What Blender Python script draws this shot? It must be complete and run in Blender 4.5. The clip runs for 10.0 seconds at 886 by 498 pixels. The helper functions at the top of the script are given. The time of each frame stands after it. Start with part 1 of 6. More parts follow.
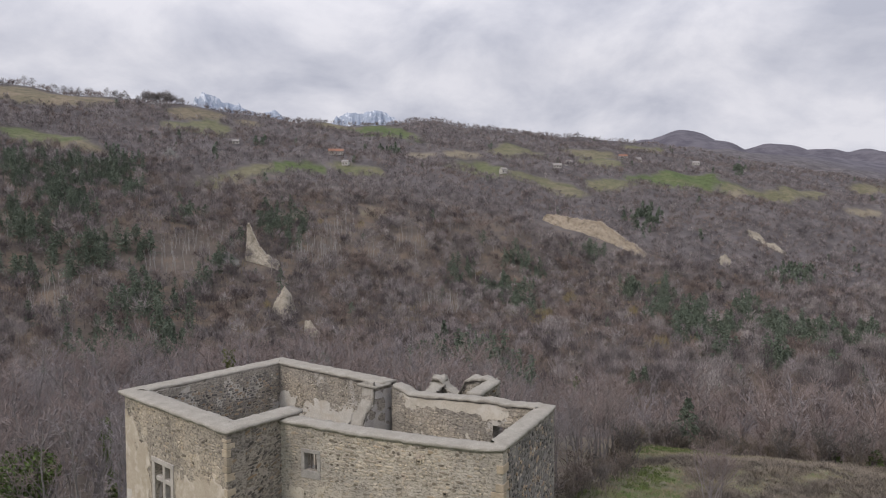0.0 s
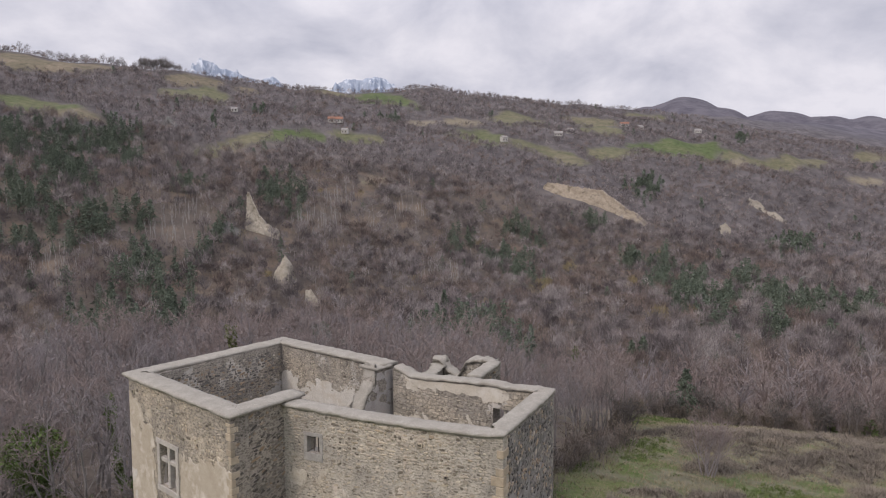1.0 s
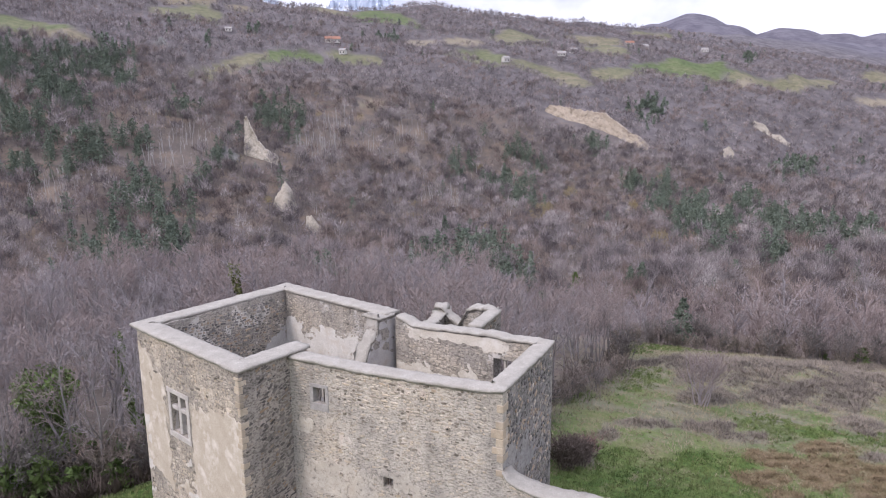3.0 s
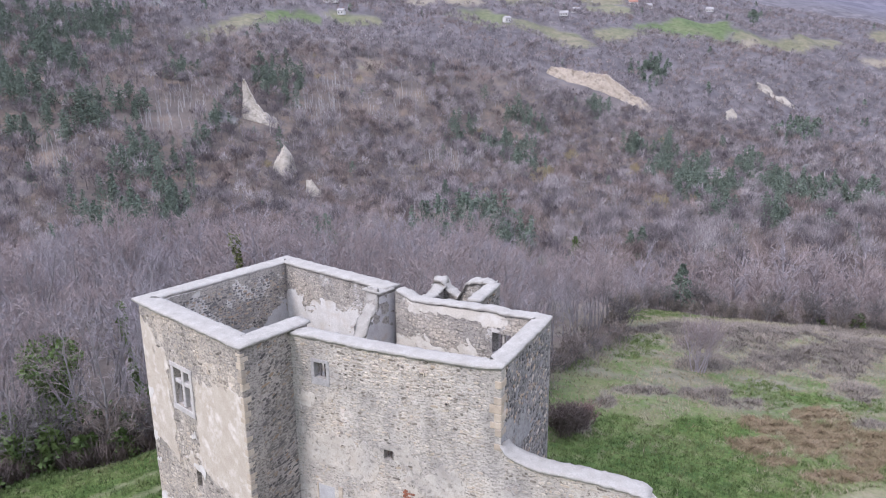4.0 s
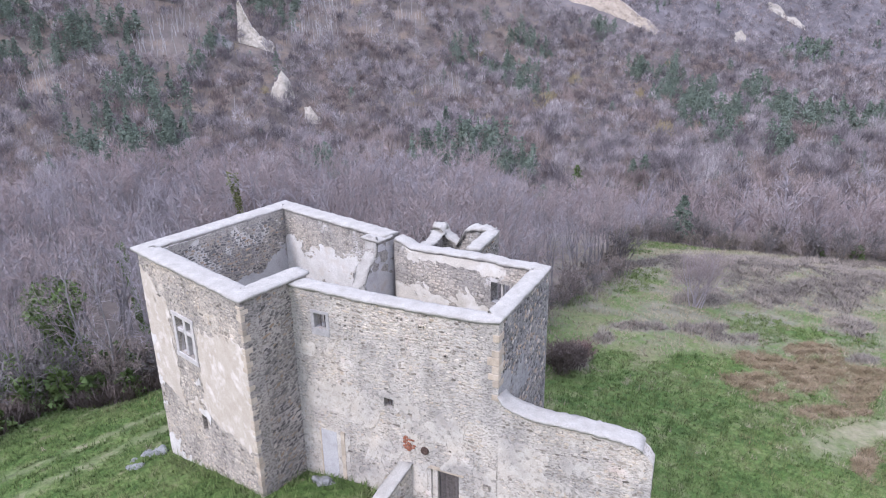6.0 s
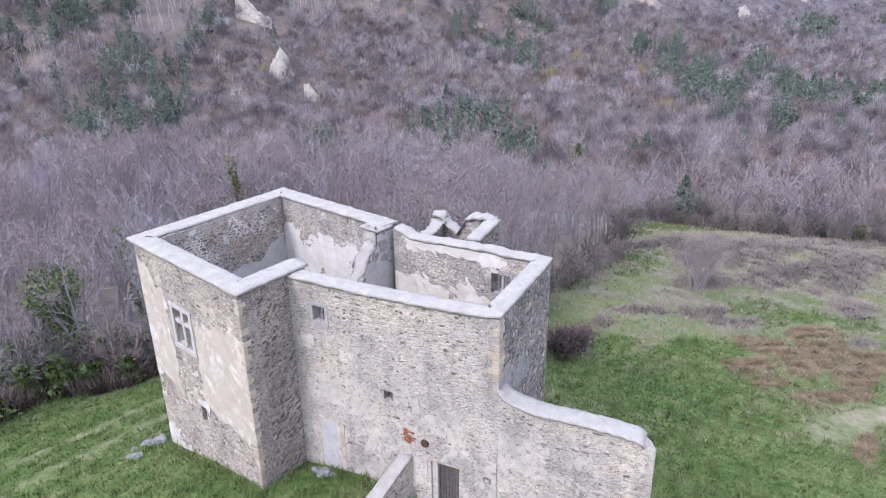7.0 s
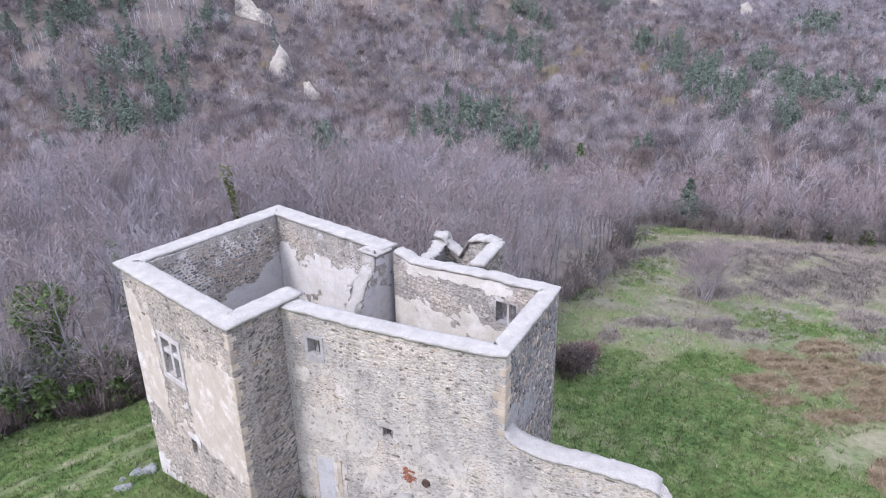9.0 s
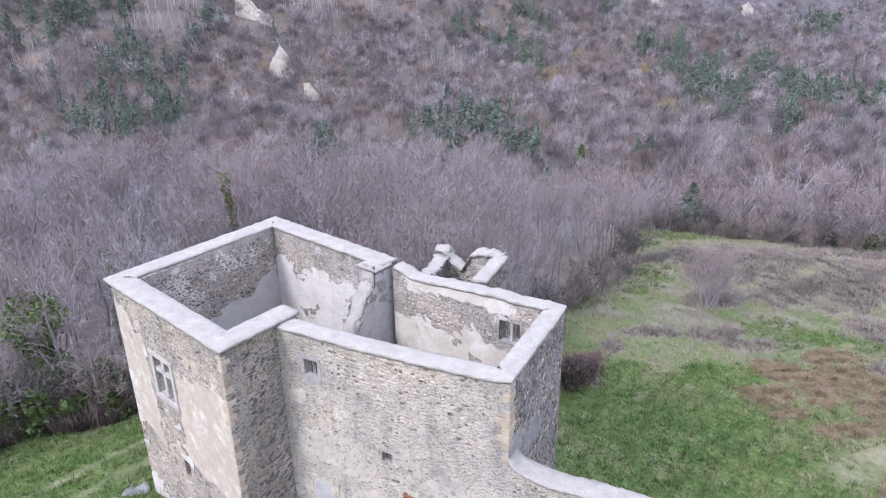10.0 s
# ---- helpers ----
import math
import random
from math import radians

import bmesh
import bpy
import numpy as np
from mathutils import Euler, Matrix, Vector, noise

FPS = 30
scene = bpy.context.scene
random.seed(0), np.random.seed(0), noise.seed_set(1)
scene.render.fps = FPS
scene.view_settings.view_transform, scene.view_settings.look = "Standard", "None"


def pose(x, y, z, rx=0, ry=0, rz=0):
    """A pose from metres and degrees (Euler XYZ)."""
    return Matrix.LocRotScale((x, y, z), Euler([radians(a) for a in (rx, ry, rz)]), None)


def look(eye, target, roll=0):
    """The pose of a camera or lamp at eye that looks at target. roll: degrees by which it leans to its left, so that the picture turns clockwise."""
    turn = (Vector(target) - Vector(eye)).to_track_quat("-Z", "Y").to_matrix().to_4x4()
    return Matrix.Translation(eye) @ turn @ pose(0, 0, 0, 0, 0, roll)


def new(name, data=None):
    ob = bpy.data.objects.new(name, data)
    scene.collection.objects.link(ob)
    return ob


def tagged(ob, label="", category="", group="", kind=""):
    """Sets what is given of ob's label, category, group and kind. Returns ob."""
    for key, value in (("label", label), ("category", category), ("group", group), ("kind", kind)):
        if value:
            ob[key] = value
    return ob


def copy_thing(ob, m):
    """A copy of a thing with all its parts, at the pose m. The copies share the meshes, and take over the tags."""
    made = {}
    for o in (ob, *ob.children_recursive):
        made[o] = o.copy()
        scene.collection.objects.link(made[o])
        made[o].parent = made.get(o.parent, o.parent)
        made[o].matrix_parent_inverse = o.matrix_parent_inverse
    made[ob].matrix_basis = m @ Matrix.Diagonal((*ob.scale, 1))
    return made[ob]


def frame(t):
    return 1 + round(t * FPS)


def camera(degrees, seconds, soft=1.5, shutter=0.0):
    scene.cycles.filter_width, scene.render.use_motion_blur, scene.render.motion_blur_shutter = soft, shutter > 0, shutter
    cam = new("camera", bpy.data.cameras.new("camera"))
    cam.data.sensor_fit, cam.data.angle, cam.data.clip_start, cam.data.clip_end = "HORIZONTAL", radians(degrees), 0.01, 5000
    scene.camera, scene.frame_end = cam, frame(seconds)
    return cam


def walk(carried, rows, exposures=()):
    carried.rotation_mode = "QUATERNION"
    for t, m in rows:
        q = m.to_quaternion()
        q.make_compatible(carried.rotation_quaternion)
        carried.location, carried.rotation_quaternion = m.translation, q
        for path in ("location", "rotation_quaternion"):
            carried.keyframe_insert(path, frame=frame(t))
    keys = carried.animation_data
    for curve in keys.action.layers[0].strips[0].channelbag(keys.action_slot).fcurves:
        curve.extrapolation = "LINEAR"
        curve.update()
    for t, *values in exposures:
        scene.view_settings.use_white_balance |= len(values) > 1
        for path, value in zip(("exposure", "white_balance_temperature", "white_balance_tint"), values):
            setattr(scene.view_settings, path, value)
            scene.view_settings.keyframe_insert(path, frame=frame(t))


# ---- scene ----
cam = camera(65.44, 10.0, soft=1.1)
EYE = 19.2
# seconds, place from the first eye, yaw, pitch, roll
ROWS = [
    (0.0, 0.000, 0.000, 0.000, 0.000, -2.065, 0.407),
    (0.5, -0.006, 0.014, 0.402, 0.008, -3.298, 0.416),
    (1.0, -0.023, 0.049, 0.742, 0.016, -4.723, 0.406),
    (1.5, -0.051, 0.084, 1.141, 0.028, -6.508, 0.439),
    (2.0, -0.052, 0.105, 1.481, 0.036, -8.009, 0.453),
    (2.5, -0.059, 0.114, 1.836, 0.038, -9.547, 0.491),
    (4.0, 0.018, 0.173, 2.782, 0.064, -14.205, 0.614),
    (4.5, 0.064, 0.202, 3.041, 0.074, -15.669, 0.660),
    (5.0, 0.099, 0.291, 3.304, 0.072, -17.240, 0.721),
    (5.5, 0.127, 0.436, 3.558, 0.102, -18.745, 0.752),
    (6.0, 0.154, 0.689, 3.815, 0.127, -20.354, 0.767),
    (7.5, 0.181, 1.740, 4.470, 0.140, -22.536, 0.828),
    (8.0, 0.150, 2.255, 4.655, 0.153, -22.565, 0.795),
    (8.5, 0.134, 2.766, 4.796, 0.186, -22.588, 0.789),
    (9.0, 0.099, 3.379, 4.937, 0.196, -22.590, 0.769),
    (9.5, 0.078, 3.975, 5.070, 0.217, -22.592, 0.767),
    (10.0, 0.048, 4.606, 5.217, 0.236, -22.592, 0.738),
]
EXPOSURES = ((0.0, -0.06, 6600, 13), (1.0, 0.02, 6650, 16), (1.5, 0.1, 6800, 19), (2.0, 0.2, 6850, 21), (2.5, 0.45, 6500, 21), (4.0, 0.92, 5700, 20), (5.0, 1.05, 5550, 21), (10.0, 1.1, 5600, 21))
walk(cam, [(t, pose(x, y, EYE + z, 90 + pitch, roll, yaw)) for t, x, y, z, yaw, pitch, roll in ROWS], EXPOSURES)

# ---- sky and sun ----
SUN_FROM = Vector((-0.62, -0.55, 0.62)).normalized()
world = bpy.data.worlds.new("world")
scene.world = world
world.use_nodes = True
wn, wl = world.node_tree.nodes, world.node_tree.links
wn.clear()


def wnode(kind, **given):
    n = wn.new(kind)
    for key, value in given.items():
        n.inputs[key.replace("_", " ")].default_value = value
    return n


sky = wn.new("ShaderNodeTexSky")
sky.sky_type, sky.sun_disc = "NISHITA", False
sky.sun_elevation = math.asin(SUN_FROM.z)
sky.sun_rotation = math.atan2(SUN_FROM.x, SUN_FROM.y)
coord = wn.new("ShaderNodeTexCoord")
# flatten the cloud layer towards the horizon: x and y divided by height
split = wn.new("ShaderNodeSeparateXYZ")
lift = wn.new("ShaderNodeMath")
lift.operation, lift.inputs[1].default_value = "ADD", 0.45
floor_z = wn.new("ShaderNodeMath")
floor_z.operation, floor_z.inputs[1].default_value = "MAXIMUM", 0.06
div_x, div_y = wn.new("ShaderNodeMath"), wn.new("ShaderNodeMath")
div_x.operation = div_y.operation = "DIVIDE"
join = wn.new("ShaderNodeCombineXYZ")
wl.new(coord.outputs["Generated"], split.inputs[0])
wl.new(split.outputs["Z"], lift.inputs[0])
wl.new(lift.outputs[0], floor_z.inputs[0])
for div, axis in ((div_x, "X"), (div_y, "Y")):
    wl.new(split.outputs[axis], div.inputs[0])
    wl.new(floor_z.outputs[0], div.inputs[1])
    wl.new(div.outputs[0], join.inputs[axis])
broad = wnode("ShaderNodeTexNoise", Scale=3.1, Detail=9.0, Roughness=0.56, Distortion=0.25)
wl.new(join.outputs[0], broad.inputs["Vector"])
cloud = wn.new("ShaderNodeValToRGB")
cloud.color_ramp.elements[0].position, cloud.color_ramp.elements[0].color = 0.34, (0.55, 0.585, 0.685, 1)
cloud.color_ramp.elements[1].position, cloud.color_ramp.elements[1].color = 0.60, (0.86, 0.88, 0.95, 1)
mid = cloud.color_ramp.elements.new(0.46)
mid.color = (0.69, 0.72, 0.81, 1)
wl.new(broad.outputs["Fac"], cloud.inputs[0])
# an overcast sky is about twice as bright overhead as near the horizon
rise = wn.new("ShaderNodeMapRange")
rise.inputs["From Min"].default_value, rise.inputs["From Max"].default_value = 0.22, 0.95
rise.inputs["To Min"].default_value, rise.inputs["To Max"].default_value = 0.88, 1.78
wl.new(split.outputs["Z"], rise.inputs["Value"])
gap = wn.new("ShaderNodeValToRGB")
gap.color_ramp.elements[0].position, gap.color_ramp.elements[0].color = 0.66, (1, 1, 1, 1)
gap.color_ramp.elements[1].position, gap.color_ramp.elements[1].color = 0.80, (0, 0, 0, 1)
wl.new(broad.outputs["Fac"], gap.inputs[0])
clear, cover, both = wnode("ShaderNodeBackground", Strength=0.10), wnode("ShaderNodeBackground", Strength=0.92), wn.new("ShaderNodeMixShader")
wl.new(sky.outputs[0], clear.inputs[0])
wl.new(cloud.outputs[0], cover.inputs[0])
wl.new(rise.outputs[0], cover.inputs["Strength"])
wl.new(gap.outputs[0], both.inputs[0])
wl.new(clear.outputs[0], both.inputs[1])
wl.new(cover.outputs[0], both.inputs[2])
wl.new(both.outputs[0], wn.new("ShaderNodeOutputWorld").inputs[0])

sun = new("sun", bpy.data.lights.new("sun", "SUN"))
sun.data.energy, sun.data.angle, sun.data.color = 1.5, radians(12), (1.0, 0.93, 0.84)
sun.matrix_world = look(SUN_FROM * 200, (0, 0, 0))

# ---- materials ----
def nodes_of(name):
    m = bpy.data.materials.new(name)
    m.use_nodes = True
    return m, m.node_tree.nodes, m.node_tree.links


def noise_at(ns, ls, where, size, detail=5.0, rough=0.6, distort=0.0):
    n = ns.new("ShaderNodeTexNoise")
    n.inputs["Scale"].default_value, n.inputs["Detail"].default_value = 1.0 / size, detail
    n.inputs["Roughness"].default_value, n.inputs["Distortion"].default_value = rough, distort
    ls.new(where, n.inputs["Vector"])
    return n.outputs["Fac"]


def ramp(ns, ls, fac, stops):
    r = ns.new("ShaderNodeValToRGB")
    e = r.color_ramp.elements
    while len(e) < len(stops):
        e.new(0.5)
    for k, (p, c) in enumerate(stops):
        e[k].position, e[k].color = p, (*c, 1) if len(c) == 3 else c
    ls.new(fac, r.inputs[0])
    return r.outputs[0]


def mix(ns, ls, fac, a, b, how="MIX"):
    m = ns.new("ShaderNodeMix")
    m.data_type, m.blend_type = "RGBA", how
    for socket, v in ((m.inputs[0], fac), (m.inputs[6], a), (m.inputs[7], b)):
        if isinstance(v, (int, float)):
            socket.default_value = v
        elif isinstance(v, tuple):
            socket.default_value = (*v, 1)
        else:
            ls.new(v, socket)
    return m.outputs[2]


GREY = lambda v: (v, v, v)


def weathered(ns, ls, where, col):
    """Broad damp and lichen stains that run over stones, joints and render alike."""
    tone = ramp(ns, ls, noise_at(ns, ls, where, 2.6, 7, 0.65, 0.5), ((0.36, (0.66, 0.66, 0.67)), (0.5, (0.93, 0.92, 0.90)), (0.64, (1.06, 1.02, 0.96))))
    return mix(ns, ls, 0.9, col, tone, "MULTIPLY")


def surface(name, stops, size, fine=0.04, rough=0.9, bump=0.3, bump_size=None, stain=None, stain_size=1.0, vary=0.0, metal=0.0, depth=0.02, pitted=0.0, tones=None):
    """A matt weathered surface: broad colour noise, fine grain, optional stains, relief, and a shift from piece to piece."""
    m, ns, ls = nodes_of(name)
    bsdf = ns["Principled BSDF"]
    where = ns.new("ShaderNodeNewGeometry").outputs["Position"]
    col = ramp(ns, ls, noise_at(ns, ls, where, size, 6), stops)
    grain = noise_at(ns, ls, where, fine, 4)
    col = mix(ns, ls, 0.55, col, ramp(ns, ls, grain, ((0.3, GREY(0.45)), (0.7, GREY(1.0)))), "MULTIPLY")
    if stain:
        col = mix(ns, ls, ramp(ns, ls, noise_at(ns, ls, where, stain_size, 7, 0.65), ((0.5, GREY(0)), (0.66, GREY(1)))), col, stain)
    if pitted:
        col = weathered(ns, ls, where, col)
        pits = ramp(ns, ls, noise_at(ns, ls, where, pitted, 6, 0.7, 0.6), ((0.37, GREY(0.42)), (0.46, GREY(1))))
        col = mix(ns, ls, 0.8, col, pits, "MULTIPLY")
    if vary or tones:
        info = ns.new("ShaderNodeObjectInfo").outputs["Random"]
        isl = ns.new("ShaderNodeNewGeometry").outputs["Random Per Island"]
        add = ns.new("ShaderNodeMath")
        add.operation = "ADD"
        ls.new(info, add.inputs[0])
        ls.new(isl, add.inputs[1])
        frac = ns.new("ShaderNodeMath")
        frac.operation = "FRACT"
        ls.new(add.outputs[0], frac.inputs[0])
        if tones:
            col = mix(ns, ls, 1.0, col, ramp(ns, ls, frac.outputs[0], tones), "MULTIPLY")
        else:
            col = mix(ns, ls, 1.0, col, ramp(ns, ls, frac.outputs[0], ((0.0, (1 - vary, 1 - vary, 1 - vary)), (0.5, (1, 0.97, 0.93)), (1.0, (1 + 0.5 * vary, 1 + 0.48 * vary, 1 + 0.44 * vary)))), "MULTIPLY")
    ls.new(col, bsdf.inputs["Base Color"])
    bsdf.inputs["Roughness"].default_value, bsdf.inputs["Metallic"].default_value = rough, metal
    bsdf.inputs["Specular IOR Level"].default_value = 0.25
    if bump:
        b = ns.new("ShaderNodeBump")
        b.inputs["Strength"].default_value, b.inputs["Distance"].default_value = bump, depth
        ls.new(noise_at(ns, ls, where, bump_size or fine * 2, 6), b.inputs["Height"])
        ls.new(b.outputs[0], bsdf.inputs["Normal"])
    return m


def masonry(name, mortar, stone, render_coat, coat_at, dark=0.0):
    """Rubble wall face: mortar bed with small stones in relief, and patches of old render over it."""
    m, ns, ls = nodes_of(name)
    bsdf = ns["Principled BSDF"]
    where = ns.new("ShaderNodeNewGeometry").outputs["Position"]
    squash = ns.new("ShaderNodeVectorMath")
    squash.operation, squash.inputs[1].default_value = "MULTIPLY", (1, 1, 1.6)
    ls.new(where, squash.inputs[0])
    vor = ns.new("ShaderNodeTexVoronoi")
    vor.inputs["Scale"].default_value = 6.5
    ls.new(squash.outputs[0], vor.inputs["Vector"])
    edge = ramp(ns, ls, vor.outputs["Distance"], ((0.25, GREY(1)), (0.6, GREY(0))))
    pebble = mix(ns, ls, ramp(ns, ls, noise_at(ns, ls, where, 0.35, 4), ((0.3, GREY(0)), (0.7, GREY(1)))), stone[0], stone[1])
    bed = mix(ns, ls, edge, mortar, pebble)
    bed = mix(ns, ls, 0.5, bed, ramp(ns, ls, noise_at(ns, ls, where, 0.05, 4), ((0.3, GREY(0.5)), (0.7, GREY(1)))), "MULTIPLY")
    coat_mask = ramp(ns, ls, noise_at(ns, ls, where, 2.1, 8, 0.62, 0.4), ((coat_at, GREY(0)), (coat_at + 0.035, GREY(1))))
    coat = mix(ns, ls, ramp(ns, ls, noise_at(ns, ls, where, 0.9, 6), ((0.35, GREY(0)), (0.65, GREY(1)))), render_coat[0], render_coat[1])
    coat = mix(ns, ls, 0.35, coat, ramp(ns, ls, noise_at(ns, ls, where, 0.08, 5), ((0.3, GREY(0.6)), (0.7, GREY(1)))), "MULTIPLY")
    col = mix(ns, ls, coat_mask, bed, coat)
    col = weathered(ns, ls, where, col)
    # open joints and pits
    pits = ramp(ns, ls, noise_at(ns, ls, squash.outputs[0], 0.11, 6, 0.7, 0.6), ((0.37, GREY(0.30)), (0.46, GREY(1))))
    col = mix(ns, ls, 0.88, col, pits, "MULTIPLY")
    # rain streaks, long downwards
    tall = ns.new("ShaderNodeVectorMath")
    tall.operation, tall.inputs[1].default_value = "MULTIPLY", (1, 1, 0.16)
    ls.new(where, tall.inputs[0])
    streak = ramp(ns, ls, noise_at(ns, ls, tall.outputs[0], 0.7, 6), ((0.35, GREY(0.62)), (0.6, GREY(1))))
    col = mix(ns, ls, 0.6, col, streak, "MULTIPLY")
    ls.new(col, bsdf.inputs["Base Color"])
    bsdf.inputs["Roughness"].default_value = 0.93
    bsdf.inputs["Specular IOR Level"].default_value = 0.2
    relief = mix(ns, ls, coat_mask, edge, GREY(1.3))
    relief = mix(ns, ls, 0.35, relief, noise_at(ns, ls, where, 0.06, 5), "ADD")
    b = ns.new("ShaderNodeBump")
    b.inputs["Strength"].default_value, b.inputs["Distance"].default_value = 0.55, 0.03
    ls.new(relief, b.inputs["Height"])
    ls.new(b.outputs[0], bsdf.inputs["Normal"])
    return m


M_FRONT = masonry("rubble_wall_pale", (0.53, 0.49, 0.425), ((0.36, 0.325, 0.275), (0.54, 0.495, 0.43)), ((0.58, 0.49, 0.42), (0.64, 0.60, 0.53)), 0.60)
M_TOWER = masonry("rendered_wall", (0.48, 0.43, 0.36), ((0.24, 0.215, 0.185), (0.42, 0.38, 0.325)), ((0.52, 0.45, 0.36), (0.60, 0.54, 0.45)), 0.58)
# greyer and darker than the front: shade of the side walls is painted in
M_SIDE = masonry("rubble_wall_shaded_grey", (0.36, 0.335, 0.305), ((0.13, 0.12, 0.11), (0.24, 0.22, 0.19)), ((0.30, 0.28, 0.26), (0.36, 0.34, 0.31)), 0.60)
M_INNER = masonry("inner_wall", (0.45, 0.415, 0.36), ((0.26, 0.235, 0.21), (0.42, 0.39, 0.335)), ((0.52, 0.49, 0.44), (0.66, 0.63, 0.58)), 0.54)
TONES_PALE = ((0.0, (0.30, 0.29, 0.28)), (0.07, (0.44, 0.42, 0.40)), (0.2, (0.72, 0.70, 0.67)), (0.45, (0.95, 0.93, 0.90)), (0.75, (1.08, 1.05, 1.0)), (0.9, (1.0, 0.945, 0.86)), (1.0, (0.86, 0.79, 0.70)))
TONES_DARK = ((0.0, (0.42, 0.41, 0.40)), (0.35, (0.75, 0.73, 0.70)), (0.6, (1.0, 0.97, 0.93)), (0.78, (1.25, 1.1, 0.9)), (0.9, (1.35, 1.05, 0.75)), (1.0, (1.8, 1.7, 1.55)))
M_STONE = surface("field_stone", ((0.3, (0.43, 0.39, 0.325)), (0.5, (0.53, 0.485, 0.415)), (0.7, (0.60, 0.555, 0.485))), 0.8, 0.03, tones=TONES_PALE, pitted=0.16, bump=0.5)
M_STONE_INNER = surface("inner_field_stone", ((0.3, (0.42, 0.395, 0.35)), (0.5, (0.50, 0.47, 0.42)), (0.7, (0.57, 0.54, 0.485))), 0.8, 0.03, tones=((0.0, (0.5, 0.49, 0.48)), (0.15, (0.74, 0.73, 0.71)), (0.5, (0.97, 0.95, 0.92)), (1.0, (1.08, 1.03, 0.96))), pitted=0.16, bump=0.5)
# field stone greyed for walls turned from the sun, their shade in the colour
M_STONE_GREY = surface("grey_shaded_field_stone", ((0.3, (0.20, 0.19, 0.185)), (0.5, (0.29, 0.277, 0.265)), (0.7, (0.38, 0.365, 0.345))), 0.5, 0.03, tones=TONES_DARK, bump=0.4)
# slabs of the side turned from the sun, part of its shade in the colour
M_SLABS = masonry("slab_wall_shaded_buff", (0.42, 0.378, 0.328), ((0.18, 0.165, 0.148), (0.34, 0.30, 0.25)), ((0.36, 0.325, 0.29), (0.44, 0.39, 0.34)), 0.56)
# darker copy of the field stone, with side-wall shade in its tones
M_STONE_DARK = surface("dark_shaded_field_stone", ((0.3, (0.155, 0.145, 0.135)), (0.5, (0.225, 0.208, 0.188)), (0.7, (0.295, 0.27, 0.24))), 0.5, 0.03, tones=TONES_DARK, bump=0.4)
M_QUOIN = surface("quoin_stone", ((0.3, (0.40, 0.33, 0.24)), (0.7, (0.52, 0.45, 0.36))), 0.6, 0.03, vary=0.25, stain=(0.3, 0.26, 0.2), stain_size=0.5)
M_COPING = surface("lime_coping", ((0.3, (0.285, 0.266, 0.228)), (0.5, (0.345, 0.324, 0.28)), (0.7, (0.395, 0.373, 0.325))), 0.5, 0.05, stain=(0.285, 0.264, 0.228), stain_size=0.35, bump=0.7, bump_size=0.14, depth=0.03)
M_FRAME_GREY = surface("grey_dressed_stone", ((0.3, (0.30, 0.285, 0.265)), (0.7, (0.42, 0.40, 0.37))), 0.4, 0.03, stain=(0.24, 0.225, 0.21), stain_size=0.3)
M_FRAME = surface("dressed_stone", ((0.3, (0.42, 0.385, 0.34)), (0.7, (0.54, 0.505, 0.455))), 0.4, 0.03, stain=(0.33, 0.31, 0.29), stain_size=0.35)
M_WOOD = surface("grey_oak", ((0.3, (0.075, 0.065, 0.06)), (0.7, (0.16, 0.14, 0.13))), 0.15, 0.02, vary=0.3, rough=0.8)
M_BRICK = surface("old_brick", ((0.3, (0.20, 0.075, 0.045)), (0.7, (0.34, 0.14, 0.08))), 0.2, 0.02, vary=0.4)
M_RUST = surface("rusty_iron", ((0.3, (0.05, 0.035, 0.03)), (0.7, (0.11, 0.07, 0.05))), 0.05, 0.01, rough=0.7)
M_ROCK = surface("pale_molasse", ((0.3, (0.34, 0.305, 0.245)), (0.5, (0.45, 0.408, 0.338)), (0.7, (0.54, 0.497, 0.427))), 4.0, 0.8, stain=(0.19, 0.165, 0.12), stain_size=4.0, bump=0.6, bump_size=2.5, depth=0.5)
M_BOULDER = surface("grey_boulder", ((0.3, (0.14, 0.142, 0.135)), (0.7, (0.28, 0.28, 0.262))), 0.3, 0.04, bump=0.5)
M_BARK = surface("grey_bark", ((0.32, (0.215, 0.195, 0.20)), (0.5, (0.27, 0.244, 0.248)), (0.68, (0.345, 0.310, 0.312))), 16.0, 0.3, bump=0)
M_BARK_WARM = surface("brown_twigs", ((0.32, (0.225, 0.183, 0.172)), (0.68, (0.35, 0.288, 0.268))), 14.0, 0.3, bump=0)
M_HAZE = surface("grey_twig_canopy", ((0.40, (0.13, 0.118, 0.124)), (0.5, (0.225, 0.203, 0.207)), (0.60, (0.36, 0.324, 0.325))), 7.0, 0.5, bump=0, vary=0.25)
M_HAZE_WARM = surface("brown_twig_canopy", ((0.40, (0.135, 0.110, 0.104)), (0.5, (0.22, 0.180, 0.166)), (0.60, (0.33, 0.268, 0.24))), 7.0, 0.5, bump=0, vary=0.25)
# darker and paler copies of the grey canopy, imitating shaded and sunlit crowns
M_TWIGS_SHADED = surface("shaded_twig_canopy", ((0.40, (0.10, 0.089, 0.094)), (0.5, (0.145, 0.127, 0.132)), (0.60, (0.21, 0.185, 0.188))), 7.0, 0.5, bump=0, vary=0.25)
M_TWIGS_SUNLIT = surface("sunlit_twig_canopy", ((0.40, (0.26, 0.241, 0.24)), (0.5, (0.35, 0.324, 0.32)), (0.60, (0.45, 0.414, 0.405))), 7.0, 0.5, bump=0, vary=0.25)
M_BARK_PALE = surface("pale_birch_bark", ((0.3, (0.34, 0.322, 0.31)), (0.7, (0.52, 0.50, 0.48))), 5.0, 0.3, bump=0)
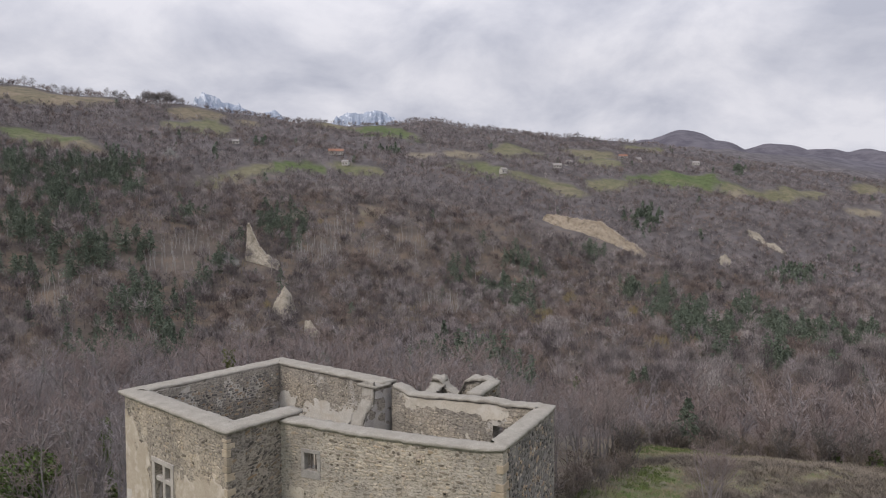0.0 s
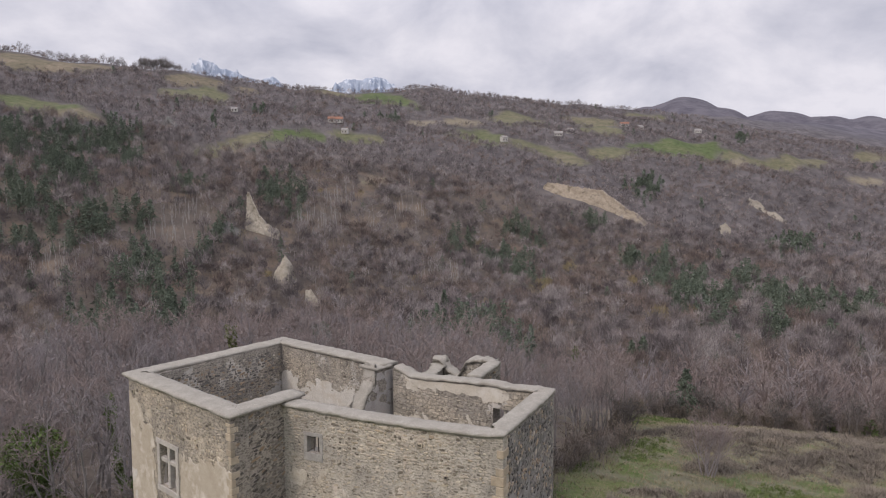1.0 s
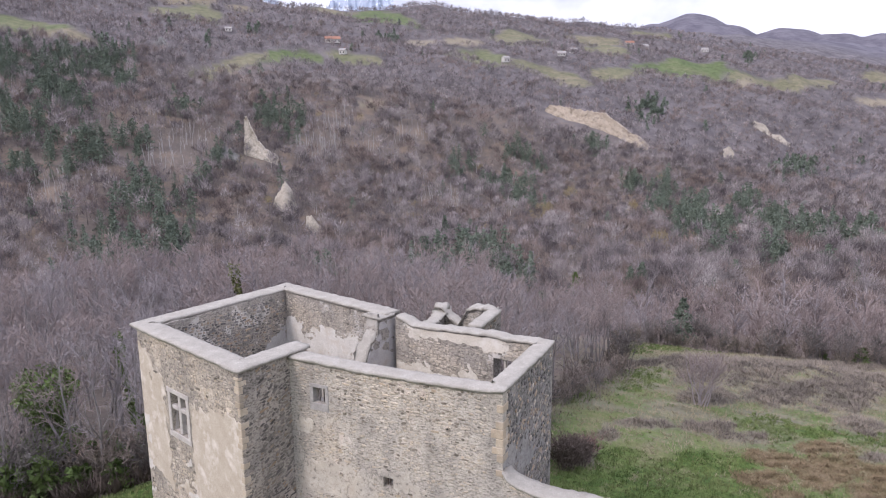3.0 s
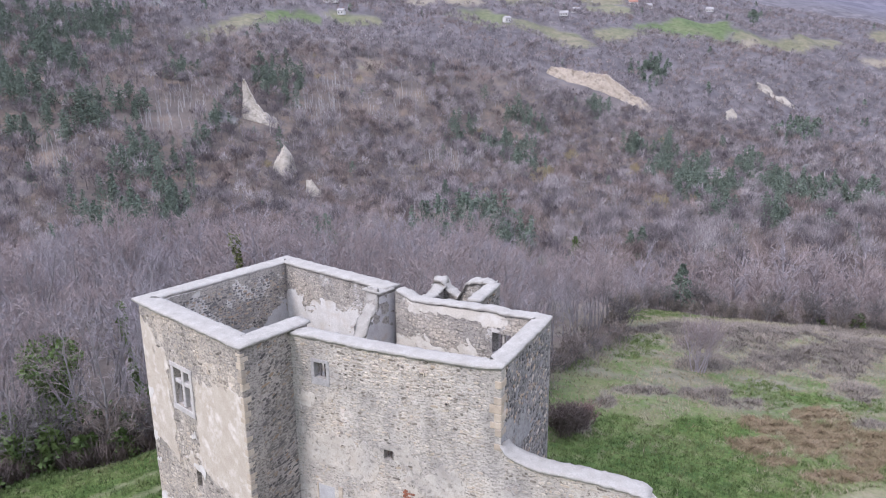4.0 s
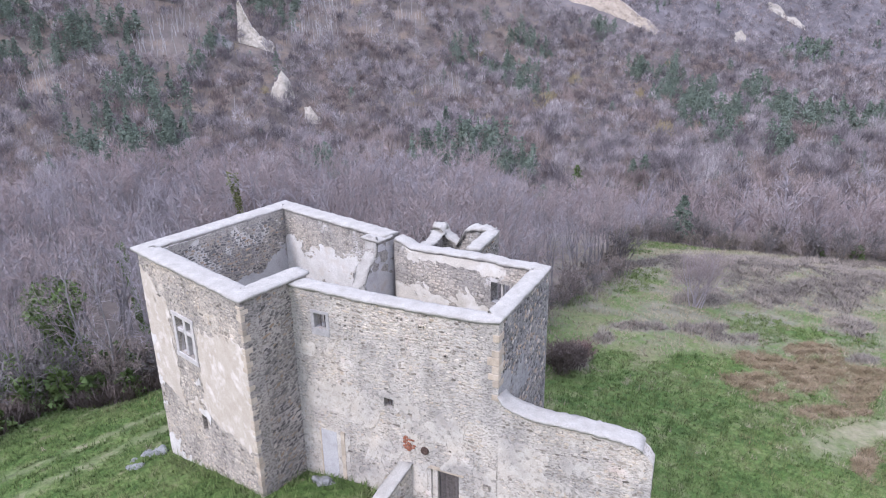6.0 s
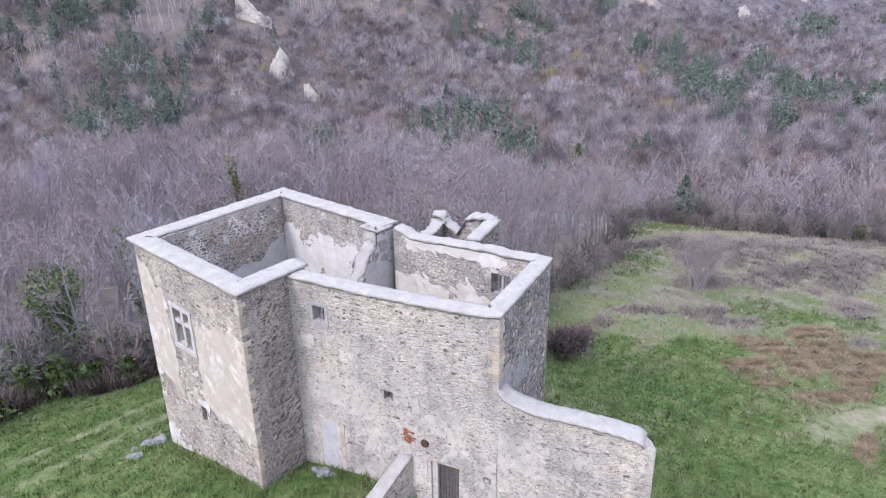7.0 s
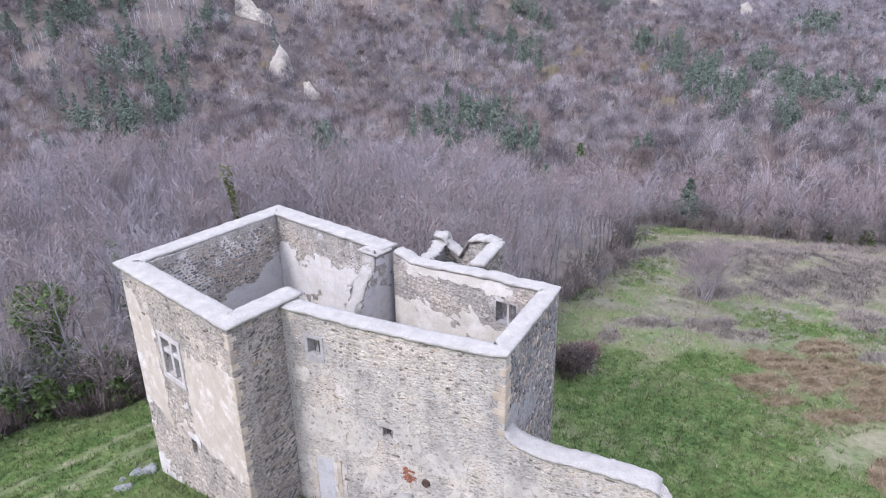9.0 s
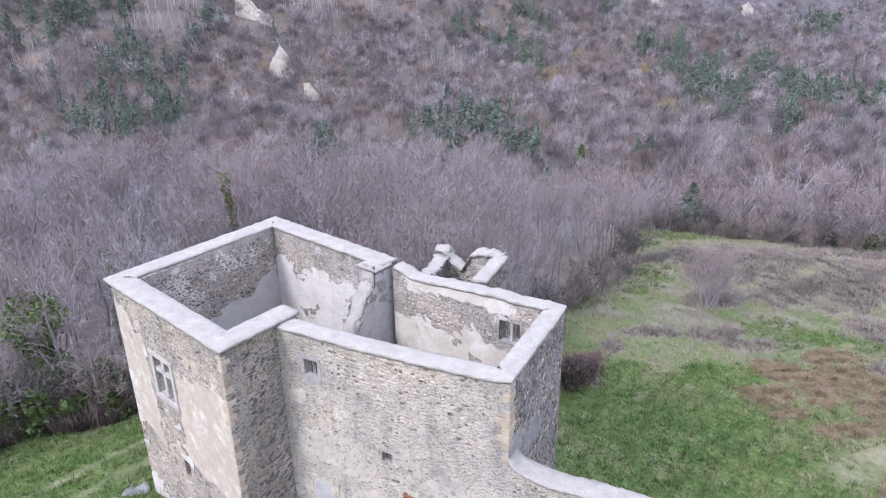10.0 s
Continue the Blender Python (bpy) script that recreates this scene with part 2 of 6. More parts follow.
M_OCHRE = surface("budding_twigs", ((0.3, (0.24, 0.195, 0.105)), (0.7, (0.36, 0.30, 0.165))), 6.0, 0.3, bump=0)
M_PINE = surface("pine_needles", ((0.3, (0.108, 0.142, 0.11)), (0.7, (0.195, 0.235, 0.182))), 5.0, 0.3, bump=0, vary=0.35)
M_IVY = surface("ivy_leaves", ((0.3, (0.06, 0.10, 0.026)), (0.7, (0.14, 0.19, 0.055))), 1.5, 0.2, bump=0, rough=0.6)
M_IVY_OLIVE = surface("olive_ivy_leaves", ((0.3, (0.095, 0.11, 0.038)), (0.7, (0.19, 0.195, 0.075))), 1.5, 0.2, bump=0, rough=0.6, vary=0.3)
M_GRASS = surface("grass_blades", ((0.3, (0.07, 0.115, 0.030)), (0.5, (0.115, 0.162, 0.048)), (0.72, (0.20, 0.205, 0.095))), 2.6, 0.3, bump=0, vary=0.45)
M_STRAW = surface("straw", ((0.3, (0.20, 0.175, 0.11)), (0.5, (0.28, 0.25, 0.165)), (0.7, (0.37, 0.335, 0.24))), 2.0, 0.2, bump=0, vary=0.35)
M_RUSSET = surface("russet_bracken", ((0.3, (0.14, 0.115, 0.06)), (0.5, (0.205, 0.155, 0.093)), (0.7, (0.295, 0.232, 0.155))), 1.5, 0.2, bump=0, vary=0.4)
M_BRAMBLE = surface("dead_bramble", ((0.3, (0.14, 0.125, 0.107)), (0.5, (0.205, 0.178, 0.15)), (0.7, (0.30, 0.26, 0.21))), 3.5, 0.2, bump=0, vary=0.5)
M_ROOF = surface("tile_roof", ((0.3, (0.26, 0.13, 0.09)), (0.7, (0.38, 0.21, 0.15))), 3.0, 0.5, bump=0)
M_TRUNK = surface("grey_brown_trunk", ((0.3, (0.16, 0.148, 0.143)), (0.7, (0.30, 0.277, 0.265))), 9.0, 0.3, bump=0)
M_STEM_DARK = surface("dark_shrub_stems", ((0.3, (0.10, 0.09, 0.085)), (0.7, (0.215, 0.193, 0.18))), 6.0, 0.3, bump=0)
M_ROCK_BUFF = surface("buff_molasse", ((0.3, (0.28, 0.232, 0.172)), (0.5, (0.37, 0.312, 0.242)), (0.7, (0.46, 0.402, 0.322))), 5.0, 0.8, stain=(0.15, 0.125, 0.09), stain_size=5.0, bump=0.6, bump_size=2.5, depth=0.5)
M_HOUSE = surface("house_render", ((0.3, (0.46, 0.44, 0.41)), (0.7, (0.60, 0.58, 0.54))), 3.0, 0.5, bump=0)
M_DARK = surface("pane_and_hole_shade", ((0.3, (0.03, 0.03, 0.03)), (0.7, (0.05, 0.05, 0.05))), 1.0, 0.3, bump=0, rough=0.3)


def ground_material():
    """Leaf litter, with grass, pasture and bare track laid over it where the land's masks say."""
    m, ns, ls = nodes_of("ground")
    bsdf = ns["Principled BSDF"]
    where = ns.new("ShaderNodeNewGeometry").outputs["Position"]
    mask = ns.new("ShaderNodeAttribute")
    mask.attribute_name = "cover"
    part_of = ns.new("ShaderNodeSeparateColor")
    ls.new(mask.outputs["Color"], part_of.inputs[0])

    def broken_up(attribute, size, low=0.66, high=1.06):
        """The mask with a frayed edge."""
        add = ns.new("ShaderNodeMath")
        add.operation = "ADD"
        ls.new(attribute.outputs["Fac"], add.inputs[0])
        ls.new(noise_at(ns, ls, where, size, 7, 0.75), add.inputs[1])
        return ramp(ns, ls, add.outputs[0], ((low, GREY(0)), (high, GREY(0.85))))

    litter = ramp(ns, ls, noise_at(ns, ls, where, 14, 7, 0.65), ((0.3, (0.105, 0.09, 0.08)), (0.5, (0.15, 0.127, 0.11)), (0.72, (0.235, 0.178, 0.13))))
    litter = mix(ns, ls, 0.6, litter, ramp(ns, ls, noise_at(ns, ls, where, 1.3, 5), ((0.3, GREY(0.5)), (0.7, GREY(1.1)))), "MULTIPLY")
    grass = ramp(ns, ls, noise_at(ns, ls, where, 6, 7, 0.65), ((0.30, (0.07, 0.112, 0.032)), (0.48, (0.10, 0.136, 0.045)), (0.58, (0.135, 0.146, 0.064)), (0.70, (0.18, 0.17, 0.098))))
    lush_and_shadow = ns.new("ShaderNodeAttribute")
    lush_and_shadow.attribute_name = "lush_and_shadow"
    # these dark greens also paint the castle's cast shadow on the grass
    sward = ramp(ns, ls, noise_at(ns, ls, where, 1.8, 8, 0.78), ((0.37, (0.040, 0.078, 0.018)), (0.47, (0.074, 0.120, 0.030)), (0.55, (0.112, 0.152, 0.046)), (0.64, (0.175, 0.175, 0.085))))
    straw = ramp(ns, ls, noise_at(ns, ls, where, 1.1, 8, 0.75, 0.8), ((0.52, GREY(0)), (0.70, GREY(0.7))))
    grass = mix(ns, ls, straw, grass, (0.20, 0.18, 0.11))
    grass = mix(ns, ls, broken_up(lush_and_shadow, 2.6, 0.56, 1.24), grass, sward)
    grass = mix(ns, ls, 0.75, grass, ramp(ns, ls, noise_at(ns, ls, where, 0.3, 6, 0.75), ((0.36, GREY(0.5)), (0.63, GREY(1.2)))), "MULTIPLY")
    green = ns.new("ShaderNodeAttribute")
    green.attribute_name = "green"
    hay_field = ramp(ns, ls, noise_at(ns, ls, where, 30, 8, 0.7), ((0.36, (0.13, 0.115, 0.082)), (0.5, (0.175, 0.150, 0.108)), (0.64, (0.23, 0.188, 0.14))))
    green_field = ramp(ns, ls, noise_at(ns, ls, where, 40, 7, 0.65), ((0.36, (0.072, 0.105, 0.042)), (0.5, (0.092, 0.125, 0.052)), (0.66, (0.128, 0.14, 0.072))))
    field = mix(ns, ls, green.outputs["Fac"], hay_field, green_field)
    field = mix(ns, ls, 0.7, field, ramp(ns, ls, noise_at(ns, ls, where, 5, 6, 0.7), ((0.36, GREY(0.6)), (0.6, GREY(1.1)))), "MULTIPLY")
    track = ramp(ns, ls, noise_at(ns, ls, where, 0.8, 6), ((0.3, (0.19, 0.165, 0.11)), (0.7, (0.30, 0.26, 0.185))))
    col = mix(ns, ls, part_of.outputs[0], litter, grass)
    russet = ns.new("ShaderNodeAttribute")
    russet.attribute_name = "russet"
    rough = ns.new("ShaderNodeAttribute")
    rough.attribute_name = "dead_growth"
    dead = ramp(ns, ls, noise_at(ns, ls, where, 1.6, 7, 0.7), ((0.3, (0.10, 0.091, 0.071)), (0.5, (0.16, 0.143, 0.109)), (0.7, (0.235, 0.205, 0.153))))
    col = mix(ns, ls, broken_up(rough, 0.9), col, dead)
    bracken = ramp(ns, ls, noise_at(ns, ls, where, 1.1, 7, 0.7), ((0.3, (0.105, 0.085, 0.046)), (0.5, (0.155, 0.12, 0.07)), (0.7, (0.225, 0.178, 0.11))))
    col = mix(ns, ls, broken_up(russet, 0.9), col, bracken)
    far_woods = ns.new("ShaderNodeAttribute")
    far_woods.attribute_name = "far_woods"
    trees = ramp(ns, ls, noise_at(ns, ls, where, 22, 10, 0.8), ((0.38, (0.058, 0.054, 0.058)), (0.62, (0.165, 0.15, 0.155))))
    col = mix(ns, ls, far_woods.outputs["Fac"], col, trees)
    # far woods turn bluish here: their aerial haze is put into the colour
    hills = ns.new("ShaderNodeAttribute")
    hills.attribute_name = "hazed_wooded_hills"
    col = mix(ns, ls, hills.outputs["Fac"], col, ramp(ns, ls, noise_at(ns, ls, where, 60, 9, 0.7), ((0.40, (0.085, 0.080, 0.098)), (0.60, (0.138, 0.129, 0.148)))))
    col = mix(ns, ls, part_of.outputs[1], col, field)
    worn = mix(ns, ls, 1.0, part_of.outputs[2], ramp(ns, ls, noise_at(ns, ls, where, 0.9, 7, 0.75), ((0.38, GREY(0.4)), (0.6, GREY(1)))), "MULTIPLY")
    col = mix(ns, ls, worn, col, track)
    ls.new(col, bsdf.inputs["Base Color"])
    bsdf.inputs["Roughness"].default_value, bsdf.inputs["Specular IOR Level"].default_value = 0.95, 0.1
    b = ns.new("ShaderNodeBump")
    b.inputs["Strength"].default_value, b.inputs["Distance"].default_value = 0.6, 0.12
    ls.new(noise_at(ns, ls, where, 0.45, 8, 0.8), b.inputs["Height"])
    ls.new(b.outputs[0], bsdf.inputs["Normal"])
    return m


M_GROUND = ground_material()


def mountain_material():
    m, ns, ls = nodes_of("hazed_snowy_rock")
    bsdf = ns["Principled BSDF"]
    geo = ns.new("ShaderNodeNewGeometry")
    # blue-grey tones put the distance haze into the rock and snow colours
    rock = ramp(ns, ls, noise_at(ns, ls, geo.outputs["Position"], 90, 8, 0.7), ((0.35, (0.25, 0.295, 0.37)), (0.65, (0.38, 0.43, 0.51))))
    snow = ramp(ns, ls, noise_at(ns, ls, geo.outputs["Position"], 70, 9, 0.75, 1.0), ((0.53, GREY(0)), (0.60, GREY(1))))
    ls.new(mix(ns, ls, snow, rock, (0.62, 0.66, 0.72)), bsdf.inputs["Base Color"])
    bsdf.inputs["Roughness"].default_value = 0.9
    return m


M_MOUNTAIN = mountain_material()
# ---- the lie of the land ----
def swell(x, y, size, seed):
    """Soft rolling unevenness from a few crossed waves, about -1 to 1."""
    r = np.random.RandomState(seed)
    out = 0
    for k in range(6):
        a, ph, s = r.uniform(0, 6.28), r.uniform(0, 6.28), size * r.uniform(0.6, 1.6)
        out = out + np.sin((x * np.cos(a) + y * np.sin(a)) * 6.283 / s + ph)
    return out / 3.2


def ground_z(x, y):
    """The height of the ground: the castle's knoll and its meadow, a wooded valley, and the long hillside beyond it."""
    x, y = np.asarray(x, float), np.asarray(y, float)
    knoll = 2.8 * np.exp(-((x + 6) ** 2 + (y - 28) ** 2) / 200.0)
    near = -2.7 - 0.1 * (np.maximum(y, 6) - 28) - 0.11 * (np.clip(x, -4, 120) - 4) + knoll
    near = near - 0.15 * np.maximum(y - 90, 0) - 0.3 * np.maximum(y - 122 + 0.3 * np.maximum(30 - x, 0), 0) - 0.25 * np.maximum(-x - 40, 0)
    near = near + 0.12 * swell(x, y, 9, 3) + 0.35 * swell(x, y, 34, 4)
    across = y - 0.6 * x
    far = np.interp(across, (-400, 0, 150, 250, 355, 383, 433, 500, 717, 1100, 1300, 1900), (-20, -38, -43, -42, -38, -30, -19, 12, 78, 173, 155, 60))
    amount = np.clip((across - 300) / 200, 0, 1) * (1 - 0.7 * np.clip((across - 900) / 300, 0, 1))
    far = far - 7 * np.exp(-((x + 180) / 170) ** 2) * np.clip((across - 700) / 300, 0, 1) + 13 * np.exp(-((x + 30) / 60) ** 2 - ((y - 1085) / 60) ** 2)
    far = far + 11 * np.clip((-x - 250) / 250, 0, 1) * np.clip((across - 600) / 400, 0, 1)
    far = far + amount * (7 * swell(x, y, 190, 5) + 3.0 * swell(x, y, 70, 6))
    top = np.maximum(near, far)
    z = top + 2.0 * np.log1p(np.exp(-np.abs(near - far) / 2.0)) * (y > 60)
    dist = np.hypot(x, y)
    hills = np.zeros_like(z)
    for bearing, height, wide in ((19.2, 345, 3.6), (21.6, 318, 2.6), (15.6, 318, 3.6), (25.2, 300, 3.4), (28.0, 268, 3.4), (31.9, 258, 3.0), (37, 255, 5), (43, 255, 6)):
        turn = np.degrees(np.arctan2(x, np.maximum(y, 1))) - bearing
        hills = np.maximum(hills, height * (np.exp(-np.abs(turn / wide) ** 1.9) * 0.18 + 0.82 * np.exp(-(turn / (wide * 4.2)) ** 2)) * np.exp(-((dist - 2700) / 520) ** 2))
    hills = hills * (1 + 0.035 * swell(x, y, 420, 15) + 0.02 * swell(x, y, 150, 16))
    return np.maximum(z, np.where(dist > 1900, hills, -1e3))

# ---- mesh helpers ----
def mesh_of(name, verts, faces, material, smooth=False):
    """A mesh from arrays of corners and of triangles or quads."""
    me = bpy.data.meshes.new(name)
    verts, faces = np.asarray(verts, np.float32), np.asarray(faces, np.int32)
    n = faces.shape[1]
    me.vertices.add(len(verts))
    me.vertices.foreach_set("co", verts.ravel())
    me.loops.add(faces.size)
    me.loops.foreach_set("vertex_index", faces.ravel())
    me.polygons.add(len(faces))
    me.polygons.foreach_set("loop_start", np.arange(0, faces.size, n, dtype=np.int32))
    me.polygons.foreach_set("use_smooth", np.full(len(faces), smooth, bool))
    me.update(calc_edges=True)
    me.materials.append(material)
    return me


def from_bm(name, bm, material, smooth=False):
    me = bpy.data.meshes.new(name)
    bmesh.ops.recalc_face_normals(bm, faces=bm.faces)
    for f in bm.faces:
        f.smooth = smooth
    bm.to_mesh(me)
    bm.free()
    me.materials.append(material)
    return me


def part(name, bm, material, parent, label="", smooth=False):
    ob = new(name, from_bm(name, bm, material, smooth))
    ob.parent = parent
    return tagged(ob, label) if label else ob


def thing(name, label, category, where=(0, 0, 0), group="", kind=""):
    ob = new(name)
    ob.empty_display_size = 0.2
    ob.location = where
    return tagged(ob, label, category, group, kind)


# ---- where what grows ----
EDGE_X = (-90, -60, -38, -32, -29, -26, -20, -12, -2, 5, 7, 9, 11.5, 17, 23, 25.5, 30, 38, 50, 58, 90, 150, 400)
EDGE_Y = (-10, 2, 16, 28, 34, 40.5, 42.5, 47, 47, 48, 53, 60, 65.5, 73, 83, 99, 113, 120, 117, 112, 116, 105, 90)
# pastures on the hillside: middle, half sizes, turn, how green
FIELDS_WEST = ((-440, 753, 65, 48, 8, 0.05), (-397, 800, 38, 20, -85, 0.0), (-336, 582, 44, 24, -27, 0.7), (-304, 559, 31, 11, 14, 0.1), (-305, 866, 42, 22, 57, 0.0), (-272, 780, 72, 31, -86, 0.45),
               (-245, 885, 20, 16, -60, 0.05), (-163, 573, 51, 9, 59, 0.3), (-140, 610, 26, 8, 77, 0.95), (-122, 630, 15, 10, 45, 0.8), (-78, 643, 25, 11, -9, 0.5), (-72, 946, 93, 40, -72, 0.9), (-147, 981, 39, 18, 20, 0.25))
FIELDS_EAST = ((96, 934, 90, 33, 72, 0.35), (35, 757, 40, 32, 71, 0.6), (97, 743, 41, 23, 0, 0.4), (127, 723, 32, 20, -77, 0.25), (295, 880, 88, 36, 33, 0.9), (193, 785, 50, 16, 42, 0.4),
               (401, 886, 51, 14, 3, 0.35), (477, 921, 56, 15, 39, 0.3), (218, 1027, 46, 28, 26, 0.25), (346, 1200, 41, 19, 14, 0.35), (212, 945, 59, 29, 70, 0.4), (670, 1090, 41, 18, 18, 0.2))
FIELDS = FIELDS_WEST + FIELDS_EAST
BARE = ((-28, 800, 24, 10, 21), (24, 814, 32, 13, 25), (537, 883, 28, 12, 18), (346, 838, 70, 8, 50), (-52, 519, 12, 6, 41))
# where pines gather, where birches stand, where twigs bud yellow, and where bracken and beech leaf stay brown
PINES_WEST = ((-242, 516, 60, 15, -64), (-262, 487, 44, 18, -76), (-284, 465, 45, 12, -61), (-213, 467, 32, 10, -66), (-232, 422, 32, 15, -62), (-244, 391, 18, 5, -58), (-209, 397, 17, 8, -54), (-199, 354, 14, 9, -7), (-190, 342, 14, 9, -7),
              (-180, 346, 10, 7, -50), (-158, 426, 13, 8, -79), (-105, 453, 38, 13, -82), (-116, 450, 25, 7, -80), (-123, 379, 9, 6, -73), (-127, 362, 6, 6, -68), (-141, 313, 9, 7, 36), (-127, 310, 12, 6, -68), (-118, 313, 10, 4, -70))
PINES_MID = ((-149, 289, 10, 6, -65), (13, 458, 19, 7, 76), (53, 482, 13, 9, 41), (65, 478, 18, 7, 77), (35, 448, 16, 10, 83), (46, 412, 26, 11, 82), (53, 400, 14, 6, 78), (29, 504, 8, 4, 85), (20, 287, 14, 5, 85), (-6, 280, 9, 6, 90),
             (-47, 353, 9, 4, -87), (118, 525, 17, 11, 60), (-205, 628, 23, 4, -73), (-93, 801, 13, 5, -85), (-60, 790, 25, 13, 72), (-183, 698, 20, 6, -80), (-32, 929, 40, 4, -90))
PINES_LOW = ((-9, 272, 18, 8, -89), (7, 279, 17, 7, 88), (18, 260, 22, 5, 86), (27, 250, 19, 6, 84), (0, 252, 13, 6, 90), (-143, 279, 22, 8, -68), (-117, 292, 26, 8, -71), (-123, 270, 19, 6, -66), (-43, 244, 20, 6, -81), (-174, 363, 23, 15, 28), (-222, 374, 24, 14, -50), (-144, 336, 19, 16, 35), (-209, 341, 11, 8, -13))
PINES_EAST = ((197, 659, 45, 16, 69), (145, 463, 17, 8, 56), (143, 441, 28, 9, 67), (127, 406, 35, 8, 72), (137, 374, 60, 11, 69), (140, 342, 52, 7, 68), (184, 414, 55, 8, 66), (180, 376, 42, 6, 64), (174, 343, 37, 9, 61),
              (189, 343, 31, 9, 58), (198, 335, 24, 9, 54), (139, 287, 20, 6, 62), (117, 298, 17, 6, 65), (126, 457, 15, 9, 54), (201, 320, 22, 5, 57), (285, 564, 45, 14, 52), (452, 1058, 80, 10, 65))
BIRCHES = ((-232, 376, 17, 7, -56), (-150, 377, 17, 13, -87), (-141, 391, 11, 6, -74), (-132, 392, 8, 6, -78), (-189, 322, 13, 5, -57), (-174, 311, 11, 4, -59), (-78, 424, 24, 12, 68), (-71, 470, 17, 9, 86), (-21, 473, 13, 8, 70),
           (-48, 451, 12, 4, -86), (-10, 386, 18, 4, -89), (5, 396, 24, 4, 89), (-188, 332, 7, 5, -37), (-153, 327, 6, 3, -68), (-193, 353, 5, 3, -55), (244, 613, 40, 10, 62))
BUDDING = ((54, 385, 20, 6, 81), (77, 429, 11, 5, 69), (111, 402, 24, 4, 74), (99, 315, 16, 5, 71), (304, 547, 11, 3, 53), (-57, 479, 5, 3, 89), (-88, 349, 9, 3, -77))
BROWN = ((-51, 509, 18, 13, 40), (-141, 300, 10, 9, 37), (-68, 367, 18, 9, 90), (87, 414, 45, 19, 69), (260, 680, 80, 32, 39), (341, 792, 110, 27, 50), (99, 303, 31, 14, 67), (110, 280, 28, 13, 63), (97, 341, 29, 13, 68), (28, 523, 27, 13, 20),
         (-134, 477, 21, 13, 81), (-50, 307, 24, 10, -79))


def within(x, y, zones, fray=0.5, size=14):
    """Above 0 inside any of the ovals, 1 at their middles, with a frayed edge."""
    out = np.full(np.shape(x), -3.0)
    for f in zones:
        out = np.maximum(out, oval(x, y, f))
    return out + fray * swell(x, y, size, 23)


def oval(x, y, f):
    a = radians(f[4])
    u, v = (x - f[0]) * math.cos(a) + (y - f[1]) * math.sin(a), (y - f[1]) * math.cos(a) - (x - f[0]) * math.sin(a)
    return 1 - (u / f[2]) ** 2 - (v / f[3]) ** 2


def meadow(x, y):
    """Above 0 inside the clearing, in metres from its edge."""
    return np.interp(x, EDGE_X, EDGE_Y) - y + 1.3 * swell(x, y, 11, 9) + np.clip((np.asarray(x) - 8) / 12, 0, 1) * (1.6 * swell(x, y, 24, 91) + 1.2 * swell(x, y, 6, 92))


def pasture(x, y):
    out = np.full(np.shape(x), -1.0)
    for g in FIELDS:
        out = np.maximum(out, 1.6 * oval(x, y, (g[0], g[1] - 3, g[2] + 3, g[3] + 5, g[4])))
    return out + 0.35 * swell(x, y, 22, 8)


def greenness(x, y):
    """How green the pasture is that a place lies in, 0 for hay and dead grass."""
    best, out = np.full(np.shape(x), -9.0), np.zeros(np.shape(x))
    for g in FIELDS:
        v = oval(x, y, g)
        out = np.where(v > best, g[5], out)
        best = np.maximum(best, v)
    return out


def bare(x, y):
    out = np.full(np.shape(x), -1.0)
    for f in BARE:
        out = np.maximum(out, 1.6 * oval(x, y, f))
    return out + 0.35 * swell(x, y, 22, 8)


def track(x, y):
    """The farm track: two worn wheel ruts across the lawn, and its bend on the far side of the castle."""
    ruts = np.zeros(np.shape(x))
    for side, slope in ((35.4, 1.1), (31.3, 1.3)):
        off = np.abs(y - side - slope * (x + 21) - 0.25 * np.sin(x * 0.9)) / math.hypot(1, slope)
        ruts = np.maximum(ruts, np.clip(1.4 - off / 0.4, 0, 1) * (x < -13.5) * (x > -34) * np.clip(0.8 + 0.35 * swell(x, y, 2.2, 97), 0.2, 1))
    bend = 43.2 + 0.20 * (x - 27) - 0.012 * (x - 40) ** 2
    return np.maximum(ruts * 0.62, np.clip(1.5 - np.abs(y - bend) / 1.4, 0, 1) * np.clip((x - 22) / 5, 0, 1) * np.clip(0.62 + 0.4 * swell(x, y, 3.5, 95) + 0.25 * swell(x, y, 1.3, 96), 0, 0.9))


# brambles and dead bracken in the clearing: middle, half sizes, turn
ROUGH = ((28, 60.3, 3.4, 1.6, 26), (24.9, 62.3, 4.2, 1.5, 22), (18.3, 60.8, 4.3, 1.2, 16), (14.5, 57.5, 1.6, 1.0, 42), (10.5, 51.2, 3.0, 1.6, 69), (40.5, 78.7, 9.1, 5.2, 49), (50, 81, 13, 4.4, 53), (43.5, 93.4, 15, 8.4, 45),
         (70, 112, 30, 6, 40), (24.8, 84.5, 7, 1.6, 36), (42.4, 66.3, 4.5, 2.6, 49), (33, 88, 12, 4.0, 67), (38.3, 56.3, 2.6, 1.1, 23), (29.5, 74, 6.1, 2.8, 46), (62, 92, 16, 8, 30))
